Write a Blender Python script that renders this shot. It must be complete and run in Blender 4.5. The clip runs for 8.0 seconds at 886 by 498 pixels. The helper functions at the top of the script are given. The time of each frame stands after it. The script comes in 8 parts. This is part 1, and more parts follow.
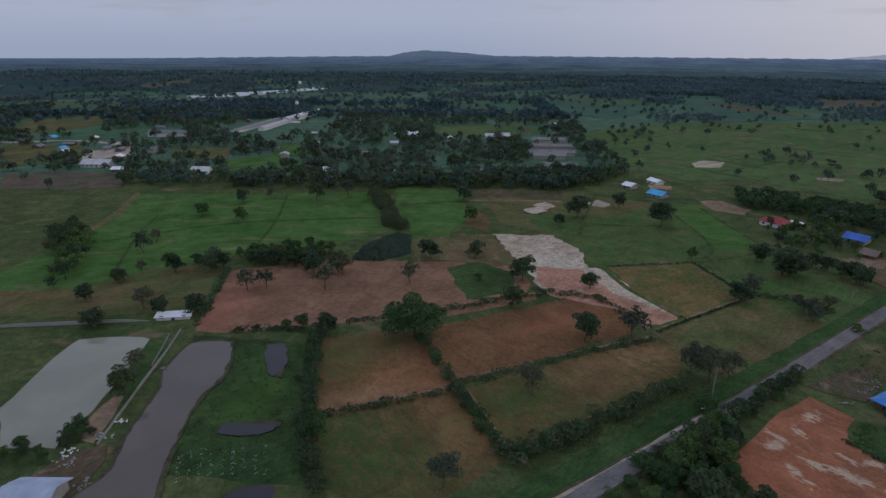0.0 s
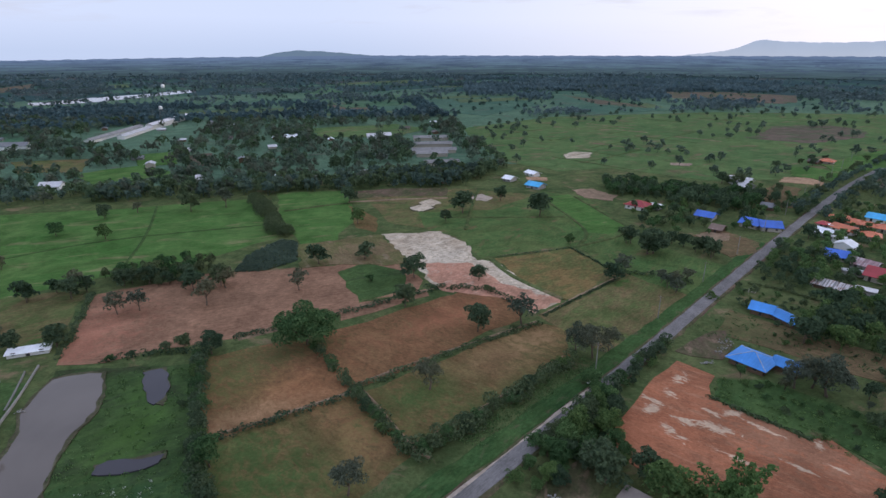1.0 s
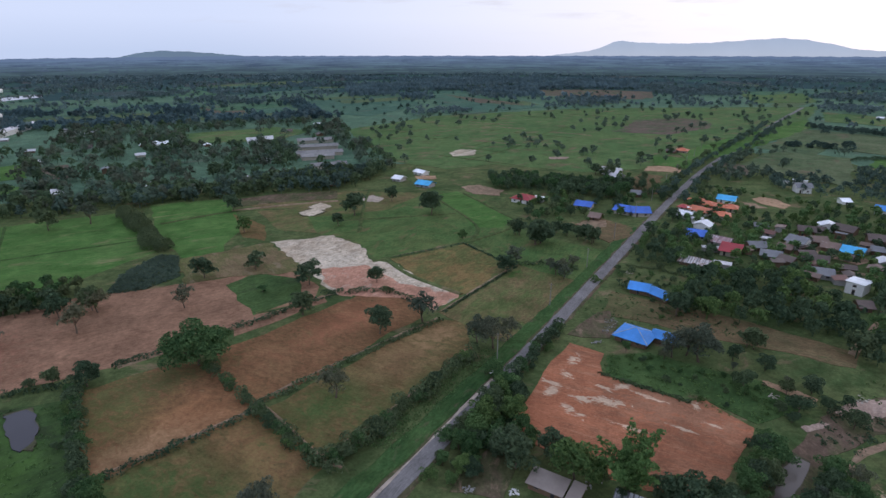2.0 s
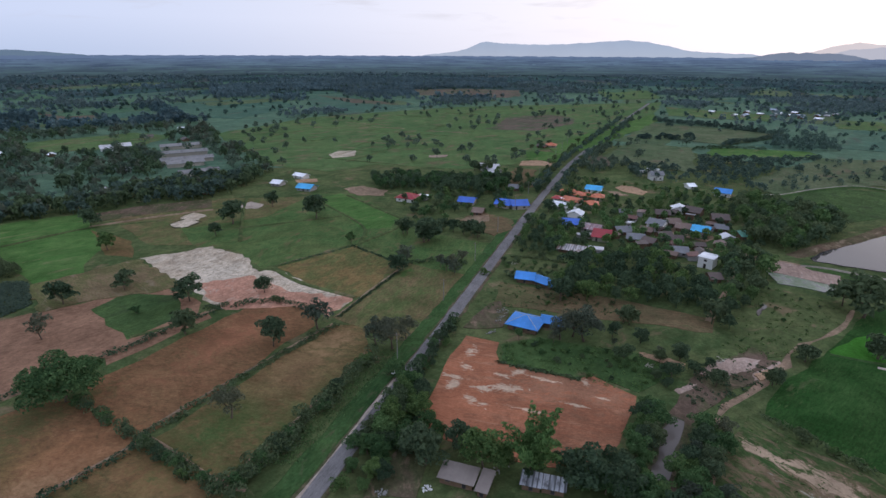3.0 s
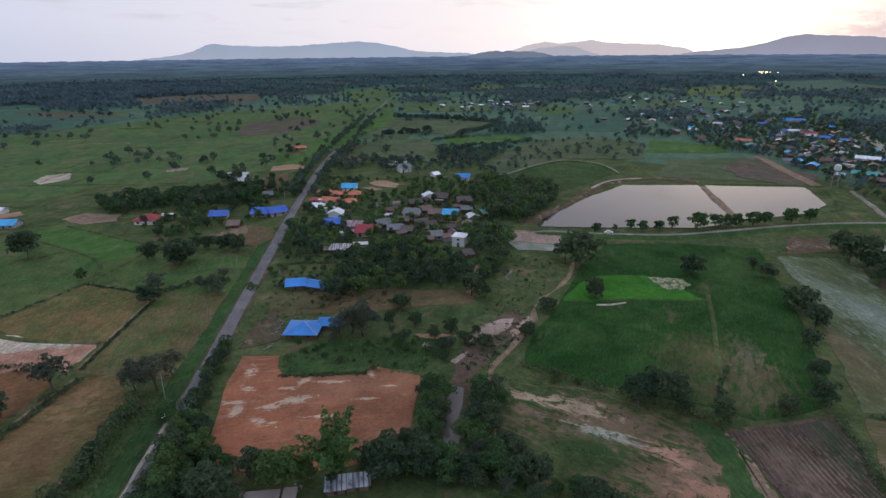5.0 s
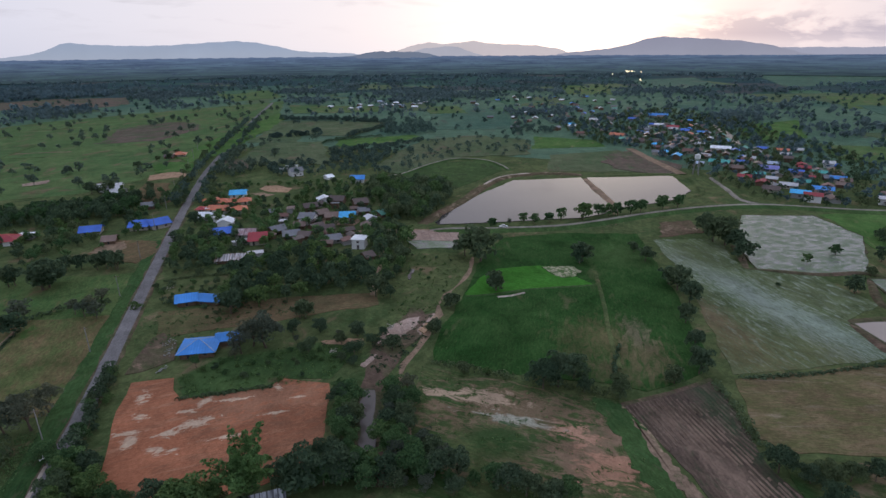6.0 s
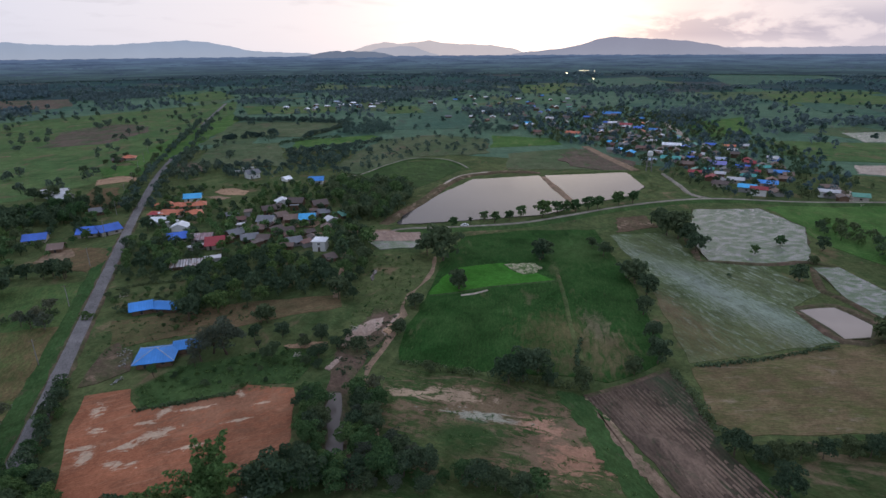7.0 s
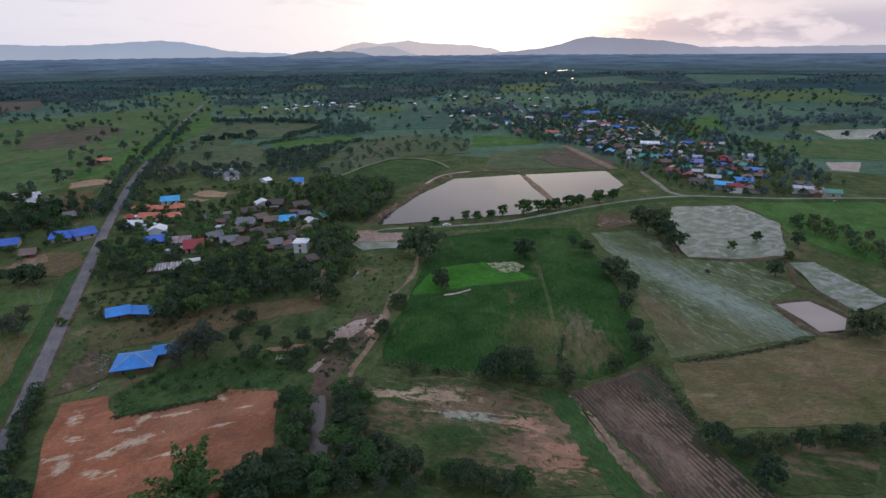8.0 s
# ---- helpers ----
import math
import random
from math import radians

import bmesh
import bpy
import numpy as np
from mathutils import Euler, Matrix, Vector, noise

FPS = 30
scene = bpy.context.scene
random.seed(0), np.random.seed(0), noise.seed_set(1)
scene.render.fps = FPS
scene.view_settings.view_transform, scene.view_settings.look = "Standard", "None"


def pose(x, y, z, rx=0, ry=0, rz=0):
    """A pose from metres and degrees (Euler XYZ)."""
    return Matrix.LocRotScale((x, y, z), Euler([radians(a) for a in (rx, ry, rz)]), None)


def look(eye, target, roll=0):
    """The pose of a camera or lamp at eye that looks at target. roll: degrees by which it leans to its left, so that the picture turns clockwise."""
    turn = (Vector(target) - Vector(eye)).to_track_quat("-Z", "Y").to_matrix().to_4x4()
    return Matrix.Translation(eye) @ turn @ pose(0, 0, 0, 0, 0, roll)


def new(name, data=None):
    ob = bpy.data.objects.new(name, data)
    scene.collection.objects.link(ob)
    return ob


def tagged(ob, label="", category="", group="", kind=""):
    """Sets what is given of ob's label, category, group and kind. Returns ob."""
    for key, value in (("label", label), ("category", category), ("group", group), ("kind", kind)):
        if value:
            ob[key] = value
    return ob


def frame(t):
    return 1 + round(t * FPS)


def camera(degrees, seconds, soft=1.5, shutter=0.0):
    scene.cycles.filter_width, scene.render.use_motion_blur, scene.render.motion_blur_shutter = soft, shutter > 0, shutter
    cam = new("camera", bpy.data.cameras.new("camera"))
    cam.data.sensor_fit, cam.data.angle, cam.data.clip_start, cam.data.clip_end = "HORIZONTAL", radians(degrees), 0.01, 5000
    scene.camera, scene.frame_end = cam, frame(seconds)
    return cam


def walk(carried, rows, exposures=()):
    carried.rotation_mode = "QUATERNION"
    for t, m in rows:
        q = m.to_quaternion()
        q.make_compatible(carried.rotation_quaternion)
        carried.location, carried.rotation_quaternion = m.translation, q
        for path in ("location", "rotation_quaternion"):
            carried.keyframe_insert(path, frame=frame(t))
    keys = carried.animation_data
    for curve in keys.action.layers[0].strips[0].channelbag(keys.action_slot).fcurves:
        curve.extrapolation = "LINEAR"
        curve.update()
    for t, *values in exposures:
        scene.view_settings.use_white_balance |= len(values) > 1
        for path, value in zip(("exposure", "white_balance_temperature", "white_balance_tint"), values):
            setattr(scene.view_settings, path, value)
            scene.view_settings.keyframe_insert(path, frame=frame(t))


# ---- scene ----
# ---------- camera: a hovering drone that pans to its right ----------
cam = camera(76.77, 8.0)
ROWS = [  # seconds, x, y, z, yaw, pitch, roll
    (0, 0.00, 0.00, 84.00, 0.00, -19.49, 0.52),
    (0.5, 0.48, 0.15, 83.98, -5.86, -19.47, 0.30),
    (1, 0.63, 0.08, 84.02, -11.80, -19.47, 0.12),
    (1.5, 0.40, 0.23, 84.03, -17.45, -19.44, 0.02),
    (3, -2.70, 2.05, 84.15, -35.99, -19.39, 0.36),
    (3.5, -2.85, 2.25, 84.11, -42.04, -19.36, 0.25),
    (4, -2.55, 2.15, 83.98, -48.22, -19.33, -0.01),
    (4.5, -2.30, 1.85, 83.90, -54.40, -19.30, -0.35),
    (5, -2.55, 1.95, 83.97, -60.92, -19.31, -0.60),
    (5.2, -2.70, 2.20, 84.02, -63.50, -19.32, -0.62),
    (6.3, -3.42, 3.46, 84.06, -74.00, -19.41, -0.48),
    (6.5, -3.55, 3.58, 84.07, -74.86, -19.43, -0.47),
    (7, -3.74, 3.63, 84.10, -76.25, -19.44, -0.51),
    (7.5, -3.72, 3.68, 84.08, -77.30, -19.45, -0.56),
    (8, -3.65, 3.85, 84.02, -78.22, -19.46, -0.59),
]


def aim(x, y, z, yaw, pitch, roll):
    a, p = radians(yaw), radians(pitch)
    way = Vector((-math.sin(a) * math.cos(p), math.cos(a) * math.cos(p), math.sin(p)))
    return look(Vector((x, y, z)), Vector((x, y, z)) + 100 * way, roll)


EXPOSURES = [(0, -0.70), (0.1, -0.40), (0.2, -0.08), (0.35, 0.12), (0.6, 0.15), (1.5, 0.14), (3.0, 0.04), (4.5, -0.15), (6.3, -0.21), (8, -0.21)]
walk(cam, [(t, aim(*r)) for t, *r in ROWS], EXPOSURES)

# ---------- sky at dusk: thin cloud, the sun just above the far hills ----------
SUN_AZ, SUN_EL = 88.0, 4.0  # degrees clockwise from +y


def direction(az, el):
    a, e = radians(az), radians(el)
    return Vector((math.sin(a) * math.cos(e), math.cos(a) * math.cos(e), math.sin(e)))


def node(tree, kind, **values):
    n = tree.nodes.new("ShaderNode" + kind)
    for key, v in values.items():
        if key.startswith("in_"):
            n.inputs[int(key[3:])].default_value = v
    return n


def math_node(tree, op, a, b=None, clamp=False):
    n = tree.nodes.new("ShaderNodeMath")
    n.operation, n.use_clamp = op, clamp
    for i, v in enumerate((a, b)):
        if v is None:
            continue
        if isinstance(v, (int, float)):
            n.inputs[i].default_value = v
        else:
            tree.links.new(v, n.inputs[i])
    return n.outputs[0]


def mix_node(tree, fac, a, b, blend="MIX"):
    n = tree.nodes.new("ShaderNodeMix")
    n.data_type, n.blend_type = "RGBA", blend
    for i, v in ((0, fac), (6, a), (7, b)):
        if isinstance(v, (int, float)):
            n.inputs[i].default_value = v
        elif isinstance(v, tuple):
            n.inputs[i].default_value = (*v, 1)
        else:
            tree.links.new(v, n.inputs[i])
    return n.outputs[2]


def ramp_node(tree, fac, *stops):
    n = tree.nodes.new("ShaderNodeValToRGB")
    while len(n.color_ramp.elements) < len(stops):
        n.color_ramp.elements.new(0.5)
    for e, (at, c) in zip(n.color_ramp.elements, stops):
        e.position = at
        e.color = (*c, 1) if isinstance(c, tuple) else (c, c, c, 1)
    tree.links.new(fac, n.inputs[0])
    return n.outputs[0]


def noise_node(tree, vec, scale, detail=3.0, rough=0.55, distort=0.0):
    n = tree.nodes.new("ShaderNodeTexNoise")
    n.inputs["Scale"].default_value, n.inputs["Detail"].default_value = scale, detail
    n.inputs["Roughness"].default_value, n.inputs["Distortion"].default_value = rough, distort
    tree.links.new(vec, n.inputs["Vector"])
    return n.outputs["Fac"]


def mapped(tree, vec, angle=0.0, scale=(1, 1, 1)):
    """Coordinates turned so that x runs along the angle, then scaled."""
    n = tree.nodes.new("ShaderNodeMapping")
    n.vector_type = "TEXTURE"
    n.inputs["Rotation"].default_value = (0, 0, radians(angle))
    n.inputs["Scale"].default_value = tuple(1 / s for s in scale)
    tree.links.new(vec, n.inputs["Vector"])
    return n.outputs[0]


def build_world():
    world = bpy.data.worlds.new("dusk_sky")
    scene.world = world
    world.use_nodes = True
    t = world.node_tree
    t.nodes.clear()
    link = t.links.new
    sky = t.nodes.new("ShaderNodeTexSky")
    sky.sky_type, sky.sun_disc = "NISHITA", False
    sky.sun_elevation, sky.sun_rotation = radians(SUN_EL), radians(SUN_AZ)
    sky.dust_density, sky.air_density = 2.0, 1.0
    clear = node(t, "Background", in_1=0.06)
    link(sky.outputs[0], clear.inputs[0])
    # a thin sheet of cloud, brighter round the sun
    coord = t.nodes.new("ShaderNodeTexCoord").outputs["Generated"]
    sep = t.nodes.new("ShaderNodeSeparateXYZ")
    link(coord, sep.inputs[0])
    up = sep.outputs[2]
    dot = t.nodes.new("ShaderNodeVectorMath")
    dot.operation = "DOT_PRODUCT"
    link(coord, dot.inputs[0])
    dot.inputs[1].default_value = direction(SUN_AZ, 2.5)
    near_sun = math_node(t, "MAXIMUM", dot.outputs["Value"], 0.0)
    wide = math_node(t, "MULTIPLY", math_node(t, "POWER", near_sun, 1.6), ramp_node(t, up, (0.0, 1.0), (0.09, 1.0), (0.22, 0.5), (0.5, 0.35)))
    tight = math_node(t, "POWER", near_sun, 45.0)
    sheet = ramp_node(t, up, (0.0, (0.57, 0.67, 0.92)), (0.05, (0.68, 0.77, 1.03)), (0.14, (0.68, 0.77, 1.02)), (0.36, (0.73, 0.82, 1.08)), (1.0, (0.70, 0.80, 1.08)))
    sheet = mix_node(t, wide, sheet, (1.28, 1.17, 1.20))
    glow = mix_node(t, tight, (0.0, 0.0, 0.0), (1.2, 1.0, 0.68))
    sheet = mix_node(t, 1.0, sheet, glow, "ADD")
    # streaks and a bank of grey cloud beside the sun
    flat = mapped(t, coord, SUN_AZ, (2.2, 2.2, 16.0))
    streak = noise_node(t, flat, 2.6, 5.0, 0.6, 0.4)
    thin = ramp_node(t, streak, (0.54, 0.0), (0.68, 0.5))
    lift = ramp_node(t, up, (0.0, 0.0), (0.03, 0.15), (0.07, 0.7), (0.5, 0.6))
    sheet = mix_node(t, math_node(t, "MULTIPLY", thin, lift), sheet, (0.60, 0.58, 0.66))
    side = t.nodes.new("ShaderNodeVectorMath")
    side.operation = "DOT_PRODUCT"
    link(coord, side.inputs[0])
    side.inputs[1].default_value = direction(106, 2.6)
    lilac = math_node(t, "MULTIPLY", ramp_node(t, side.outputs["Value"], (0.93, 0.0), (0.985, 0.75)), ramp_node(t, up, (0.0, 0.8), (0.3, 0.3)))
    sheet = mix_node(t, lilac, sheet, (0.86, 0.77, 0.88))
    grey = ramp_node(t, side.outputs["Value"], (0.962, 0.0), (0.990, 1.0))
    puff = ramp_node(t, noise_node(t, mapped(t, coord, 0, (1, 1, 3.2)), 9.0, 6.0, 0.6, 0.3), (0.42, 0.0), (0.52, 1.0))
    grey = math_node(t, "MULTIPLY", math_node(t, "MULTIPLY", grey, puff), ramp_node(t, up, (0.008, 0.4), (0.022, 0.9), (0.042, 0.8), (0.058, 0.2)))
    sheet = mix_node(t, grey, sheet, (0.62, 0.60, 0.75))
    cloud = node(t, "Background", in_1=1.0)
    link(sheet, cloud.inputs[0])
    both = t.nodes.new("ShaderNodeMixShader")
    both.inputs[0].default_value = 0.88
    link(clear.outputs[0], both.inputs[1])
    link(cloud.outputs[0], both.inputs[2])
    out = t.nodes.new("ShaderNodeOutputWorld")
    link(both.outputs[0], out.inputs[0])


build_world()
sun_data = bpy.data.lights.new("sun", "SUN")
sun_data.energy, sun_data.angle, sun_data.color = 0.5, radians(12), (1.0, 0.80, 0.62)
sun = new("sun", sun_data)
sun.matrix_world = look(direction(SUN_AZ, SUN_EL) * 500, (0, 0, 0))


# ---------- materials ----------
def material(name, rough=0.9, spec=0.2):
    m = bpy.data.materials.new(name)
    m.use_nodes = True
    t = m.node_tree
    b = t.nodes["Principled BSDF"]
    b.inputs["Roughness"].default_value = rough
    b.inputs["Specular IOR Level"].default_value = spec
    place = t.nodes.new("ShaderNodeTexCoord").outputs["Object"]
    return m, t, b, place


def relief(t, b, height, strength, distance):
    n = t.nodes.new("ShaderNodeBump")
    n.inputs["Strength"].default_value, n.inputs["Distance"].default_value = strength, distance
    t.links.new(height, n.inputs["Height"])
    t.links.new(n.outputs[0], b.inputs["Normal"])


def earth(name, main, other, spots, angle=0.0, amount=0.5, stretch=4.0, spot_size=0.05, spot_share=0.60, rows=0.0, row_gap=1.0, size=0.035, blots=(), blot_colour=(0.5, 0.4, 0.3), rag=None, crisp=False):
    """Soil or grass: two colours in broad drifts, streaks along the work of the field, spots of a third colour."""
    m, t, b, p = material(name, 0.95, 0.02)
    run = mapped(t, p, angle, (1.0, stretch, 1.0))
    broad = noise_node(t, p, size, 3.0, 0.5, 0.6)
    patch = noise_node(t, mapped(t, p, angle, (1.0, 1.0 + 0.25 * stretch, 1.0)), 0.11, 5.0, 0.62, 0.8)
    lines = noise_node(t, run, 0.22, 5.0, 0.65)
    fine = noise_node(t, p, 1.3, 5.0, 0.78)
    both = math_node(t, "ADD", math_node(t, "ADD", broad, patch), math_node(t, "MULTIPLY", lines, 0.6))
    fac = ramp_node(t, math_node(t, "MULTIPLY", both, 0.385), (0.5 - 0.14 * amount, 0.0), (0.5 + 0.14 * amount, 1.0))
    col = mix_node(t, fac, main, other)
    col = mix_node(t, 1.0, col, ramp_node(t, noise_node(t, run, 0.45, 6.0, 0.72), (0.3, 0.68), (0.7, 1.34)), "MULTIPLY")
    blot = noise_node(t, mapped(t, p, angle, (1.0, 1.0 + 0.4 * stretch, 1.0)), spot_size, 6.0, 0.7, 0.5)
    col = mix_node(t, ramp_node(t, blot, (spot_share, 0.0), (spot_share + 0.09, 0.85)), col, spots)
    ragged = noise_node(t, mapped(t, p, angle, (1.0, rag or 1.0 + 0.5 * stretch, 1.0)), 0.3 if rag else 0.16, 8.0, 0.72, 0.8)
    for bx, by, rx, ry, turn, *own in blots:
        at = t.nodes.new("ShaderNodeMapping")
        at.vector_type = "TEXTURE"
        at.inputs["Location"].default_value = (bx, by, 0)
        at.inputs["Rotation"].default_value = (0, 0, radians(turn))
        at.inputs["Scale"].default_value = (rx, ry, 1000)
        t.links.new(p, at.inputs["Vector"])
        far = t.nodes.new("ShaderNodeVectorMath")
        far.operation = "LENGTH"
        t.links.new(at.outputs[0], far.inputs[0])
        edge = math_node(t, "SUBTRACT", math_node(t, "MULTIPLY", ragged, 6.0 if crisp else 3.6), math_node(t, "MULTIPLY", far.outputs["Value"], 0.8 if crisp else 0.5))
        col = mix_node(t, ramp_node(t, math_node(t, "SUBTRACT", edge, 2.05 if crisp else 0.85), (0.0, 0.0), (0.5 if crisp else 1.0, 0.9)), col, own[0] if own else blot_colour)
    col = mix_node(t, 1.0, col, ramp_node(t, noise_node(t, p, 0.075, 4.0, 0.6, 1.0), (0.32, 0.78), (0.68, 1.22)), "MULTIPLY")
    if stretch >= 2.0:
        straw = noise_node(t, mapped(t, p, angle, (0.5, 1.0 + 0.5 * min(stretch, 5.0), 1.0)), 0.55, 4.0, 0.7, 0.4)
        straw = math_node(t, "MULTIPLY", ramp_node(t, straw, (0.585, 0.0), (0.66, 0.75)), ramp_node(t, noise_node(t, p, 0.045, 3.0, 0.6, 0.7), (0.40, 0.15), (0.62, 1.0)))
        col = mix_node(t, straw, col, tuple(min(0.6, 0.55 * a + 0.75 * c) for a, c in zip(spots, main)))
    grain = ramp_node(t, fine, (0.28, 0.76), (0.72, 1.26))
    col = mix_node(t, 1.0, col, grain, "MULTIPLY")
    height = fine
    if rows:
        w = t.nodes.new("ShaderNodeTexWave")
        w.inputs["Scale"].default_value = 0.314 / row_gap
        w.inputs["Distortion"].default_value, w.inputs["Detail"].default_value, w.inputs["Detail Scale"].default_value = 3.5, 3.0, 0.4
        w.bands_direction = "Y"
        t.links.new(mapped(t, p, angle), w.inputs["Vector"])
        col = mix_node(t, rows, col, mix_node(t, w.outputs["Fac"], tuple(c * 0.35 for c in main), tuple(min(1, c * 1.5) for c in other)))
        height = math_node(t, "ADD", fine, math_node(t, "MULTIPLY", w.outputs["Fac"], 0.8))
    t.links.new(col, b.inputs["Base Color"])
    relief(t, b, height, 0.6, 0.15)
    return m


def water_material(name, body, rough=0.04, weed=None):
    m, t, b, p = material(name, rough, 0.5)
    b.inputs["IOR"].default_value = 1.33
    drift = noise_node(t, p, 0.05, 3.0, 0.5, 0.4)
    col = mix_node(t, ramp_node(t, drift, (0.35, 0.0), (0.65, 1.0)), body, tuple(c * 0.82 for c in body))
    if weed:
        mask = ramp_node(t, noise_node(t, mapped(t, p, 100, (1.0, 1.5, 1.0)), 0.22, 7.0, 0.72, 0.8), (0.40, 0.0), (0.54, 1.0))
        col = mix_node(t, mask, col, weed)
        t.links.new(math_node(t, "ADD", math_node(t, "MULTIPLY", mask, 0.5), rough), b.inputs["Roughness"])
    t.links.new(col, b.inputs["Base Color"])
    relief(t, b, noise_node(t, p, 0.8, 3.0), 0.08, 0.05)
    return m


def leaf_material(name, dark, light, dry=None):
    m, t, b, p = material(name, 0.8, 0.06)
    rnd = t.nodes.new("ShaderNodeNewGeometry").outputs["Random Per Island"]
    each = t.nodes.new("ShaderNodeObjectInfo").outputs["Random"]
    col = ramp_node(t, rnd, (0.0, dark), (0.55, tuple((a + c) / 2 for a, c in zip(dark, light))), (1.0, light))
    shift = ramp_node(t, each, (0.0, (0.72, 0.80, 0.80)), (0.5, (1.0, 1.0, 1.0)), (1.0, (1.28, 1.12, 0.95)))
    col = mix_node(t, 1.0, col, shift, "MULTIPLY")
    broad = noise_node(t, p, 0.01, 3.0)
    col = mix_node(t, 1.0, col, ramp_node(t, broad, (0.3, 0.75), (0.7, 1.25)), "MULTIPLY")
    t.links.new(col, b.inputs["Base Color"])
    through_leaf = t.nodes.new("ShaderNodeBsdfTranslucent")
    t.links.new(col, through_leaf.inputs[0])
    both = t.nodes.new("ShaderNodeMixShader")
    both.inputs[0].default_value = 0.4
    t.links.new(b.outputs[0], both.inputs[1])
    t.links.new(through_leaf.outputs[0], both.inputs[2])
    t.links.new(both.outputs[0], t.nodes["Material Output"].inputs[0])
    return m


def plain(name, c, rough=0.8, spec=0.3, vary=0.25, scale=0.6, metal=0.0):
    m, t, b, p = material(name, rough, spec)
    b.inputs["Metallic"].default_value = metal
    n = noise_node(t, p, scale, 5.0, 0.65)
    col = mix_node(t, n, tuple(max(0.0, v * (1 - vary)) for v in c), tuple(min(1.0, v * (1 + vary)) for v in c))
    each = t.nodes.new("ShaderNodeObjectInfo").outputs["Random"]
    col = mix_node(t, 1.0, col, ramp_node(t, each, (0.0, 0.88), (1.0, 1.12)), "MULTIPLY")
    t.links.new(col, b.inputs["Base Color"])
    return m


def sheet_roof(name, c, wear, share=0.62, gap=0.8, stripes=0.0):
    """Corrugated roof sheet with worn patches."""
    m, t, b, p = material(name, 0.55, 0.35)
    w = t.nodes.new("ShaderNodeTexWave")
    w.inputs["Scale"].default_value = 0.314 / gap
    t.links.new(p, w.inputs["Vector"])
    worn = ramp_node(t, noise_node(t, mapped(t, p, 0, (1, 0.4, 1)), 0.7, 6.0, 0.7), (share, 0.0), (share + 0.12, 1.0))
    col = mix_node(t, worn, c, wear)
    if stripes:  # single sheets of different age, side by side
        sheets = noise_node(t, mapped(t, p, 0, (1.0, 0.02, 0.02)), 1.9, 0.0)
        col = mix_node(t, 1.0, col, ramp_node(t, sheets, (0.42, 1 - stripes), (0.52, 1.15)), "MULTIPLY")
    fade = ramp_node(t, noise_node(t, p, 0.25, 3.0), (0.3, 0.82), (0.7, 1.15))
    col = mix_node(t, 1.0, col, fade, "MULTIPLY")
    each = t.nodes.new("ShaderNodeObjectInfo").outputs["Random"]
    col = mix_node(t, 1.0, col, ramp_node(t, each, (0.0, 0.85), (1.0, 1.15)), "MULTIPLY")
    t.links.new(col, b.inputs["Base Color"])
    relief(t, b, w.outputs["Fac"], 0.5, 0.05)
    return m


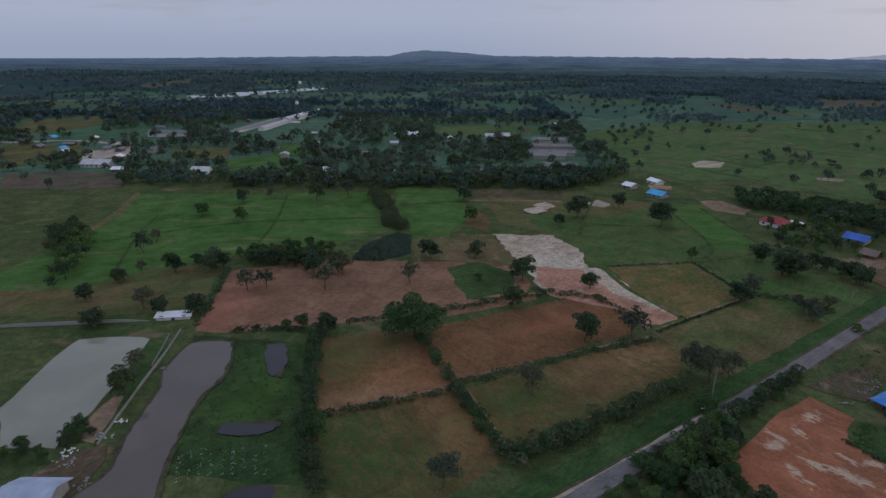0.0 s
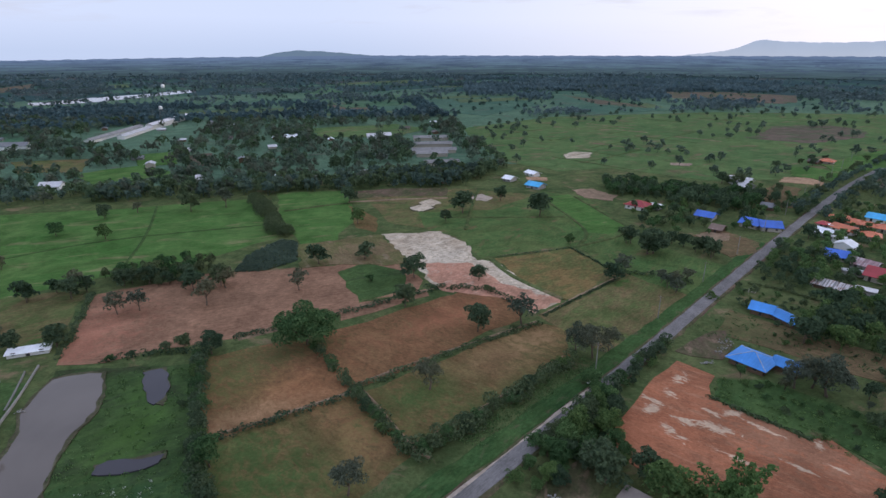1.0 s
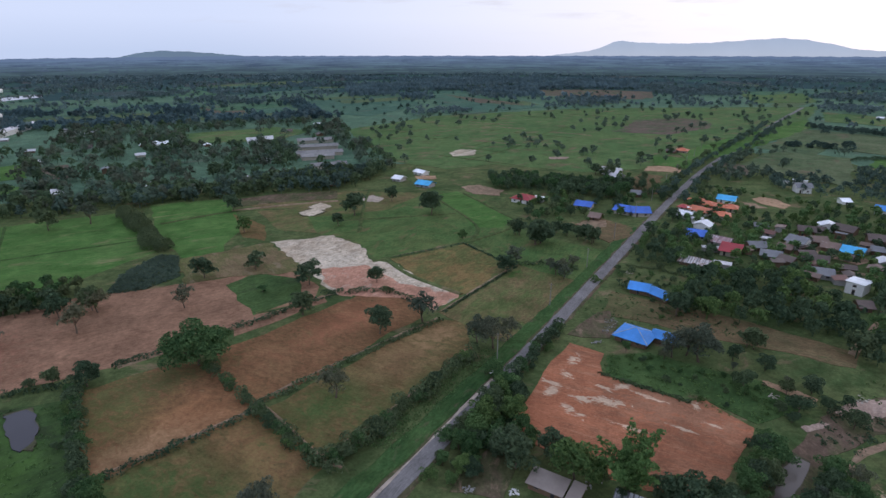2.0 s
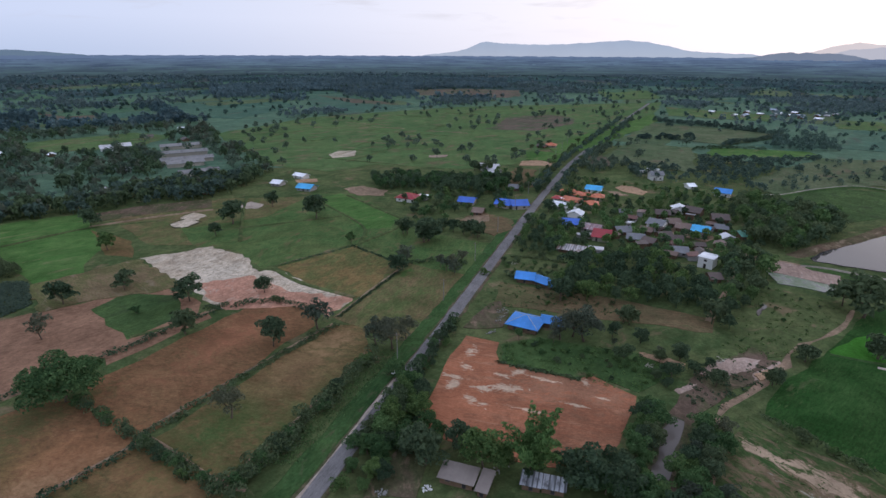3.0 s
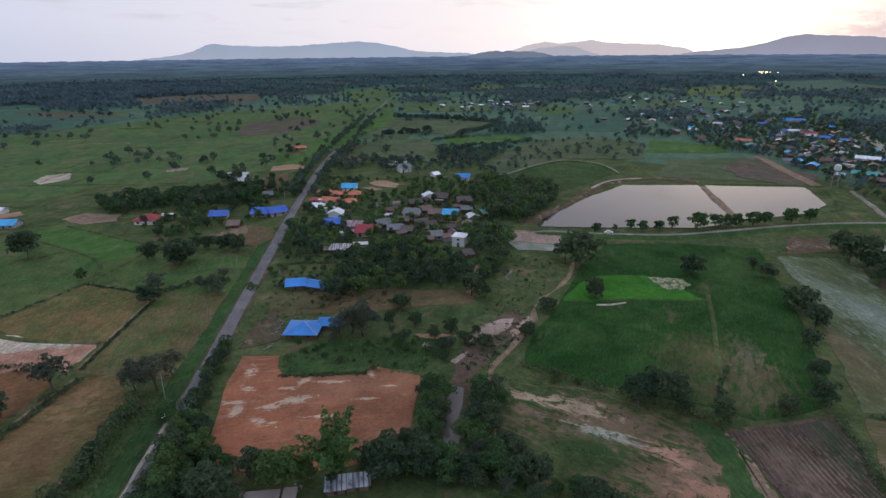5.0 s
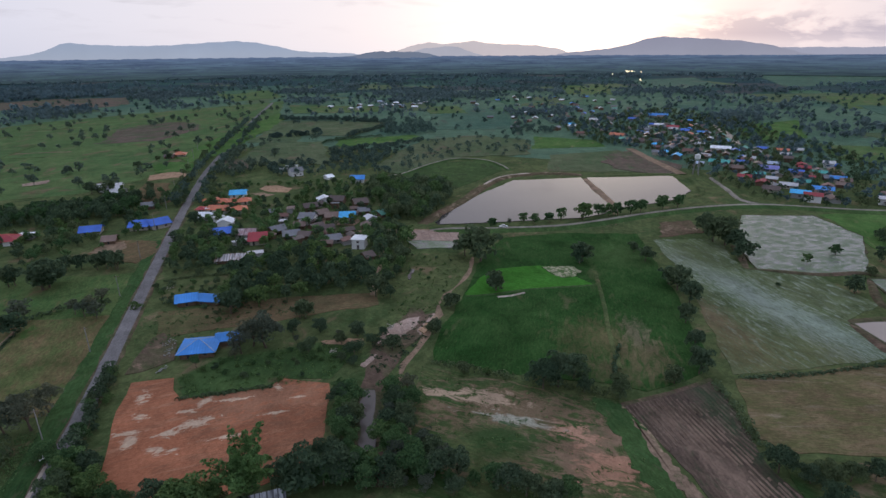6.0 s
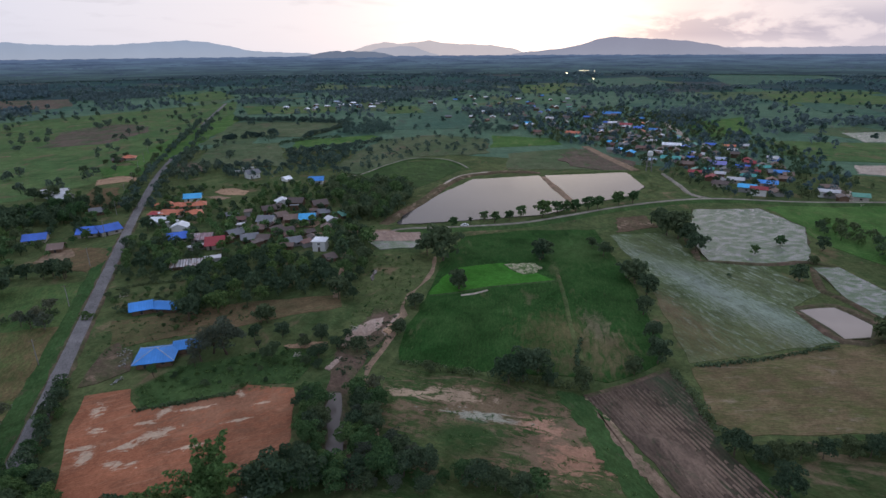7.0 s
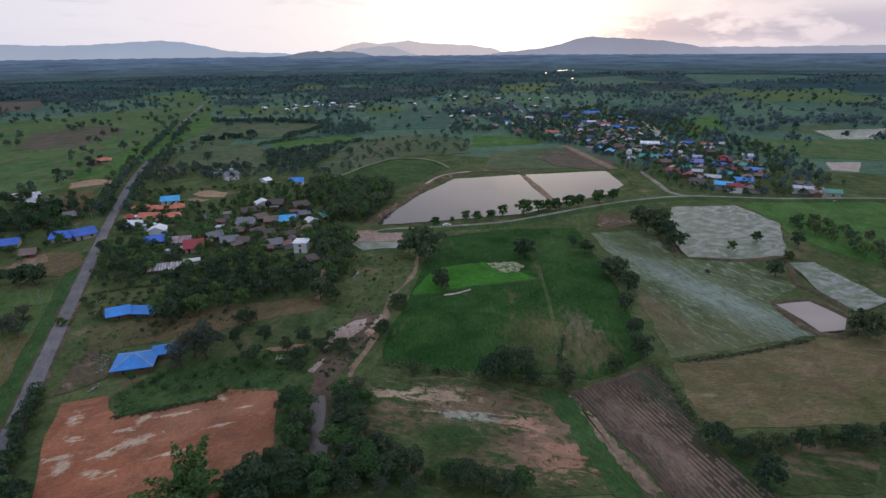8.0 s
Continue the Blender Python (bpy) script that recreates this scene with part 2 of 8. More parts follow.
M = {
    "paddy": earth("paddy_green", (0.050, 0.122, 0.030), (0.098, 0.170, 0.052), (0.18, 0.175, 0.085), 5, 0.8, 6.0, 0.035, 0.57),
    "paddy_deep": earth("paddy_deep_green", (0.020, 0.060, 0.015), (0.038, 0.084, 0.024), (0.10, 0.105, 0.05), 5, 0.7, 4.0, 0.03, 0.60, blots=[(158, 4, 9, 9, 0, (0.125, 0.108, 0.052)), (152, -9, 8, 5, 10, (0.150, 0.120, 0.066)), (165, -6, 7, 3, 10, (0.165, 0.150, 0.090)), (141, -2, 5, 9, 0, (0.115, 0.100, 0.052)), (240, 0, 16, 10, 0, (0.06, 0.105, 0.035))]),
    "paddy_bright": earth("paddy_bright_green", (0.042, 0.150, 0.02), (0.056, 0.175, 0.03), (0.10, 0.155, 0.05), 100, 0.8, 3.0, 0.05, 0.64),
    "grass": earth("wet_grass", (0.040, 0.074, 0.028), (0.072, 0.116, 0.040), (0.040, 0.056, 0.028), 20, 0.8, 2.0, 0.06, 0.53, blots=[(-48, 121, 4.5, 10, -12, (0.072, 0.138, 0.036)), (-51, 133, 3, 7, 0, (0.064, 0.122, 0.034)), (-66, 152, 14, 2.5, 4, (0.045, 0.050, 0.028)), (-46, 97, 12, 7, 8, (0.034, 0.076, 0.030))]),
    "verge": earth("verge_grass", (0.036, 0.080, 0.028), (0.056, 0.102, 0.035), (0.10, 0.095, 0.052), 34, 0.6, 3.0, 0.12, 0.58),
    "weeds": earth("low_weeds", (0.045, 0.085, 0.030), (0.070, 0.115, 0.040), (0.13, 0.105, 0.06), 20, 0.7, 1.5, 0.09, 0.60),
    "olive": earth("olive_stubble", (0.090, 0.112, 0.042), (0.162, 0.122, 0.063), (0.064, 0.130, 0.036), 35, 0.5, 2.5, 0.03, 0.57),
    "olive_tan": earth("olive_tan_stubble", (0.108, 0.112, 0.046), (0.180, 0.132, 0.076), (0.24, 0.19, 0.13), 105, 0.5, 6.0, 0.06, 0.58),
    "olive_green": earth("olive_green_field", (0.060, 0.114, 0.038), (0.102, 0.136, 0.050), (0.150, 0.118, 0.062), 35, 0.7, 3.0, 0.05, 0.57),
    "brown": earth("brown_stubble", (0.207, 0.103, 0.055), (0.152, 0.097, 0.048), (0.31, 0.20, 0.12), 127, 1.0, 1.8, 0.30, 0.63, blots=[(-29, 142, 9, 15, 12, (0.105, 0.112, 0.042)), (-18, 152, 14, 5, 15, (0.110, 0.105, 0.044)), (-8, 132, 9, 7, 20, (0.28, 0.135, 0.068)), (36, 166, 16, 5, 30, (0.25, 0.110, 0.062)), (-22, 122, 10, 4, 20, (0.27, 0.16, 0.088))], rag=1.4),
    "brown_green": earth("brown_green_stubble", (0.175, 0.103, 0.052), (0.097, 0.099, 0.039), (0.25, 0.18, 0.11), 127, 0.9, 1.8, 0.30, 0.64, blots=[(-17, 98, 13, 9, 10, (0.060, 0.105, 0.034)), (-22, 108, 5, 5, 0, (0.070, 0.105, 0.036)), (4, 114, 6, 9, 20, (0.26, 0.135, 0.068)), (19, 122, 13, 6, 30, (0.068, 0.108, 0.036)), (30, 112, 14, 4, 35, (0.085, 0.105, 0.038)), (47, 138, 12, 6, 30, (0.23, 0.145, 0.075)), (62, 146, 6, 4, 30, (0.27, 0.17, 0.09))], rag=1.4),
    "orange": earth("orange_stubble", (0.202, 0.138, 0.061), (0.106, 0.115, 0.044), (0.15, 0.105, 0.052), 35, 0.5, 2.0, 0.03, 0.60),
    "reddish": earth("reddish_field", (0.222, 0.130, 0.084), (0.258, 0.146, 0.094), (0.14, 0.115, 0.068), 12, 0.9, 1.5, 0.12, 0.62, blots=[(-78, 177, 12, 16, 0), (-79, 166, 9, 9, 0)], blot_colour=(0.33, 0.150, 0.100), rag=1.3),
    "red": earth("red_soil", (0.35, 0.138, 0.076), (0.25, 0.118, 0.070), (0.40, 0.20, 0.12), 132, 0.5, 14.0, 0.09, 0.57, blots=[(101, 86, 15, 9, 125, (0.27, 0.135, 0.082)), 
        (91.4, 116.4, 2.2, 1.4, 30), (84.6, 110.6, 2.2, 1.1, 70), (78.6, 107.3, 3.4, 0.8, 120), (75.9, 105.3, 2.2, 1.3, 20), (81, 98.7, 2.8, 0.9, 125), (86, 95.6, 3.6, 1.4, 135),
        (75.6, 95.9, 2.6, 1.2, 100), (93.9, 99.4, 1.9, 1.0, 0), (89.5, 101, 2.6, 0.6, 125), (97, 93.4, 3.6, 0.6, 120), (95.6, 79.3, 2.6, 0.5, 125), (84.2, 84.9, 4.2, 0.6, 125), (105.6, 85.2, 1.4, 0.9, 60), (103, 78, 1.6, 0.5, 125)],
        blot_colour=(0.56, 0.42, 0.30), rag=2.0, crisp=True),
    "pale": earth("pale_sand", (0.55, 0.47, 0.37), (0.40, 0.32, 0.235), (0.20, 0.165, 0.11), 30, 0.6, 1.2, 0.42, 0.55),
    "sandred": earth("red_sand", (0.47, 0.245, 0.170), (0.40, 0.225, 0.155), (0.55, 0.44, 0.35), 40, 0.7, 1.4, 0.16, 0.57),
    "dirt": earth("dirt_path", (0.30, 0.20, 0.14), (0.22, 0.165, 0.11), (0.12, 0.115, 0.06), 0, 0.8, 1.0, 0.2, 0.58),
    "pale_dirt": earth("pale_dirt", (0.46, 0.39, 0.33), (0.38, 0.31, 0.25), (0.24, 0.19, 0.14), 0, 0.8, 1.0, 0.2, 0.62),
    "brown_dim": earth("dim_brown_ground", (0.120, 0.098, 0.052), (0.165, 0.108, 0.062), (0.085, 0.100, 0.042), 124, 0.8, 2.5, 0.10, 0.55, blots=[(128, 141, 10, 9, 34, (0.095, 0.105, 0.045))]),
    "gravel": earth("grey_gravel", (0.30, 0.265, 0.225), (0.23, 0.205, 0.17), (0.15, 0.145, 0.10), 0, 0.8, 1.0, 0.2, 0.58),
    "tan_mud": earth("eroded_bank", (0.16, 0.105, 0.075), (0.10, 0.09, 0.05), (0.33, 0.24, 0.17), 0, 0.8, 1.0, 0.12, 0.55),
    "tan": earth("tan_soil", (0.42, 0.27, 0.17), (0.34, 0.22, 0.145), (0.20, 0.16, 0.09), 20, 0.8, 1.5, 0.15, 0.57),
    "mud": earth("wet_mud", (0.135, 0.094, 0.070), (0.080, 0.086, 0.042), (0.23, 0.155, 0.112), 60, 0.5, 1.6, 0.12, 0.56),
    "wet_soil": earth("wet_soil", (0.070, 0.072, 0.042), (0.10, 0.088, 0.058), (0.050, 0.080, 0.032), 60, 0.8, 1.0, 0.3, 0.55),
    # distance haze is put into this cool green base colour
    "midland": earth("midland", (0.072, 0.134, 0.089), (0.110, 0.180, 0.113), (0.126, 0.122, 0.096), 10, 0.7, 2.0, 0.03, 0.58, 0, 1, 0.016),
    "scrub": earth("scrub", (0.053, 0.085, 0.032), (0.109, 0.127, 0.053), (0.19, 0.14, 0.085), 0, 0.8, 1.0, 0.06, 0.57),
    "dry": earth("dry_patchy", (0.036, 0.074, 0.024), (0.088, 0.100, 0.042), (0.20, 0.145, 0.095), 84, 0.6, 2.6, 0.06, 0.54, blots=[
        (113, 24, 10.0, 20.0, 5, (0.18, 0.125, 0.080)), (103, 4, 9.0, 15.0, 20, (0.21, 0.140, 0.092)), (115.8, 41.9, 1.6, 6.0, 0), (117.2, 31.6, 2.8, 7.0, 0), (109.5, 7.9, 3.2, 5.0, 0, (0.38, 0.215, 0.145)),
        (99.5, -1, 5.0, 6.0, 10, (0.38, 0.205, 0.135)), (110, 23, 1.8, 8.0, 0, (0.34, 0.33, 0.26)), (102.5, 23, 5.0, 8.0, 0, (0.034, 0.074, 0.024)), (104, -13.6, 15.0, 1.7, 29)],
        blot_colour=(0.40, 0.29, 0.20), crisp=True),
    "weedy": earth("weedy_wet", (0.082, 0.112, 0.048), (0.128, 0.150, 0.080), (0.26, 0.30, 0.225), 30, 0.6, 8.0, 0.14, 0.53, blots=[(166, -34, 24, 9, 30, (0.135, 0.122, 0.058)), (187, -28, 16, 4, 30, (0.175, 0.128, 0.078)), (168, -60, 13, 8, 30, (0.120, 0.125, 0.056)), (206, -46, 34, 6, 30, (0.27, 0.31, 0.26)), (186, -64, 18, 4, 30, (0.24, 0.29, 0.23)), (250, -31, 16, 5, 15, (0.10, 0.125, 0.055))], rag=5.0),
    "plough": earth("ploughed_soil", (0.078, 0.058, 0.047), (0.130, 0.094, 0.070), (0.060, 0.072, 0.042), 26, 0.8, 3.0, 0.12, 0.53, 0.10, 1.1, blots=[(117, -15, 9, 3, 26), (106, -24, 8, 3, 26), (131, -25, 9, 4, 26, (0.050, 0.074, 0.040)), (116, -30, 13, 2.5, 20, (0.052, 0.072, 0.040))], blot_colour=(0.23, 0.16, 0.12)),
    "track_soil": earth("worn_track_soil", (0.27, 0.185, 0.135), (0.20, 0.150, 0.100), (0.060, 0.085, 0.036), 30, 0.9, 2.0, 0.16, 0.53),
    "ridge_soil": earth("dry_ridge_soil", (0.185, 0.132, 0.102), (0.120, 0.088, 0.066), (0.24, 0.18, 0.14), 28, 0.9, 2.0, 0.15, 0.56, blots=[(118, -21.6, 9, 4, 28), (114, -25, 8, 3, 28), (98, -31, 8, 4, 28), (130, -25, 9, 4, 28, (0.060, 0.080, 0.044))], blot_colour=(0.27, 0.19, 0.14)),
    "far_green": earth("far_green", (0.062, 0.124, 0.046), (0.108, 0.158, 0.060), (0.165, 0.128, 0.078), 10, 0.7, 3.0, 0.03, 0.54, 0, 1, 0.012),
    "apron": earth("spillway_soil", (0.37, 0.275, 0.225), (0.32, 0.225, 0.18), (0.42, 0.34, 0.29), 30, 0.7, 2.0, 0.12, 0.58),
    "pale_weedy": earth("pale_weedy_soil", (0.44, 0.40, 0.28), (0.35, 0.33, 0.21), (0.050, 0.13, 0.028), 30, 0.8, 1.0, 0.38, 0.47),
    # field colours from here to far_red are cooled or dulled to imitate haze
    "far_hazy": earth("far_hazy_green", (0.053, 0.113, 0.083), (0.083, 0.147, 0.097), (0.10, 0.11, 0.086), 10, 0.6, 3.0, 0.01, 0.57, 0, 1, 0.01),
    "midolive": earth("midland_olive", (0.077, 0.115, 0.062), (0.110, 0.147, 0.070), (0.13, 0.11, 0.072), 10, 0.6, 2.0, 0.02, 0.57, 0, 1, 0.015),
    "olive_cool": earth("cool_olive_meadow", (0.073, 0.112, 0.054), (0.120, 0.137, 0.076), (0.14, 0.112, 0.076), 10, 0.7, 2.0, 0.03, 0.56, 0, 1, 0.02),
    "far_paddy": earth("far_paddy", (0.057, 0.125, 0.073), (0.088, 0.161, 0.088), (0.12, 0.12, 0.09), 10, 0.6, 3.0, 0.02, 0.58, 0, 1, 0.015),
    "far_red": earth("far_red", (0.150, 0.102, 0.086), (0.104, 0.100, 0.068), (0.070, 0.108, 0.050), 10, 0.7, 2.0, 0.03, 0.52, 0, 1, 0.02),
    "water": water_material("muddy_water", (0.066, 0.058, 0.060)),
    "peach": water_material("pale_muddy_water", (0.36, 0.29, 0.24)),
    "milky": water_material("milky_green_water", (0.30, 0.305, 0.24)),
    "canal": water_material("grey_canal_water", (0.150, 0.126, 0.112)),
    "dark_water": water_material("dark_puddle_water", (0.050, 0.046, 0.056)),
    "wet": water_material("flooded_paddy", (0.24, 0.24, 0.222), 0.05, (0.110, 0.160, 0.085)),
    "leaf": leaf_material("leaf", (0.052, 0.112, 0.046), (0.138, 0.230, 0.094)),
    "leaf_dark": leaf_material("leaf_dark", (0.060, 0.098, 0.058), (0.126, 0.178, 0.100)),
    "leaf_bright": leaf_material("leaf_bright", (0.075, 0.150, 0.056), (0.175, 0.280, 0.115)),
    "leaf_bamboo": leaf_material("leaf_bamboo", (0.066, 0.140, 0.052), (0.150, 0.262, 0.098)),
    "leaf_grey": leaf_material("leaf_grey", (0.085, 0.105, 0.075), (0.160, 0.180, 0.130)),
    # these two leaf colours have the blue of distant air haze mixed in
    "leaf_hazy": leaf_material("leaf_hazy", (0.086, 0.140, 0.162), (0.142, 0.206, 0.216)),
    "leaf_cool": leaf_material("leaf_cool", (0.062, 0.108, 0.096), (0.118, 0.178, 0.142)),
    "leaf_mid": leaf_material("leaf_mid", (0.062, 0.104, 0.058), (0.120, 0.172, 0.094)),
    "flower": plain("white_weed", (0.38, 0.42, 0.33)),
    "bark": plain("bark", (0.13, 0.10, 0.075), 0.95, 0.1, 0.4, 3.0),
    "asphalt": earth("asphalt", (0.160, 0.150, 0.148), (0.205, 0.192, 0.188), (0.115, 0.108, 0.104), 34.4, 0.9, 14.0, 0.06, 0.62),
    "wall_cream": plain("wall_cream", (0.40, 0.36, 0.30)),
    "wall_white": plain("wall_white", (0.75, 0.74, 0.72), 0.8, 0.3, 0.12),
    "wall_wood": plain("wall_wood", (0.16, 0.105, 0.07), 0.9, 0.1, 0.35),
    "wall_grey": plain("wall_grey", (0.32, 0.31, 0.30)),
    "dark": plain("dark_opening", (0.03, 0.03, 0.035), 0.4, 0.4),
    "timber": plain("timber", (0.20, 0.15, 0.11), 0.9, 0.1, 0.3, 2.0),
    "concrete": plain("concrete", (0.25, 0.24, 0.22), 0.9, 0.2, 0.3, 0.5),
    "r_blue": sheet_roof("blue_roof", (0.055, 0.255, 0.66), (0.13, 0.36, 0.72), 0.6),
    "r_deepblue": sheet_roof("deep_blue_roof", (0.055, 0.15, 0.55), (0.10, 0.22, 0.60)),
    "r_sky": sheet_roof("sky_blue_roof", (0.08, 0.48, 0.86), (0.16, 0.54, 0.86)),
    "r_red": sheet_roof("dark_red_roof", (0.34, 0.045, 0.055), (0.27, 0.08, 0.07)),
    "r_orange": sheet_roof("orange_roof", (0.55, 0.17, 0.09), (0.45, 0.16, 0.09), 0.6, 0.4),
    "r_tin": sheet_roof("tin_roof", (0.56, 0.55, 0.57), (0.36, 0.27, 0.23), 0.58),
    "r_pale_blue": sheet_roof("pale_blue_roof", (0.40, 0.46, 0.58), (0.50, 0.53, 0.60), 0.58),
    "r_patched": sheet_roof("patched_roof", (0.40, 0.41, 0.44), (0.15, 0.15, 0.16), 0.48, 0.8, 0.7),
    "r_white": sheet_roof("white_roof", (0.86, 0.87, 0.90), (0.70, 0.71, 0.74), 0.62),
    "r_rust": sheet_roof("rusty_roof", (0.185, 0.122, 0.098), (0.33, 0.28, 0.26), 0.58),
    "r_brown": sheet_roof("brown_roof", (0.105, 0.075, 0.066), (0.16, 0.13, 0.115), 0.58),
    "r_shed": sheet_roof("shed_roof", (0.26, 0.215, 0.19), (0.19, 0.16, 0.145), 0.58),
    "r_umber": sheet_roof("umber_roof", (0.145, 0.066, 0.052), (0.19, 0.14, 0.12), 0.6),
    "r_grey": sheet_roof("grey_roof", (0.165, 0.168, 0.180), (0.25, 0.24, 0.23), 0.58),
    "r_green": sheet_roof("green_roof", (0.12, 0.32, 0.24), (0.2, 0.36, 0.28), 0.6),
    "r_row": sheet_roof("row_house_roof", (0.23, 0.22, 0.215), (0.13, 0.125, 0.125), 0.52, 2.4),
    "r_mixed": sheet_roof("mixed_old_roof", (0.42, 0.40, 0.40), (0.24, 0.15, 0.12), 0.47, 0.8, 0.55),
    "r_mauve": sheet_roof("faded_mauve_roof", (0.34, 0.22, 0.23), (0.46, 0.43, 0.43), 0.52, 0.8, 0.3),
    "r_teal": sheet_roof("teal_roof", (0.07, 0.34, 0.30), (0.14, 0.38, 0.34), 0.6),
    "r_violet": sheet_roof("violet_roof", (0.20, 0.20, 0.48), (0.26, 0.25, 0.48), 0.6),
}


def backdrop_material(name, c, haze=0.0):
    """A far mass with the air's haze put into its emission colour, paler towards its foot."""
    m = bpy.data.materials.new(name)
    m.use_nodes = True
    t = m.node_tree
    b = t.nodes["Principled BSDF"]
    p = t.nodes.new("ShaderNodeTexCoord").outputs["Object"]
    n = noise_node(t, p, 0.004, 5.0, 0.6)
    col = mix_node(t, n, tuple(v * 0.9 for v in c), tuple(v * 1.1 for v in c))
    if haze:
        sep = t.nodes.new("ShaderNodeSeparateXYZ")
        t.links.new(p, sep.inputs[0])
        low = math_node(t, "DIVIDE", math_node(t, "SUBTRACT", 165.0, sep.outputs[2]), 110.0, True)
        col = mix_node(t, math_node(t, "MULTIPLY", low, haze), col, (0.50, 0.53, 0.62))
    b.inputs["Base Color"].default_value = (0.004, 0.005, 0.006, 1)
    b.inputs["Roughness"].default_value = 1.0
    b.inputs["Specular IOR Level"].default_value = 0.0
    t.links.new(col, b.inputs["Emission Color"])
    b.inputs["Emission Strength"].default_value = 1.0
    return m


def ground_material():
    """Far farmland as a patchwork, with scrub and grass grain close by."""
    m, t, b, p = material("ground", 0.95, 0.0)
    warp = t.nodes.new("ShaderNodeTexNoise")
    warp.inputs["Scale"].default_value = 0.006
    t.links.new(p, warp.inputs["Vector"])
    off = t.nodes.new("ShaderNodeVectorMath")
    off.operation = "MULTIPLY_ADD"
    t.links.new(warp.outputs["Color"], off.inputs[0])
    off.inputs[1].default_value = (60, 60, 0)
    t.links.new(p, off.inputs[2])
    v = t.nodes.new("ShaderNodeTexVoronoi")
    v.distance = "CHEBYCHEV"
    v.inputs["Scale"].default_value = 0.0075
    t.links.new(mapped(t, off.outputs[0], 24), v.inputs["Vector"])
    sep = t.nodes.new("ShaderNodeSeparateColor")
    t.links.new(v.outputs["Color"], sep.inputs[0])
    # both ramps are bluish: haze of the far plain put into the base colour
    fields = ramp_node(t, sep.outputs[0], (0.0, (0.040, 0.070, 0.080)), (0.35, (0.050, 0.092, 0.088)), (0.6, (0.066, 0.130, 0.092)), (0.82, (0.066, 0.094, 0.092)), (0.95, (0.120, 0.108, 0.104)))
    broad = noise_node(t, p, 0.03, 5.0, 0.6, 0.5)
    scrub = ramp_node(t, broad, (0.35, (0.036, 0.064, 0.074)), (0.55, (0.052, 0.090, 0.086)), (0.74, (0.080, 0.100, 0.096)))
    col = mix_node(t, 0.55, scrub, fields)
    fine = noise_node(t, p, 0.9, 4.0, 0.7)
    col = mix_node(t, 1.0, col, ramp_node(t, fine, (0.25, 0.65), (0.75, 1.3)), "MULTIPLY")
    t.links.new(col, b.inputs["Base Color"])
    relief(t, b, fine, 0.5, 0.2)
    return m


def lamp_material():
    m, t, b, p = material("lit_lamp", 0.5, 0.2)
    b.inputs["Emission Color"].default_value = (1.0, 0.72, 0.40, 1)
    b.inputs["Emission Strength"].default_value = 9.0
    return m


M["lamp"] = lamp_material()


# ---------- mesh helpers ----------
def mesh_from(name, verts, faces, mat, smooth=False):
    me = bpy.data.meshes.new(name)
    me.from_pydata([tuple(v) for v in verts], [], [tuple(f) for f in faces])
    me.materials.append(mat)
    if smooth:
        me.polygons.foreach_set("use_smooth", [True] * len(me.polygons))
    me.update()
    return me


def part(name, me, parent, label=""):
    ob = new(name, me)
    ob.parent = parent
    return tagged(ob, label)


def box(cx, cy, z0, sx, sy, h):
    x, y = sx / 2, sy / 2
    v = [(cx + a * x, cy + b * y, z0 + c * h) for c in (0, 1) for a, b in ((-1, -1), (1, -1), (1, 1), (-1, 1))]
    return v, [(3, 2, 1, 0), (4, 5, 6, 7), (0, 1, 5, 4), (1, 2, 6, 5), (2, 3, 7, 6), (3, 0, 4, 7)]


def joined(*bits):
    vs, fs = [], []
    for v, f in bits:
        fs += [tuple(i + len(vs) for i in q) for q in f]
        vs += list(v)
    return vs, fs


def tube(points, radii, sides=6):
    vs, fs = [], []
    for i, (p, r) in enumerate(zip(points, radii)):
        p = Vector(p)
        a = Vector(points[max(i - 1, 0)])
        b = Vector(points[min(i + 1, len(points) - 1)])
        q = (b - a).to_track_quat("Z", "X")
        for k in range(sides):
            w = 2 * math.pi * k / sides
            vs.append(p + q @ Vector((math.cos(w) * r, math.sin(w) * r, 0)))
        if i:
            o = (i - 1) * sides
            fs += [(o + k, o + (k + 1) % sides, o + sides + (k + 1) % sides, o + sides + k) for k in range(sides)]
    fs.append(tuple(range(len(vs) - sides, len(vs))))
    return vs, fs


def outline(points, step, wobble, seed):
    """A closed outline through the corners, broken into short uneven edges."""
    r = random.Random(seed)
    out = []
    for (ax, ay), (bx, by) in zip(points, points[1:] + points[:1]):
        d = math.hypot(bx - ax, by - ay)
        n = max(1, int(d / step))
        for i in range(n):
            f = i / n
            w = wobble if i else wobble * 0.3
            out.append((ax + (bx - ax) * f + r.uniform(-w, w), ay + (by - ay) * f + r.uniform(-w, w)))
    return out


WATERS = []
OPEN_GROUND = []  # outlines of all fields, kept free of woods


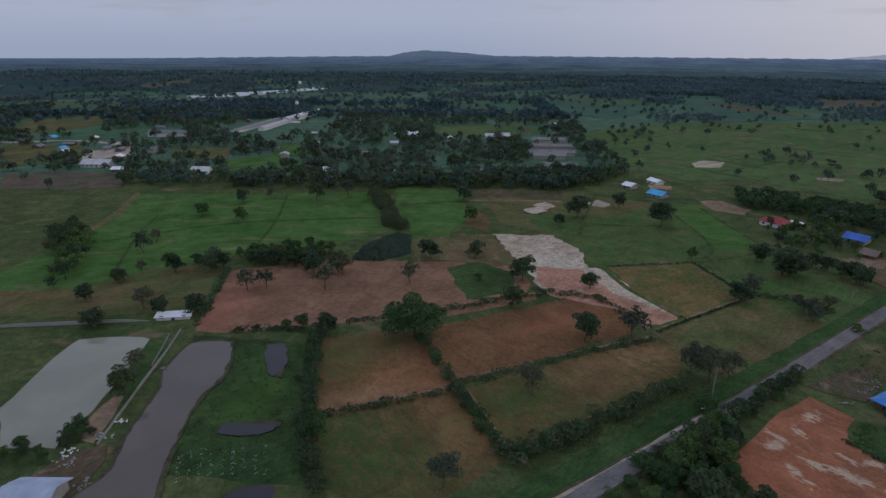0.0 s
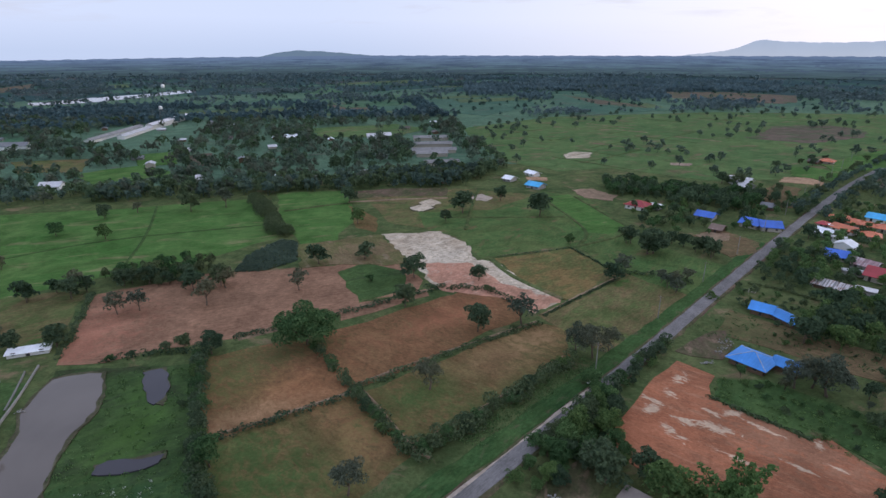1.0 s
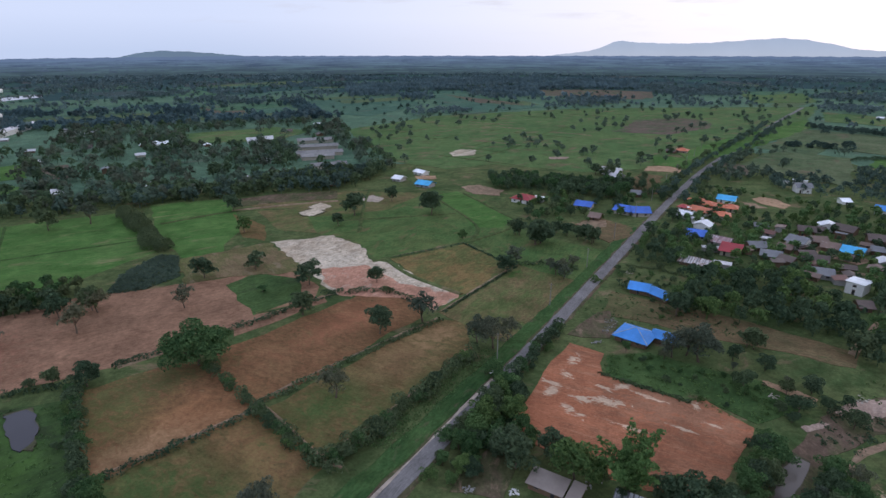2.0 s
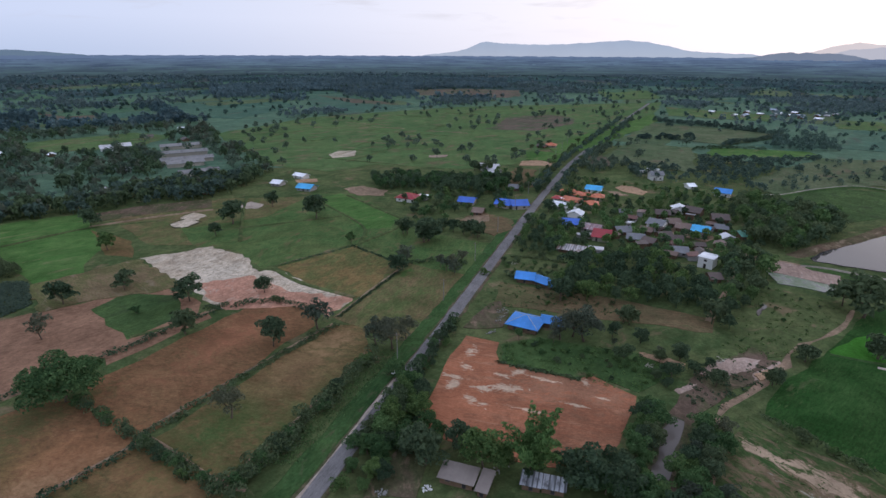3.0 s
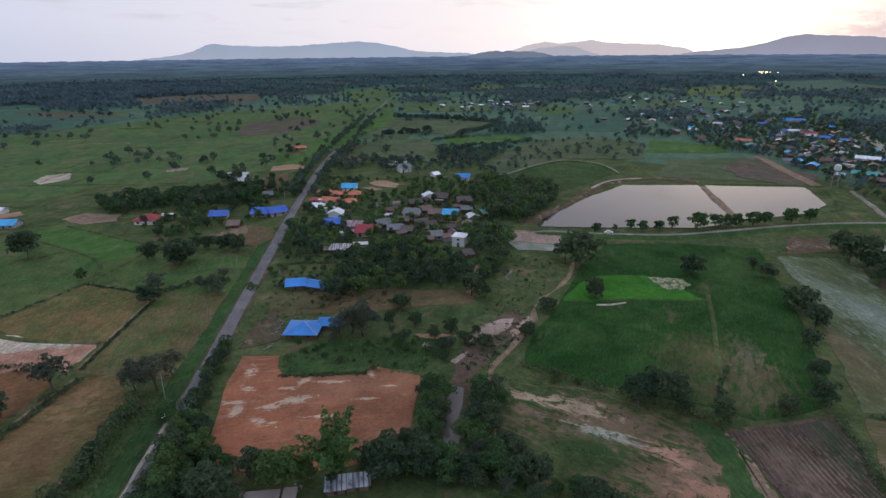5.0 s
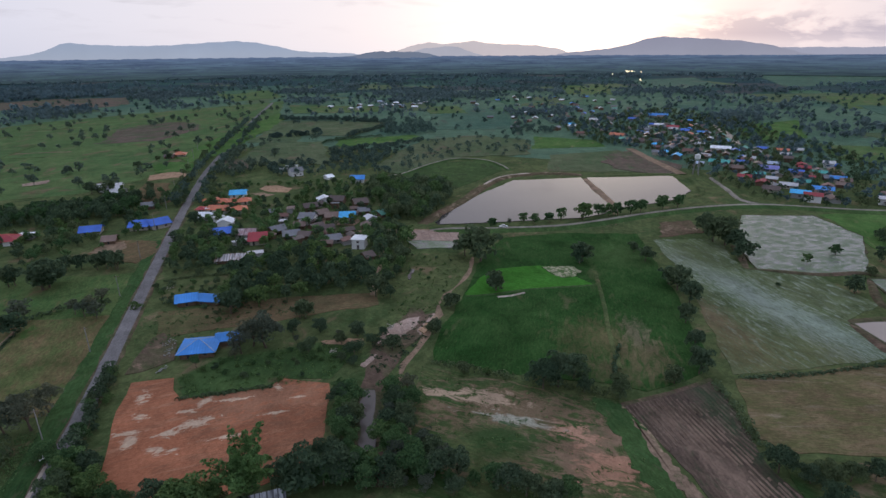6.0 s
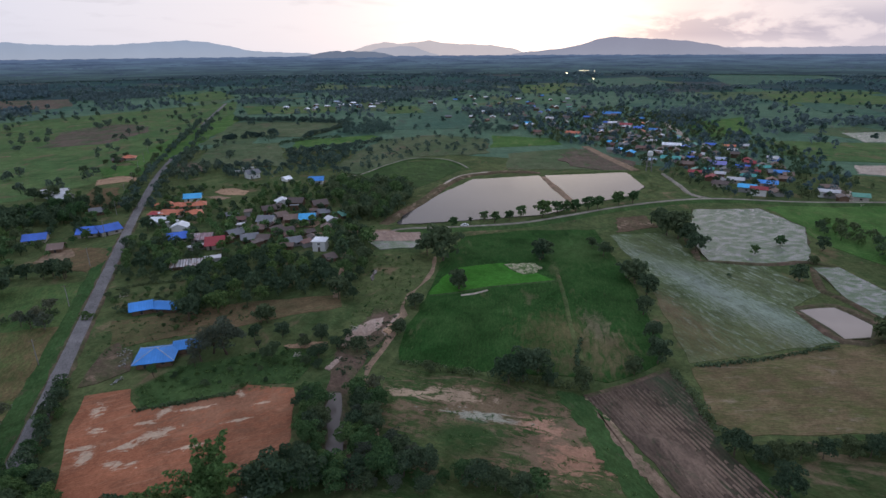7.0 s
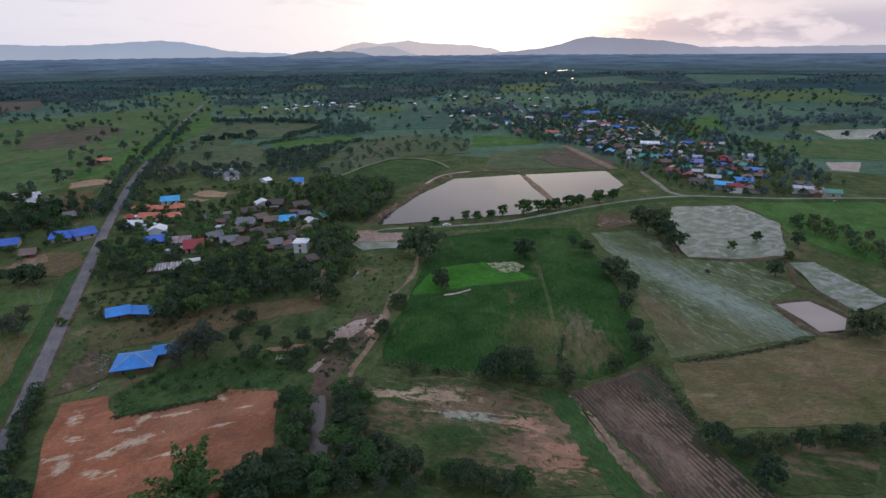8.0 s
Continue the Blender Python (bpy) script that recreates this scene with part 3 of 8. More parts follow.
def sheet(name, points, z, mat, label, category, step=6.0, wobble=0.6, seed=1, depth=0.3):
    """A field or a water surface: a flat sheet with uneven edges and a thin rim going down."""
    if name in ("pond", "puddle", "creek_water"):
        WATERS.append(points)
    if name not in ("near_land", "mid_land"):
        OPEN_GROUND.append((min(p[0] for p in points), max(p[0] for p in points), min(p[1] for p in points), max(p[1] for p in points), points))
    pts = outline(points, step, wobble, seed)
    if sum(a[0] * b[1] - b[0] * a[1] for a, b in zip(pts, pts[1:] + pts[:1])) < 0:
        pts.reverse()
    bm = bmesh.new()
    top = [bm.verts.new((x, y, z)) for x, y in pts]
    low = [bm.verts.new((x, y, z - depth)) for x, y in pts]
    face = bm.faces.new(top)
    face.normal_update()
    n = len(pts)
    for i in range(n):
        bm.faces.new((top[i], low[i], low[(i + 1) % n], top[(i + 1) % n]))
    bmesh.ops.triangulate(bm, faces=[face], quad_method="BEAUTY", ngon_method="EAR_CLIP")
    me = bpy.data.meshes.new(name)
    bm.to_mesh(me)
    bm.free()
    me.materials.append(mat)
    return tagged(new(name, me), label, category, kind="structure")


def smooth_line(points, step):
    """Points along a smooth curve through the given ones."""
    out = []
    p = [Vector((*q[:2], 0)) for q in points]
    p = [2 * p[0] - p[1]] + p + [2 * p[-1] - p[-2]]
    for i in range(1, len(p) - 2):
        n = max(1, int((p[i + 1] - p[i]).length / step))
        for k in range(n):
            t = k / n
            out.append(0.5 * (2 * p[i] + (p[i + 1] - p[i - 1]) * t + (2 * p[i - 1] - 5 * p[i] + 4 * p[i + 1] - p[i + 2]) * t * t
                              + (3 * p[i] - p[i - 1] - 3 * p[i + 1] + p[i + 2]) * t ** 3))
    out.append(p[-2])
    return out


def strip(name, points, width, z, mat, label, category, crown=0.0, wobble=0.0, skirt=0.6, seed=1, kind="structure"):
    """A road, path or low bank along a line, higher by crown in its middle."""
    r = random.Random(seed)
    line = smooth_line(points, 5.0)
    vs, fs = [], []
    for i, p in enumerate(line):
        d = (line[min(i + 1, len(line) - 1)] - line[max(i - 1, 0)]).normalized()
        s = Vector((-d.y, d.x, 0))
        w = width / 2 + r.uniform(-wobble, wobble)
        k = min(1.0, (min(i, len(line) - 1 - i) + 0.05) / 1.5) if z > 0.6 else 1.0
        for a, h in ((w + skirt, -0.1), (w, z * k), (0, (z + crown) * k), (-w, z * k), (-w - skirt, -0.1)):
            q = p + s * a
            vs.append((q.x, q.y, h))
        if i:
            o = (i - 1) * 5
            fs += [(o + k + 1, o + k, o + k + 5, o + k + 6) for k in range(4)]
    return tagged(new(name, mesh_from(name, vs, [f[::-1] for f in fs], mat)), label, category, kind=kind)


# ---------- ground, far hills ----------
def rise(r, az=40.0):
    """The plain climbs very gently towards its far edge, less so in the west."""
    f = min(1.0, max(0.0, (r - 2600) / 2300))
    return float(np.interp(az, (-40, -10, 5, 36), (8, 22, 34, 46))) * f * f * (3 - 2 * f)


def build_ground():
    radii = [0, 40, 90, 150, 230, 330, 460, 620, 820, 1080, 1400, 1800, 2250, 2600, 2900, 3200, 3500, 3800, 4100, 4400, 4650, 4880]
    n = 96
    vs, fs = [(0, 0, 0)], []
    for i, r in enumerate(radii[1:]):
        for k in range(n):
            a = 2 * math.pi * k / n
            vs.append((math.sin(a) * r, math.cos(a) * r, rise(r, math.degrees(a) if a < 3.4 else math.degrees(a) - 360)))
        if i == 0:
            fs += [(0, 1 + (k + 1) % n, 1 + k) for k in range(n)]
        else:
            o, q = 1 + (i - 1) * n, 1 + i * n
            fs += [(o + k, o + (k + 1) % n, q + (k + 1) % n, q + k) for k in range(n)]
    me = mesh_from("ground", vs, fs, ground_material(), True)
    tagged(new("ground", me), "flat green and brown farmland reaching the horizon", "ground", kind="structure")


def ridge(points, far, mat, label, seed, thick=160.0):
    """A far hill: crest elevations in degrees along the compass, with a real back slope."""
    r = random.Random(seed)
    az0, az1 = points[0][0], points[-1][0]
    n = int((az1 - az0) / 0.18) + 2
    vs, fs = [], []
    ph = [r.uniform(0, 6) for _ in range(4)]
    for i in range(n):
        az = az0 + (az1 - az0) * i / (n - 1)
        h = float(np.interp(az, [p[0] for p in points], [p[1] for p in points]))
        h += 0.02 * (math.sin(az * 3.1 + ph[0]) + 0.6 * math.sin(az * 7.3 + ph[1]) + 0.35 * math.sin(az * 15 + ph[2]))
        top = 84 + math.tan(radians(h)) * far
        for d, z in ((-thick, 20.0), (-thick * 0.45, top * 0.62), (0, top), (thick * 0.6, 10.0)):
            q = direction(az, 0) * (far + d)
            vs.append((q.x, q.y, z))
        if i:
            o = (i - 1) * 4
            fs += [(o + k, o + k + 1, o + k + 5, o + k + 4) for k in range(3)]
    me = mesh_from("far_hill", vs, fs, mat, True)
    return tagged(new("backdrop_hill", me), label, "hill", kind="structure")


build_ground()
# hill tones are emission, with the haze before each hill painted in
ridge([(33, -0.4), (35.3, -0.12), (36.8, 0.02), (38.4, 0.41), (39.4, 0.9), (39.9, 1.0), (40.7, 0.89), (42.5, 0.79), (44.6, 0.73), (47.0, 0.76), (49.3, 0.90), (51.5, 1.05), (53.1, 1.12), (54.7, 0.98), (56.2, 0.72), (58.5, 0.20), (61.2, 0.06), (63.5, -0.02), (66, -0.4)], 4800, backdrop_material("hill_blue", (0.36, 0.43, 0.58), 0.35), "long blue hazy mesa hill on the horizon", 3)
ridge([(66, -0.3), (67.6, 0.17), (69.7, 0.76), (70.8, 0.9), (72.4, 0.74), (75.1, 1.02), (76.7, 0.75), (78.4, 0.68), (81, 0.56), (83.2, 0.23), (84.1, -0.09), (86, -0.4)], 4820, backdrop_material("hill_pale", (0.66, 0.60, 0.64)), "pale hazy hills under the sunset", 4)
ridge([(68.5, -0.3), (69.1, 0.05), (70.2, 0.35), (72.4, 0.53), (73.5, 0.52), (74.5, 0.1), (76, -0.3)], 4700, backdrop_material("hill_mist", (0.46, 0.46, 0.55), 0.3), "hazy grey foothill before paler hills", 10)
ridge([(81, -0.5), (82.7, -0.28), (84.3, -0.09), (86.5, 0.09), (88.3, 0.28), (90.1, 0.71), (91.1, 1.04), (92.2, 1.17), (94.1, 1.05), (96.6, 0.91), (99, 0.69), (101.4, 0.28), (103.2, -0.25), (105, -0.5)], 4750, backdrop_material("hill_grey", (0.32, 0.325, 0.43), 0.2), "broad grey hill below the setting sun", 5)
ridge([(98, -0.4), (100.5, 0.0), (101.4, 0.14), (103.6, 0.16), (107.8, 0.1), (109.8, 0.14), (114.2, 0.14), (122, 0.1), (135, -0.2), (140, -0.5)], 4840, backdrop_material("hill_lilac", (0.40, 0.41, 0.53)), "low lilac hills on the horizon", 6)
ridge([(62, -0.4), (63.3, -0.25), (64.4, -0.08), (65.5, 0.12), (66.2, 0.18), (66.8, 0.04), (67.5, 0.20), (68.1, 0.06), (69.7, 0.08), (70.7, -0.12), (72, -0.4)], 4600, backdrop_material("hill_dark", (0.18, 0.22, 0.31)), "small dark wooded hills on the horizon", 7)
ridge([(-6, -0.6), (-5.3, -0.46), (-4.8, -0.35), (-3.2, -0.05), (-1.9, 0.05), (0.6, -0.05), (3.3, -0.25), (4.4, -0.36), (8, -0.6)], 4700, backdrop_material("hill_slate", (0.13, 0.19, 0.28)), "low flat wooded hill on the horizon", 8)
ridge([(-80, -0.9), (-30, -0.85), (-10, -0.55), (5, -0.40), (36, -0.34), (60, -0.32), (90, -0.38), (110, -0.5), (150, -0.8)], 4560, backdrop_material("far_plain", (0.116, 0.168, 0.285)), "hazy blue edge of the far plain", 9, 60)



def far_plain():
    """The hazy edge of the plain beyond the last single trees: a plain glowing backdrop sheet, its haze painted by
    distance.
    """
    m = bpy.data.materials.new("far_haze")
    m.use_nodes = True
    t = m.node_tree
    b = t.nodes["Principled BSDF"]
    p = t.nodes.new("ShaderNodeTexCoord").outputs["Object"]
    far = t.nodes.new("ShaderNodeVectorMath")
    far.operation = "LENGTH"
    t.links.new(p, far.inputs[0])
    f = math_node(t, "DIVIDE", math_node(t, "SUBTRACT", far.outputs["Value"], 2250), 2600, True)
    # haze put into the emission colour, brighter and bluer further out
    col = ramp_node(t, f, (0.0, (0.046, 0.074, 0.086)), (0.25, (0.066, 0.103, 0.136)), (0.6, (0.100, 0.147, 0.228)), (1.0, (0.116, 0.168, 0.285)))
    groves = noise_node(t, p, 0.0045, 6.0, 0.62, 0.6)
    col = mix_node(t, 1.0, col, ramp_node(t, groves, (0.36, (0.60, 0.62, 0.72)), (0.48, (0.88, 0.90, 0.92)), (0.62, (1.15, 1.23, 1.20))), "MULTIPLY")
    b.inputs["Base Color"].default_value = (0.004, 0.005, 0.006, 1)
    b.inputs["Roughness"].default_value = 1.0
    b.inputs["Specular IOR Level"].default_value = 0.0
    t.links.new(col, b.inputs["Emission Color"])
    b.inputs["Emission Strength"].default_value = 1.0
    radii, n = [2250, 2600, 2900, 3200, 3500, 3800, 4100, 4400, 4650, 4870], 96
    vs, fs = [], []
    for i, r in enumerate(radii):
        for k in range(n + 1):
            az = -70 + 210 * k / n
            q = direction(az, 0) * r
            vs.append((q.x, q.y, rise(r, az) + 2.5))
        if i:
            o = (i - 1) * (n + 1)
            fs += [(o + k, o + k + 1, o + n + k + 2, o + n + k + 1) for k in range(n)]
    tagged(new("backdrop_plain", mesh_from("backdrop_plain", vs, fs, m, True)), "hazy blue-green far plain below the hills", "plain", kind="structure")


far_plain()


def treeline(far, colour, seed, tall, share):
    """A far line of woods seen as one mass with haze painted in its glow, broken by gaps."""
    r = random.Random(seed)
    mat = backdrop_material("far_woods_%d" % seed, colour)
    vs, fs = [], []
    n = int(180 / 0.13)
    for i in range(n + 1):
        az = -55 + 180 * i / n
        q = direction(az, 0)
        d = far + 40 * noise.noise((az * 0.5, seed * 5.1, 0.0))
        h = 0.7 * noise.noise((az * 0.45, seed * 3.3, 1.0)) + 0.9 * noise.noise((az * 2.1, seed * 1.7, 4.0)) + 0.5 * noise.noise((az * 7.0, seed * 2.7, 2.0)) + share
        h = max(-0.25, min(1.0, h * 1.4)) * tall
        h += 0.25 * tall * r.uniform(-1, 1) * (1 if h > 0 else 0)
        z = rise(d, az)
        for off, up in ((-20, -2.0), (-6, h * 0.8), (0, h), (30, -2.0)):
            vs.append((q.x * (d + off), q.y * (d + off), z + up))
        if i:
            o = (i - 1) * 4
            fs += [(o + k, o + k + 1, o + k + 5, o + k + 4) for k in range(3)]
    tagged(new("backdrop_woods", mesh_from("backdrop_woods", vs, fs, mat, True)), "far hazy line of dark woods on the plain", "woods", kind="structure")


# painted haze: each further line glows brighter and bluer
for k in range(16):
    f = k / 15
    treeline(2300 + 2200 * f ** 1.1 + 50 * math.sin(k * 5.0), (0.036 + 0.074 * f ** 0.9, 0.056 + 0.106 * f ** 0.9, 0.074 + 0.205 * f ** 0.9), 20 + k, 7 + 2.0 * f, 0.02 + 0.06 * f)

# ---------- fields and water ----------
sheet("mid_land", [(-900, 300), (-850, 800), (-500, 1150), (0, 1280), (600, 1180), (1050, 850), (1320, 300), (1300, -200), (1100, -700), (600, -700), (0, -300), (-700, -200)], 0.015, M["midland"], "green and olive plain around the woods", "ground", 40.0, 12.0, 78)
sheet("near_land", [(-420, -40), (-420, 330), (-220, 380), (140, 420), (330, 400), (480, 330), (460, 60), (430, -260), (200, -330), (0, -200)], 0.03, M["scrub"], "rough green scrub land between the fields", "ground", 20.0, 4.0, 77)
sheet("field", [(-164.8, 166.3), (-159.9, 184.6), (-135.2, 213.5), (-90.5, 214.6), (-84.2, 174.4), (-113.1, 167.3)], 0.04, M["olive"], "olive grass field with scattered trees", "field", 5.0, 0.8, 1)
sheet("field", [(-175.7, 186.3), (-172.6, 254.0), (-187.3, 334.2), (-115.0, 335.0), (-47.0, 343.4), (-31.9, 292.2), (-24.1, 266.6), (-51.8, 239.9), (-90.2, 225.9), (-118.0, 210.2), (-133.5, 189.0)], 0.0435, M["paddy"], "large bright green rice paddy with thin bunds", "field", 5.0, 0.8, 2)
sheet("field", [(-30.8, 357.2), (10.8, 354.0), (14.7, 288.3), (3.6, 264.3), (0.5, 228.2), (-12.4, 248.3), (-25.9, 291.7)], 0.047, M["paddy"], "yellow-green paddy beside a dark hedge", "field", 5.0, 0.8, 3)
sheet("field", [(11.3, 318.3), (25.2, 287.5), (21.7, 262.8), (12.4, 273.0)], 0.0505, M["brown_green"], "small bare brown corner of a field", "field", 5.0, 0.8, 4)
sheet("field", [(-77.0, 154.2), (-40.2, 150.9), (-31.5, 115.8), (-25.5, 91.5), (-71.1, 95.8), (-71.8, 117.4), (-74.1, 134.0)], 0.054, M["grass"], "wet green meadow with puddles", "field", 5.0, 0.8, 5)
sheet("field", [(-39.1, 153.3), (-15.8, 159.0), (-4.0, 155.9), (5.2, 125.5), (-30.4, 113.5)], 0.0575, M["brown"], "brown stubble field ringed by hedges", "field", 5.0, 0.8, 6)
sheet("field", [(-30.6, 114.0), (5.2, 127.4), (15.0, 100.5), (6.2, 92.5), (-1.6, 87.5), (-26.0, 89.9)], 0.061, M["brown_green"], "brown and green stubble field beside a hedge", "field", 5.0, 0.8, 7)
sheet("field", [(-4.3, 161.1), (51.9, 187.5), (63.0, 171.0), (59.8, 158.6), (42.0, 149.7), (23.1, 137.3), (3.9, 129.1)], 0.0645, M["brown"], "long reddish brown stubble field", "field", 5.0, 0.8, 8)
sheet("field", [(-78.1, 157.7), (-80.5, 177.8), (-85.3, 208.5), (-48.5, 222.3), (0.4, 221.3), (25.9, 223.9), (34.0, 198.1), (30.2, 185.5), (8.9, 177.8), (-0.0, 174.0), (-30.6, 163.6), (-51.1, 161.7), (-65.5, 156.5)], 0.068, M["reddish"], "wide reddish bare field with few trees", "field", 5.0, 0.8, 9)
sheet("field", [(1.7, 213.8), (13.6, 222.9), (28.4, 209.5), (25.5, 190.6), (8.7, 182.5)], 0.0715, M["grass"], "small green square of young grass", "field", 5.0, 0.8, 10)
sheet("field", [(1.9, 176.1), (33.8, 189.9), (33.8, 183.7), (1.8, 169.6)], 0.075, M["reddish"], "narrow reddish strip of bare soil", "field", 5.0, 0.8, 11)
sheet("field", [(6.2, 127.0), (65.2, 154.9), (73.2, 150.0), (66.4, 133.0), (47.3, 122.2), (26.0, 105.9), (15.4, 102.5)], 0.0785, M["brown_green"], "brown stubble field beside the roadside hedge", "field", 5.0, 0.8, 12)
sheet("field", [(21.6, 334.2), (83.4, 345.3), (141.8, 311.2), (143.7, 247.0), (133.9, 234.9), (107.9, 224.9), (63.1, 221.2), (60.7, 253.0), (53.8, 259.9), (31.0, 277.0)], 0.082, M["olive"], "green and olive terraced paddies", "field", 5.0, 0.8, 13)
sheet("field", [(48.3, 293.1), (91.4, 292.3), (133.2, 327.5), (153.9, 309.5), (147.6, 243.2), (127.2, 223.8), (96.2, 224.8), (69.6, 217.2), (62.2, 218.2), (60.5, 246.8), (47.0, 263.4)], 0.0855, M["olive_green"], "green terraced paddy with low bunds", "field", 5.0, 0.8, 14)
sheet("field", [(130.1, 314.9), (146.5, 317.5), (146.5, 246.2), (134.8, 236.6), (122.6, 243.3)], 0.089, M["paddy"], "narrow lush green paddy strip", "field", 5.0, 0.8, 15)
sheet("field", [(24.0, 259.9), (53.4, 258.1), (61.4, 239.4), (60.7, 217.5), (69.1, 207.8), (74.4, 188.8), (80.3, 171.7), (66.7, 162.1), (60.5, 181.7), (38.4, 188.5), (32.7, 217.8)], 0.0925, M["pale"], "cleared plot of pale sandy soil", "field", 3.0, 1.3, 16)
sheet("field", [(36.1, 216.8), (56.0, 214.0), (63.0, 189.4), (79.9, 170.8), (66.7, 162.1), (58.9, 176.8), (39.2, 187.2)], 0.096, M["sandred"], "red sandy soil on a cleared plot", "field", 3.0, 1.3, 17)
sheet("field", [(68.6, 218.8), (107.8, 223.8), (110.0, 186.9), (106.8, 180.9), (80.5, 170.2), (72.3, 187.0)], 0.0995, M["orange"], "orange and olive stubble field", "field", 5.0, 0.8, 18)
sheet("field", [(66.8, 160.5), (113.0, 189.7), (127.3, 160.4), (80.6, 128.3), (72.6, 143.4)], 0.103, M["olive"], "olive green stubble field beside the road", "field", 5.0, 0.8, 19)
sheet("field", [(110.4, 224.1), (134.7, 225.3), (161.8, 188.1), (134.1, 164.3), (125.7, 161.3), (111.0, 188.0)], 0.1065, M["olive_green"], "green field behind a row of small trees", "field", 5.0, 0.8, 20)
sheet("field", [(155, 638), (303, 733), (565, 747), (938, 621), (731, 493), (454, 358), (387.4, 358.8), (301.3, 328.5), (259.6, 334.1), (213.3, 388.8), (169.4, 384.5), (140, 437)], 0.11, M["far_green"], "wide green pasture dotted with trees", "field", 12.0, 2.5, 21)
sheet("field", [(426.0, 506.0), (528.0, 585.0), (603.0, 582.0), (606.0, 538.0), (556.0, 491.0), (466.0, 462.0)], 0.1135, M["far_red"], "reddish bare patch in the pasture", "field", 8.0, 4.0, 22)
sheet("field", [(100.8, 113.8), (113.0, 111.1), (132.5, 83.6), (132.2, 73.5), (113.1, 73.9), (109.5, 86.8), (104.4, 87.9), (94.1, 106.4)], 0.117, M["weeds"], "green yard of low weeds behind the house", "field", 5.0, 0.8, 23)
sheet("field", [(133.2, 151.0), (158.4, 112.8), (170.6, 85.4), (161.2, 80.4), (143.9, 102.5), (133.2, 116.5), (117.7, 137.4)], 0.1205, M["brown_dim"], "brown strip of bare ground between houses", "field", 5.0, 0.8, 24)
sheet("field", [(95.6, 124.4), (100.9, 115.2), (93.4, 106.1), (104.0, 87.5), (109.5, 86.8), (111.4, 72.8), (87.8, 62.5), (78.9, 63.8), (65.2, 76.5), (57.8, 96.1), (79.2, 113.9)], 0.124, M["red"], "cleared plot of red soil with pale patches", "field", 5.0, 0.8, 25)
sheet("field", [(214.4, 93.5), (219.9, 65.3), (200.8, 57.8), (167.5, 59.6), (153.1, 64.9), (140.0, 71.3), (163.6, 79.2), (183.8, 82.9)], 0.1275, M["scrub"], "green grassy hollow along the creek", "field", 5.0, 0.8, 26)
sheet("creek_bed", [(79.1, 49.2), (97.5, 58.3), (110.6, 63.6), (123.8, 67.9), (136.6, 69.9), (155.0, 65.6), (160.6, 59.5), (150.7, 56.3), (135.1, 60.2), (119.6, 59.4), (107.1, 55.9), (91.4, 48.7), (80.6, 42.4)], 0.131, M["mud"], "overgrown muddy creek bed", "creek", 5.0, 0.6, 27)
sheet("mud_patch", [(129.9, 69.9), (136.7, 71.0), (148.8, 69.1), (162.1, 68.9), (160.8, 63.2), (150.3, 60.7), (138.4, 62.2), (129.3, 64.2)], 0.1345, M["mud"], "bare reddish mud along the creek", "mud", 2.0, 0.9, 28)
sheet("mud_patch", [(134.6, 69.7), (140.9, 70.8), (149.0, 69.2), (154.2, 66.5), (156.5, 63.3), (148.5, 61.9), (142.2, 64.1), (135.5, 65.2)], 0.138, M["apron"], "pale wet mud in the creek bed", "mud", 1.0, 0.35, 29)
sheet("mud_patch", [(147.1, 61.0), (154.8, 60.1), (160.1, 59.8), (156.8, 57.2), (148.5, 57.4), (143.9, 59.0)], 0.139, M["apron"], "pale bare soil below the winding path", "mud", 1.0, 0.3, 729)
sheet("mud_patch", [(131.4, 86.7), (134.9, 80.9), (136.5, 74.8), (132.9, 73.8), (131.2, 80.4), (129.4, 85.4)], 0.140, M["tan"], "pale bare soil beside a garden", "mud", 1.0, 0.3, 730)
sheet("mud_patch", [(121.8, 69.0), (128.2, 68.1), (129.3, 66.9), (125.8, 66.5), (121.3, 67.2)], 0.141, M["apron"], "pale mud at the creek", "mud", 1.0, 0.3, 731)
sheet("mud_patch", [(146.4, 60.3), (152.7, 59.0), (150.0, 57.1), (144.8, 57.8)], 0.415, M["tan"], "pale bare soil beside the winding path", "mud", 1.2, 0.5, 829)
sheet("field", [(207.4, 57.1), (246.1, 55.4), (261.9, 30.1), (271.9, -6.9), (242.7, -12.6), (204.2, -19.5), (175.1, -22.8), (156.2, -25.8), (145.6, -23.0), (132.2, -8.4), (133.1, 5.1), (129.8, 31.5), (130.6, 49.9), (147.4, 53.4), (178.5, 54.3)], 0.1415, M["paddy_deep"], "deep green rice paddy with a few trees", "field", 5.0, 0.8, 30)
sheet("field", [(178.7, 53.9), (194.7, 52.7), (206.8, 48.1), (215.5, 32.3), (215.0, 27.2), (208.8, 18.2), (201.1, 9.1), (198.9, 12.9), (194.4, 21.5), (189.4, 33.2), (181.8, 44.1), (177.0, 52.9)], 0.145, M["paddy_bright"], "vivid green young rice beside a tree", "field", 5.0, 0.5, 31)
sheet("mud_patch", [(213.5, 30.9), (216.4, 22.6), (217.5, 19.1), (213.4, 15.0), (207.4, 16.9), (204.6, 21.3), (208.6, 26.8)], 0.42, M["pale_weedy"], "pale drowned patch in the young rice", "mud", 1.2, 0.7, 831)
sheet("field", [(127.0, 52.1), (126.1, 30.7), (125.4, 15.2), (126.1, -1.0), (111.8, -10.2), (91.0, -15.5), (79.3, 39.5), (99.8, 47.1)], 0.1485, M["dry"], "dry patchy field of grass and bare soil", "field", 5.0, 0.8, 32)
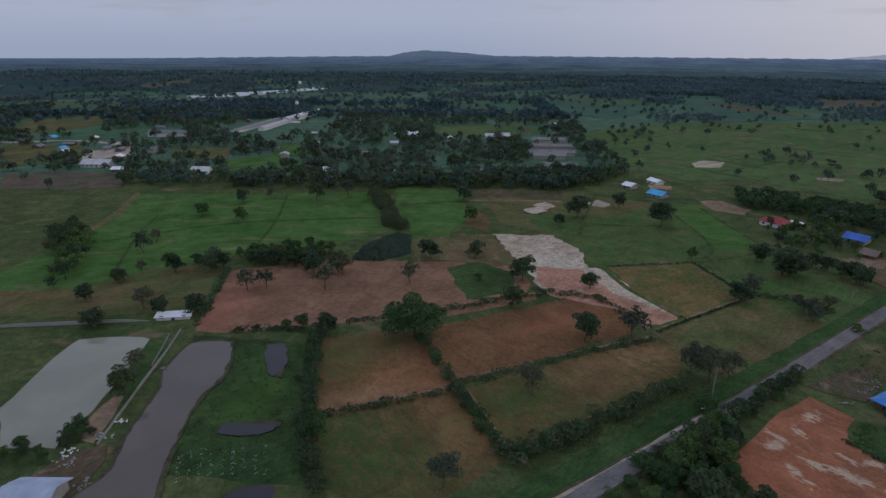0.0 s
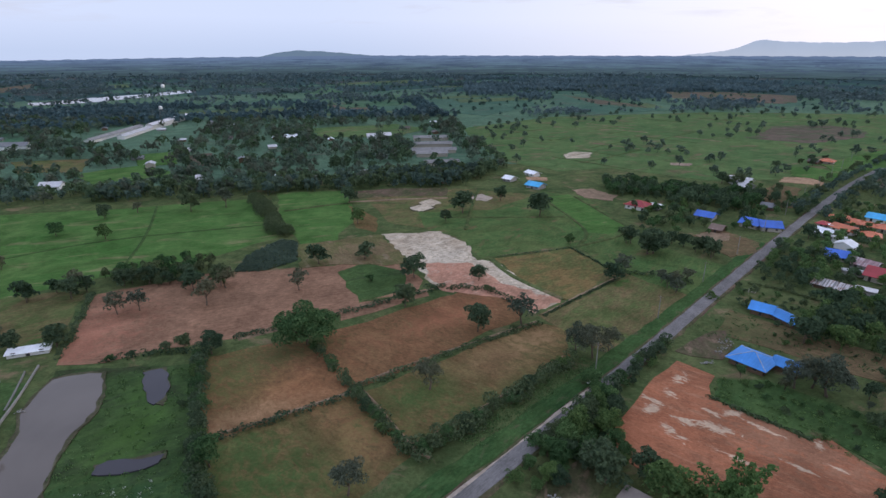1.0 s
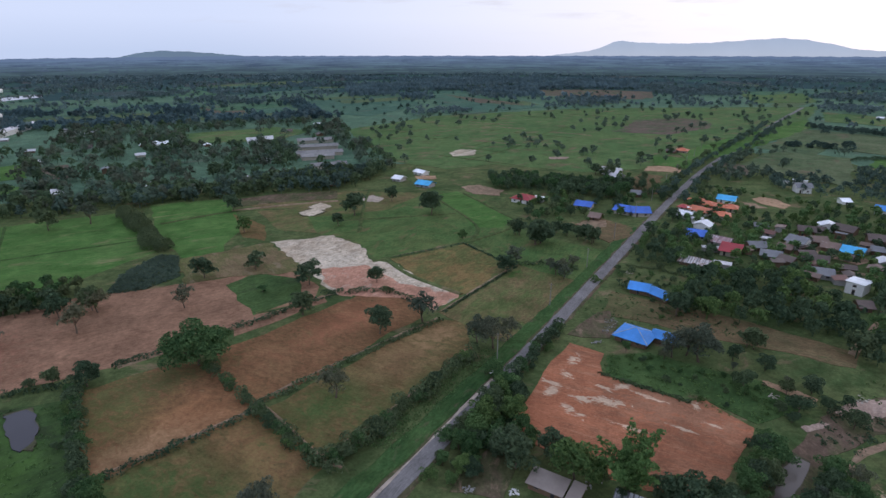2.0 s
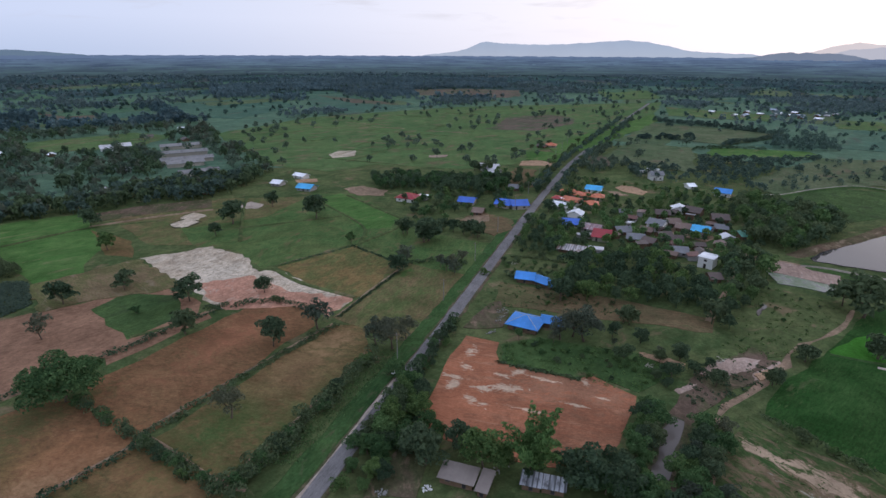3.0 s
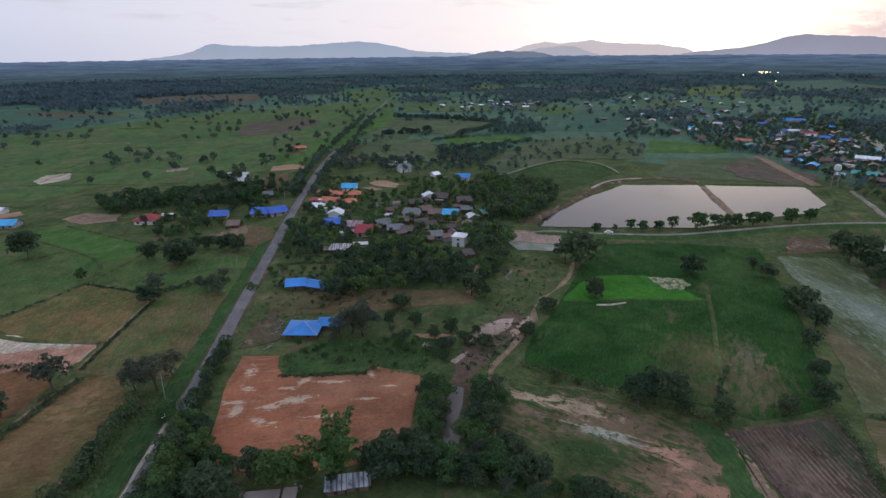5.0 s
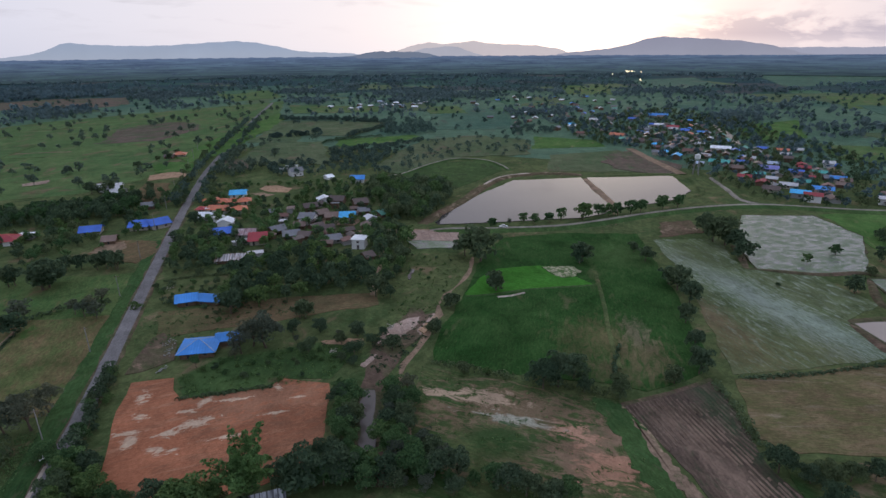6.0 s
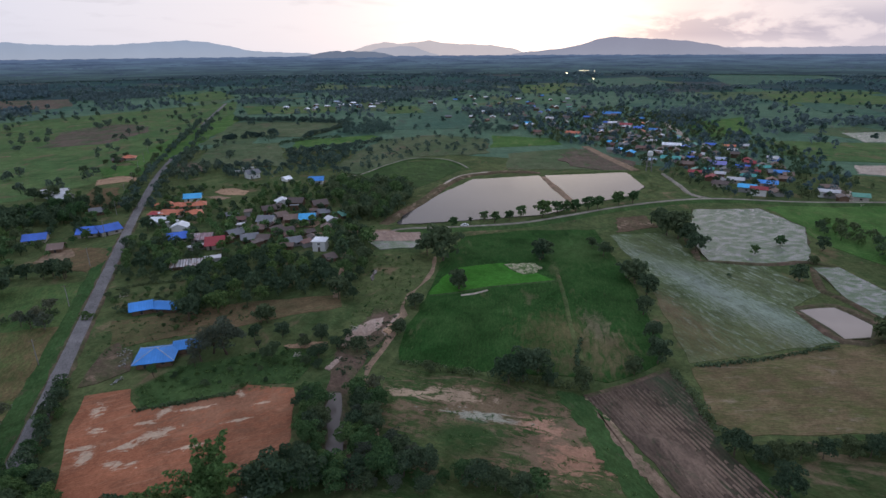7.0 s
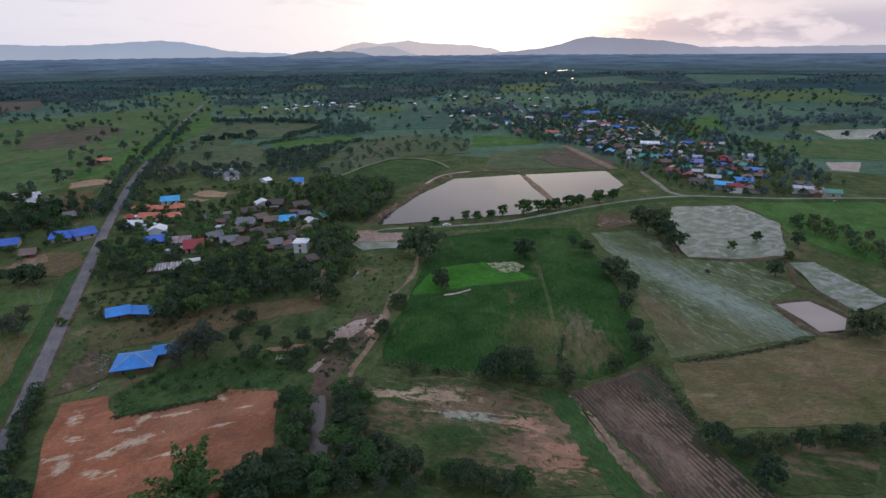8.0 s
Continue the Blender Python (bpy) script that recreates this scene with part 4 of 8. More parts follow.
PLOUGHED = [(123.8, -2.8), (129.1, -10.2), (136.2, -18.1), (142.3, -24.8), (137.0, -27.6), (127.5, -29.4), (110.8, -32.3), (102.2, -37.5), (95.8, -43.0), (88.0, -47.0), (84.8, -24.0), (91.7, -21.4), (99.5, -18.2), (107.8, -13.4), (116.4, -7.8)]
sheet("field", PLOUGHED, 0.157, M["plough"], "ploughed dark soil in narrow rows", "field", 3.0, 0.5, 33)
sheet("track", [(119.1, -4.6), (114.3, -8.4), (105.8, -13.0), (99.3, -17.0), (93.1, -21.0), (91.0, -19.0), (94.7, -15.6), (101.0, -12.0), (108.9, -8.3)], 0.212, M["track_soil"], "pale worn track beside the ploughed field", "track", 1.2, 0.6, 733)
sheet("field", [(144.8, -31.2), (168.3, -76.1), (173.1, -94.5), (163.2, -108.6), (128.5, -89.7), (123.1, -61.8), (116.0, -38.1), (119.8, -32.8)], 0.1555, M["olive_tan"], "olive stubble field beyond the ploughed land", "field", 5.0, 0.8, 34)
sheet("field", [(263.8, -13.5), (273.9, -41.9), (234.7, -47.1), (235.1, -73.5), (210.9, -86.2), (193.9, -71.5), (170.2, -76.8), (147.2, -30.8), (176.2, -28.4), (223.2, -23.2)], 0.159, M["weedy"], "whitish weedy wet field with wheel tracks", "field", 5.0, 0.8, 35)
sheet("field", [(333.2, -99.6), (353.6, -175.6), (311.5, -189.2), (229.0, -144.3), (240.0, -124.5), (269.3, -108.7)], 0.1625, M["paddy"], "green paddy beyond the flooded fields", "field", 12.0, 2.5, 36)
sheet("field", [(294.4, -17.6), (302.8, -32.7), (282.6, -37.7), (269.2, -17.7)], 0.166, M["tan_mud"], "bare reddish patch beside the dam road", "field", 2.0, 0.9, 37)
sheet("field", [(350.9, 156.6), (425, 143), (444, 106), (407, 89), (368.9, 96.8), (329.4, 109.4), (318.4, 128.1)], 0.1695, M["grass"], "grassy rounded rise beside the reservoir", "field", 5.0, 0.8, 38)
sheet("field", [(518, 287), (569, 221), (551, 202), (510, 222), (473, 263)], 0.173, M["paddy"], "bright green strip of far paddy", "field", 12.0, 2.5, 39)
sheet("field", [(589, 93), (578, 30), (539, 20), (509, 83)], 0.1765, M["paddy"], "bright green far paddy among trees", "field", 12.0, 2.5, 40)
sheet("field", [(481, 64), (521, 7), (431, -28), (412, 55)], 0.18, M["olive_cool"], "dull brown-green field behind the reservoir", "field", 12.0, 2.5, 41)
sheet("field", [(139.3, 237.2), (149.9, 210.8), (157.7, 185.2), (143.2, 168.6), (130.6, 165.3), (113.4, 201.3)], 0.1835, M["olive_green"], "green field beside the road", "field", 5.0, 0.8, 42)
sheet("field", [(110.5, 197.3), (126.7, 164.6), (97.0, 141.7), (71.6, 143.1)], 0.187, M["olive"], "olive field along the roadside", "field", 5.0, 0.8, 43)
sheet("field", [(113.2, -36.3), (125.0, -72.9), (100.8, -62.1), (95.6, -37.3)], 0.1905, M["dry"], "dry grass field behind a hedge of trees", "field", 5.0, 0.8, 44)
sheet("bank", [(-89.5, 150.9), (-87.6, 131.7), (-84.3, 124.5), (-83.1, 106.4), (-77.6, 102.6), (-79.2, 125.1), (-82.1, 148.9)], 0.194, M["weeds"], "grassy earth bank between fish ponds", "bank", 5.0, 0.8, 45)
sheet("bank", [(-83.4, 105.2), (-84.6, 110.9), (-83.6, 122.5), (-80.9, 122.0), (-79.1, 113.2), (-78.4, 103.9)], 0.1975, M["dirt"], "bare eroded earth on the pond bank", "bank", 5.0, 0.8, 46)
sheet("field", [(125.4, 4.8), (125.1, -2.4), (116.6, -6.5), (105.9, -11.1), (94.5, -15.9), (89.2, -16.4), (88.4, -12.6), (94.7, -9.2), (102.7, -4.8), (112.1, -0.8)], 0.201, M["verge"], "strip of fresh green grass between fields", "field", 1.8, 1.1, 47)
sheet("yard", [(-87.3, 90.8), (-81.1, 101.1), (-74.7, 103.0), (-70.4, 87.6), (-87.0, 87.4)], 0.2045, M["mud"], "littered dirt yard beside the pond building", "yard", 5.0, 0.8, 48)
sheet("yard", [(40.8, 86.3), (49.2, 91.0), (54.6, 93.2), (56.4, 87.5), (52.1, 83.0), (45.3, 76.9), (36.6, 83.2)], 0.208, M["mud"], "bare reddish farmyard under trees", "yard", 5.0, 0.8, 49)
sheet("yard", [(253.3, 173.0), (266.5, 166.8), (259.8, 146.0), (255.8, 130.8), (245.1, 132.1), (242.7, 150.1), (238.2, 160.4)], 0.2115, M["dirt"], "bare trodden earth between village houses", "yard", 5.0, 0.8, 50)
sheet("yard", [(117.1, 138.6), (121.8, 137.7), (116.8, 128.6), (108.6, 122.1), (101.0, 126.1), (97.8, 129.5), (105.7, 133.6)], 0.215, M["mud"], "bare earth yard beside the blue-roofed house", "yard", 5.0, 0.8, 51)
sheet("field", [(-16.1, 251.3), (7.4, 256.3), (23.3, 258.3), (33.9, 217.5), (23.2, 216.7), (-1.1, 223.0), (-12.0, 220.7)], 0.2185, M["olive_tan"], "rough olive scrub behind the red field", "field", 3.0, 1.3, 52)
sheet("yard", [(138.0, 371.0), (152.0, 366.0), (148.0, 356.0), (136.0, 361.0)], 0.2210, M["tan"], "tan bare yard before a long white house", "yard", 2.0, 0.9, 653)
sheet("field", [(82.3, 319.4), (94.0, 329.2), (97.8, 317.5), (92.2, 310.7)], 0.222, M["pale_dirt"], "small patch of pale bare earth", "field", 2.0, 0.9, 53)
sheet("field", [(16.1, 350.5), (40.9, 353.7), (76.4, 347.5), (72.1, 328.5), (38.3, 333.2), (14.9, 332.1)], 0.2255, M["mud"], "bare earth strip behind the paddies", "field", 5.0, 0.8, 54)
sheet("field", [(170.4, 226.3), (185.0, 234.0), (191.9, 229.9), (195.9, 211.1), (183.0, 199.5), (169.0, 197.0), (168.3, 207.7), (168.0, 219.2)], 0.229, M["brown_dim"], "brown bare ground behind a row of trees", "field", 2.0, 0.9, 55)
sheet("field", [(173.0, 227.0), (186.0, 232.5), (190.9, 226.0), (184.0, 217.0), (176.3, 217.9)], 0.2340, M["dirt"], "bare brown earth mound beside trees", "field", 2.0, 0.9, 655)
sheet("field", [(153.0, 327.0), (167.0, 329.0), (175.0, 307.0), (166.0, 297.0), (153.0, 307.0)], 0.2325, M["dirt"], "bare earth yard near the white roofs", "field", 3.0, 1.5, 56)
sheet("yard", [(303.2, 229.3), (312.1, 231.0), (315.0, 222.0), (310.5, 209.8), (300.2, 205.7), (297.6, 218.9)], 0.236, M["tan"], "bare orange-tan cleared lot in the village", "yard", 2.0, 0.9, 57)
sheet("yard", [(290.5, 225.5), (294.5, 222.0), (293.0, 211.0), (287.0, 212.3), (285.5, 220.0)], 0.2370, M["dirt"], "trodden earth beside the cleared lot", "yard", 2.0, 0.9, 657)
sheet("field", [(295.6, 315.8), (301.5, 301.9), (275.0, 277.0), (259.8, 261.1), (251.9, 264.6), (246.5, 270.6), (262.0, 286.0), (278.0, 304.0)], 0.2395, M["brown_dim"], "bare brown clearing beside the road", "field", 3.0, 1.2, 58)
sheet("field", [(318.0, 334.0), (332.7, 329.6), (331.9, 307.0), (324.0, 300.5), (315.6, 312.0), (303.0, 321.6)], 0.2405, M["tan"], "orange-tan bare strip before the green plot", "field", 2.0, 0.9, 658)
sheet("field", [(351.0, 364.1), (366.6, 362.6), (370.0, 340.0), (340.5, 316.0), (326.5, 337.2)], 0.2415, M["paddy"], "small green plot beside the road", "field", 2.0, 0.9, 659)
sheet("yard", [(376.5, 354.5), (402.0, 371.5), (402.5, 362.5), (378.4, 345.0)], 0.2425, M["tan"], "tan bare yard of the lone farm", "yard", 1.5, 0.6, 660)
sheet("field", [(270.4, 399.4), (284.8, 392.0), (277.1, 383.8), (264.5, 391.4)], 0.2435, M["apron"], "pale bare scar in the pasture", "field", 1.5, 0.9, 661)
sheet("field", [(376.0, 314.0), (393.8, 314.0), (384.6, 297.9), (356.4, 286.2), (353.4, 297.9)], 0.246, M["far_red"], "reddish bare patch beside the road", "field", 3.0, 1.4, 59)
sheet("field", [(3, 993), (58, 998), (74, 865), (25, 864)], 0.2465, M["far_red"], "brown field inside the woods", "field", 12.0, 2.5, 60)
sheet("field", [(181, 1044), (362, 1102), (357, 903), (218, 763), (174, 817)], 0.25, M["far_hazy"], "large cool green field beyond the woods", "field", 12.0, 2.5, 61)
sheet("field", [(450, 1106), (530, 1115), (485, 810), (404, 788), (376, 898)], 0.2535, M["far_hazy"], "cool green field beyond the pasture", "field", 12.0, 2.5, 62)
sheet("field", [(85, 989), (135, 1008), (142, 871), (80, 846)], 0.257, M["far_hazy"], "cool green clearing in the woods", "field", 12.0, 2.5, 63)
sheet("field", [(480, 1108), (521, 873), (504, 829), (456, 895)], 0.2605, M["far_red"], "narrow red field far off", "field", 12.0, 2.5, 64)
sheet("field", [(739, 1162), (866, 1126), (949, 1010), (812, 859), (735, 924), (657, 995)], 0.264, M["far_red"], "wide red ploughed field far off", "field", 12.0, 2.5, 65)
sheet("field", [(-13, 670), (85, 693), (116, 640), (71, 585), (-7, 597)], 0.2675, M["far_green"], "green clearing among the trees", "field", 12.0, 2.5, 66)
sheet("field", [(-730, 1376), (-751, 1756), (-659, 1505), (-656, 1300)], 0.271, M["far_red"], "orange bare field far off", "field", 12.0, 2.5, 67)
sheet("field", [(-401, 507), (-332, 511), (-296, 463), (-323, 403)], 0.2745, M["olive"], "olive pasture with pale tracks", "field", 12.0, 2.5, 68)
sheet("field", [(-309, 481), (-277, 498), (-259, 464), (-283, 438)], 0.278, M["pale_dirt"], "pale bare yard near a farm", "field", 12.0, 2.5, 69)
sheet("field", [(-311.7, 387.1), (-227.5, 396.7), (-206.1, 349.8), (-237.3, 339.4), (-278.2, 342.3)], 0.2815, M["far_red"], "reddish bare field behind the paddies", "field", 12.0, 2.5, 70)
sheet("field", [(-174, 443), (-136, 471), (-109, 435), (-127.6, 395.2), (-148.8, 386.6)], 0.285, M["paddy"], "bright green clearing among trees", "field", 12.0, 2.5, 71)
sheet("field", [(-160, 520), (-131, 532), (-115, 472), (-139, 463)], 0.2885, M["paddy"], "green clearing among trees", "field", 12.0, 2.5, 72)
sheet("field", [(-116, 510), (-97, 517), (-87, 460), (-104, 454)], 0.292, M["far_red"], "reddish clearing among trees", "field", 12.0, 2.5, 73)
sheet("field", [(-462, 588), (-494, 685), (-426, 733), (-394, 665), (-417, 591)], 0.2955, M["olive"], "olive field at the edge of the woods", "field", 12.0, 2.5, 74)
sheet("field", [(-246, 503), (-187, 506), (-176, 451), (-219, 453)], 0.299, M["olive"], "olive clearing among trees", "field", 12.0, 2.5, 75)
sheet("field", [(740, -124), (812, -200), (644, -171), (616, -127), (635, -108)], 0.3025, M["paddy"], "green paddy beyond the far village", "field", 12.0, 2.5, 76)
sheet("field", [(601, -161), (601, -298), (491, -247), (495, -189), (518, -162)], 0.306, M["far_green"], "wide green pasture beyond the far village", "field", 12.0, 2.5, 77)
sheet("field", [(477, -199), (481, -225), (441, -206), (445, -190)], 0.3095, M["pale_dirt"], "pale cleared ground beside trees", "field", 2.0, 0.9, 78)
sheet("field", [(519, 3), (461, -41), (425, -34), (433, -14)], 0.313, M["far_red"], "reddish bare slope near the reservoir", "field", 5.0, 0.8, 79)
sheet("field", [(859, 560), (874, 396), (789, 359), (738, 475)], 0.3165, M["far_green"], "green far field", "field", 12.0, 2.5, 80)
sheet("field", [(882, 321), (906, 271), (804, 224), (782, 277)], 0.32, M["far_green"], "green far field between groves", "field", 12.0, 2.5, 81)
sheet("field", [(1528, 173), (1531, 55), (1222, 33), (1216, 126)], 0.3235, M["far_green"], "green far field between groves", "field", 12.0, 2.5, 82)
sheet("field", [(1839, -2), (2035, -188), (1537, -211), (1415, -28)], 0.327, M["far_hazy"], "far green pasture with trees", "field", 12.0, 2.5, 83)
sheet("field", [(2268, -407), (2907, -883), (1829, -707), (1540, -345)], 0.3305, M["far_hazy"], "far green pasture with trees", "field", 12.0, 2.5, 84)
sheet("field", [(1085, 891), (1268, 895), (1026, 677), (898, 707)], 0.334, M["far_green"], "far green field behind the pasture", "field", 12.0, 2.5, 85)
sheet("field", [(1329, -355), (1340, -574), (1059, -513), (990, -308)], 0.3375, M["far_green"], "far green pasture with trees", "field", 12.0, 2.5, 86)
sheet("field", [(870, 1016), (908, 994), (782, 850), (735, 865)], 0.341, M["far_red"], "far reddish field", "field", 12.0, 2.5, 87)
sheet("spillway", [(245.0, 101.9), (251.1, 77.6), (236.0, 72.6), (230.0, 96.9)], 0.3445, M["apron"], "bare reddish spillway apron below the dam", "spillway", 5.0, 0.8, 88)
sheet("puddle", [(230.0, 96.9), (236.0, 72.6), (226.0, 73.8), (220.4, 88.0)], 0.348, M["wet"], "pale shallow water below the spillway", "puddle", 5.0, 0.6, 89)
sheet("puddle", [(196.5, 82.0), (195.6, 80.0), (185.2, 78.3), (186.1, 79.4)], 0.3515, M["canal"], "narrow pale puddle in the grass", "puddle", 2.5, 0.5, 90)
sheet("flooded_paddy", [(669, -262), (698, -343), (617, -306), (603, -257)], 0.355, M["wet"], "far flooded paddy with trees", "paddy", 5.0, 0.8, 91)
sheet("bank", [(44.3, 305.4), (55.1, 312.2), (59.6, 301.8), (51.3, 295.3), (45.8, 297.7)], 0.3567, M["wet_soil"], "wet muddy edge around shallow water", "bank", 2.0, 0.9, 291)
sheet("pond", [(45.1, 305.1), (54.6, 311.1), (58.6, 301.9), (51.3, 296.1), (46.4, 298.3)], 0.3585, M["pale"], "small pale dried pond in the paddies", "pond", 2.0, 0.9, 92)
sheet("pond", [(51.6, 315.2), (60.3, 322.1), (64.2, 311.2), (57.1, 305.6)], 0.362, M["pale"], "small pale dried pond in the paddies", "pond", 2.0, 0.9, 93)
sheet("pond", [(200, 449), (216, 463), (229, 455), (216, 432), (196, 433)], 0.3655, M["pale"], "small pale dried pond in the pasture", "pond", 2.0, 0.9, 94)
sheet("pond", [(-108.6, 116.2), (-109.4, 125.5), (-110.3, 134.2), (-111.1, 142.6), (-110.5, 150.7), (-103.6, 152.5), (-92.0, 152.7), (-89.2, 151.5), (-88.4, 145.7), (-86.8, 132.2), (-85.9, 120.6), (-85.4, 111.9), (-85.6, 101.7), (-97.9, 101.9)], 0.369, M["milky"], "milky green rectangular fish pond", "pond", 4.0, 0.35, 95)
sheet("bank", [(-77.2, 144.0), (-76.4, 149.8), (-72.7, 151.2), (-67.0, 151.6), (-62.9, 150.6), (-60.2, 142.3), (-58.5, 131.4), (-60.4, 123.6), (-60.7, 115.8), (-59.7, 106.8), (-58.5, 99.8), (-57.1, 92.8), (-55.2, 85.6), (-74.6, 85.4), (-70.9, 92.4), (-70.5, 96.8), (-73.1, 105.8), (-73.9, 119.1), (-74.6, 126.2), (-77.6, 134.0)], 0.3707, M["wet_soil"], "wet muddy edge around shallow water", "bank", 2.0, 0.4, 295)
sheet("pond", [(-76.4, 144.0), (-75.6, 149.0), (-72.5, 150.3), (-67.1, 150.7), (-63.7, 150.0), (-61.0, 141.7), (-59.6, 131.4), (-61.5, 123.3), (-61.7, 115.5), (-60.6, 106.8), (-59.5, 99.8), (-58.2, 92.8), (-56.4, 85.8), (-73.5, 85.6), (-69.8, 92.4), (-69.4, 96.8), (-71.8, 105.8), (-72.8, 119.1), (-73.5, 126.2), (-76.7, 134.0)], 0.3725, M["canal"], "long grey-brown water channel", "pond", 2.0, 0.4, 96)
sheet("bank", [(-53.1, 149.1), (-47.2, 149.9), (-43.9, 139.5), (-43.6, 130.8), (-48.2, 133.9)], 0.3742, M["wet_soil"], "wet muddy edge around shallow water", "bank", 2.5, 0.5, 296)
sheet("puddle", [(-52.9, 147.9), (-48.5, 149.3), (-46.5, 147.3), (-43.8, 138.2), (-44.7, 133.4), (-46.1, 131.6), (-48.5, 134.5)], 0.376, M["dark_water"], "dark rain puddle in wet grass", "puddle", 1.6, 0.5, 97)
sheet("bank", [(-41.5, 90.3), (-38.1, 91.4), (-33.4, 90.7), (-31.8, 86.6), (-40.2, 86.1)], 0.3777, M["wet_soil"], "wet muddy edge around shallow water", "bank", 2.5, 0.5, 297)
sheet("puddle", [(-43.5, 87.0), (-42.1, 89.2), (-38.9, 90.8), (-34.1, 91.2), (-33.2, 87.1)], 0.3795, M["dark_water"], "dark shallow puddle in wet grass", "puddle", 1.6, 0.4, 98)
sheet("bank", [(-52.6, 110.7), (-46.9, 111.3), (-38.3, 112.8), (-37.9, 109.9), (-45.8, 107.3), (-50.9, 107.2)], 0.3812, M["wet_soil"], "wet muddy edge around shallow water", "bank", 2.5, 0.5, 298)
sheet("puddle", [(-52.0, 107.7), (-51.8, 110.3), (-50.2, 111.6), (-43.3, 110.8), (-38.6, 111.5), (-39.2, 108.7), (-41.7, 107.4), (-46.2, 106.6)], 0.383, M["dark_water"], "dark shallow puddle in wet grass", "puddle", 1.6, 0.4, 99)
sheet("bank", [(111.5, 63.6), (112.2, 59.9), (98.4, 53.2), (88.2, 48.5), (87.4, 52.3), (101.8, 59.9)], 0.3847, M["wet_soil"], "wet muddy edge around shallow water", "bank", 2.5, 0.5, 299)
sheet("creek_water", [(110.7, 62.7), (111.4, 59.5), (98.5, 53.6), (89.0, 49.4), (88.3, 52.8), (101.7, 59.5)], 0.3865, M["canal"], "muddy still creek water", "creek", 2.5, 0.5, 100)
sheet("bank", [(320.4, -59.4), (331.0, -96.5), (296.4, -108.9), (241.7, -93.3), (235.4, -71.5), (235.1, -52.2), (266.2, -49.1)], 0.3882, M["wet_soil"], "wet muddy edge around shallow water", "bank", 5.0, 0.8, 300)
sheet("flooded_paddy", [(319.6, -59.9), (330.0, -95.9), (296.0, -107.9), (242.3, -92.8), (236.1, -71.6), (235.8, -52.9), (266.4, -49.9)], 0.39, M["wet"], "flooded rice paddy with pale weeds", "paddy", 5.0, 0.8, 101)
sheet("bank", [(237.5, -91.3), (239.6, -102.3), (201.9, -114.3), (189.5, -97.4), (202.5, -91.9)], 0.3917, M["wet_soil"], "wet muddy edge around shallow water", "bank", 5.0, 0.8, 301)
sheet("flooded_paddy", [(236.8, -92.0), (238.8, -102.1), (202.3, -113.1), (190.3, -97.6), (202.9, -92.5)], 0.3935, M["wet"], "flooded rice paddy beside a bund", "paddy", 5.0, 0.8, 102)
sheet("bank", [(191.9, -71.8), (197.5, -85.0), (184.1, -92.6), (174.7, -87.7), (171.8, -78.8)], 0.3952, M["wet_soil"], "wet muddy edge around shallow water", "bank", 5.0, 0.6, 302)
sheet("pond", [(191.4, -72.9), (196.6, -84.8), (184.1, -91.7), (175.3, -87.3), (172.6, -79.2)], 0.397, M["peach"], "small rectangular muddy pond", "pond", 5.0, 0.6, 103)
sheet("reservoir", [(261.7, 93.2), (279.0, 93.9), (326.0, 86.3), (373.0, 73.6), (394.0, 30.3), (312.7, 3.4), (293.0, 19.6), (272.1, 60.8), (259.1, 90.8)], 0.4005, M["water"], "wide muddy reservoir reflecting the sky", "reservoir", 5.0, 0.6, 104)
sheet("reservoir", [(394.7, 26.4), (417, -31), (372.4, -39.8), (347.4, -30.1), (318.1, 1.8)], 0.404, M["water"], "muddy reservoir basin behind an earth dike", "reservoir", 5.0, 0.6, 105)
sheet("lake", [(-485, 1087), (-425, 1195), (-341, 1293), (-285, 1432), (-265, 1328), (-386, 1083), (-459, 1038)], 0.4075, M["water"], "far pale lake beyond the trees", "lake", 5.0, 0.6, 106)

sheet("field", [(565.0, 413.1), (647.5, 437.4), (670.8, 303.2), (645.9, 278.7), (541.2, 283.7), (537.1, 313.2)], 0.46, M["olive_cool"], "dull olive field behind a hedge of trees", "field", 12.0, 2.5, 840)
sheet("field", [(383.8, 309.5), (470.7, 343.6), (502.2, 292.4), (388.9, 222.5), (387.4, 270.8)], 0.464, M["olive_cool"], "dull olive meadow with low scrub", "field", 12.0, 2.5, 841)
sheet("field", [(353.6, 299.9), (383.0, 321.6), (389.4, 304.6), (359.6, 278.3)], 0.468, M["far_red"], "reddish bare corner of a meadow", "field", 6.0, 2.0, 842)
sheet("field", [(383.6, 372), (489.2, 414), (730.0, 497), (670.9, 444.3), (458, 360), (366, 332)], 0.472, M["paddy"], "lush green strip of paddy along the road", "field", 12.0, 2.5, 843)
sheet("field", [(540.0, 200.0), (580.0, 153.0), (561.0, 94.0), (477.0, 81.0), (452.0, 133.0), (373.0, 160.0), (391.0, 187.0)], 0.48, M["olive_cool"], "rough olive meadow with bushes", "field", 8.0, 3.0, 845)
sheet("field", [(497, 14), (526, -5), (437, -35), (418, -31), (430, 5), (455, 20)], 0.476, M["far_red"], "reddish bare soil behind the reservoir", "field", 6.0, 3.0, 844)

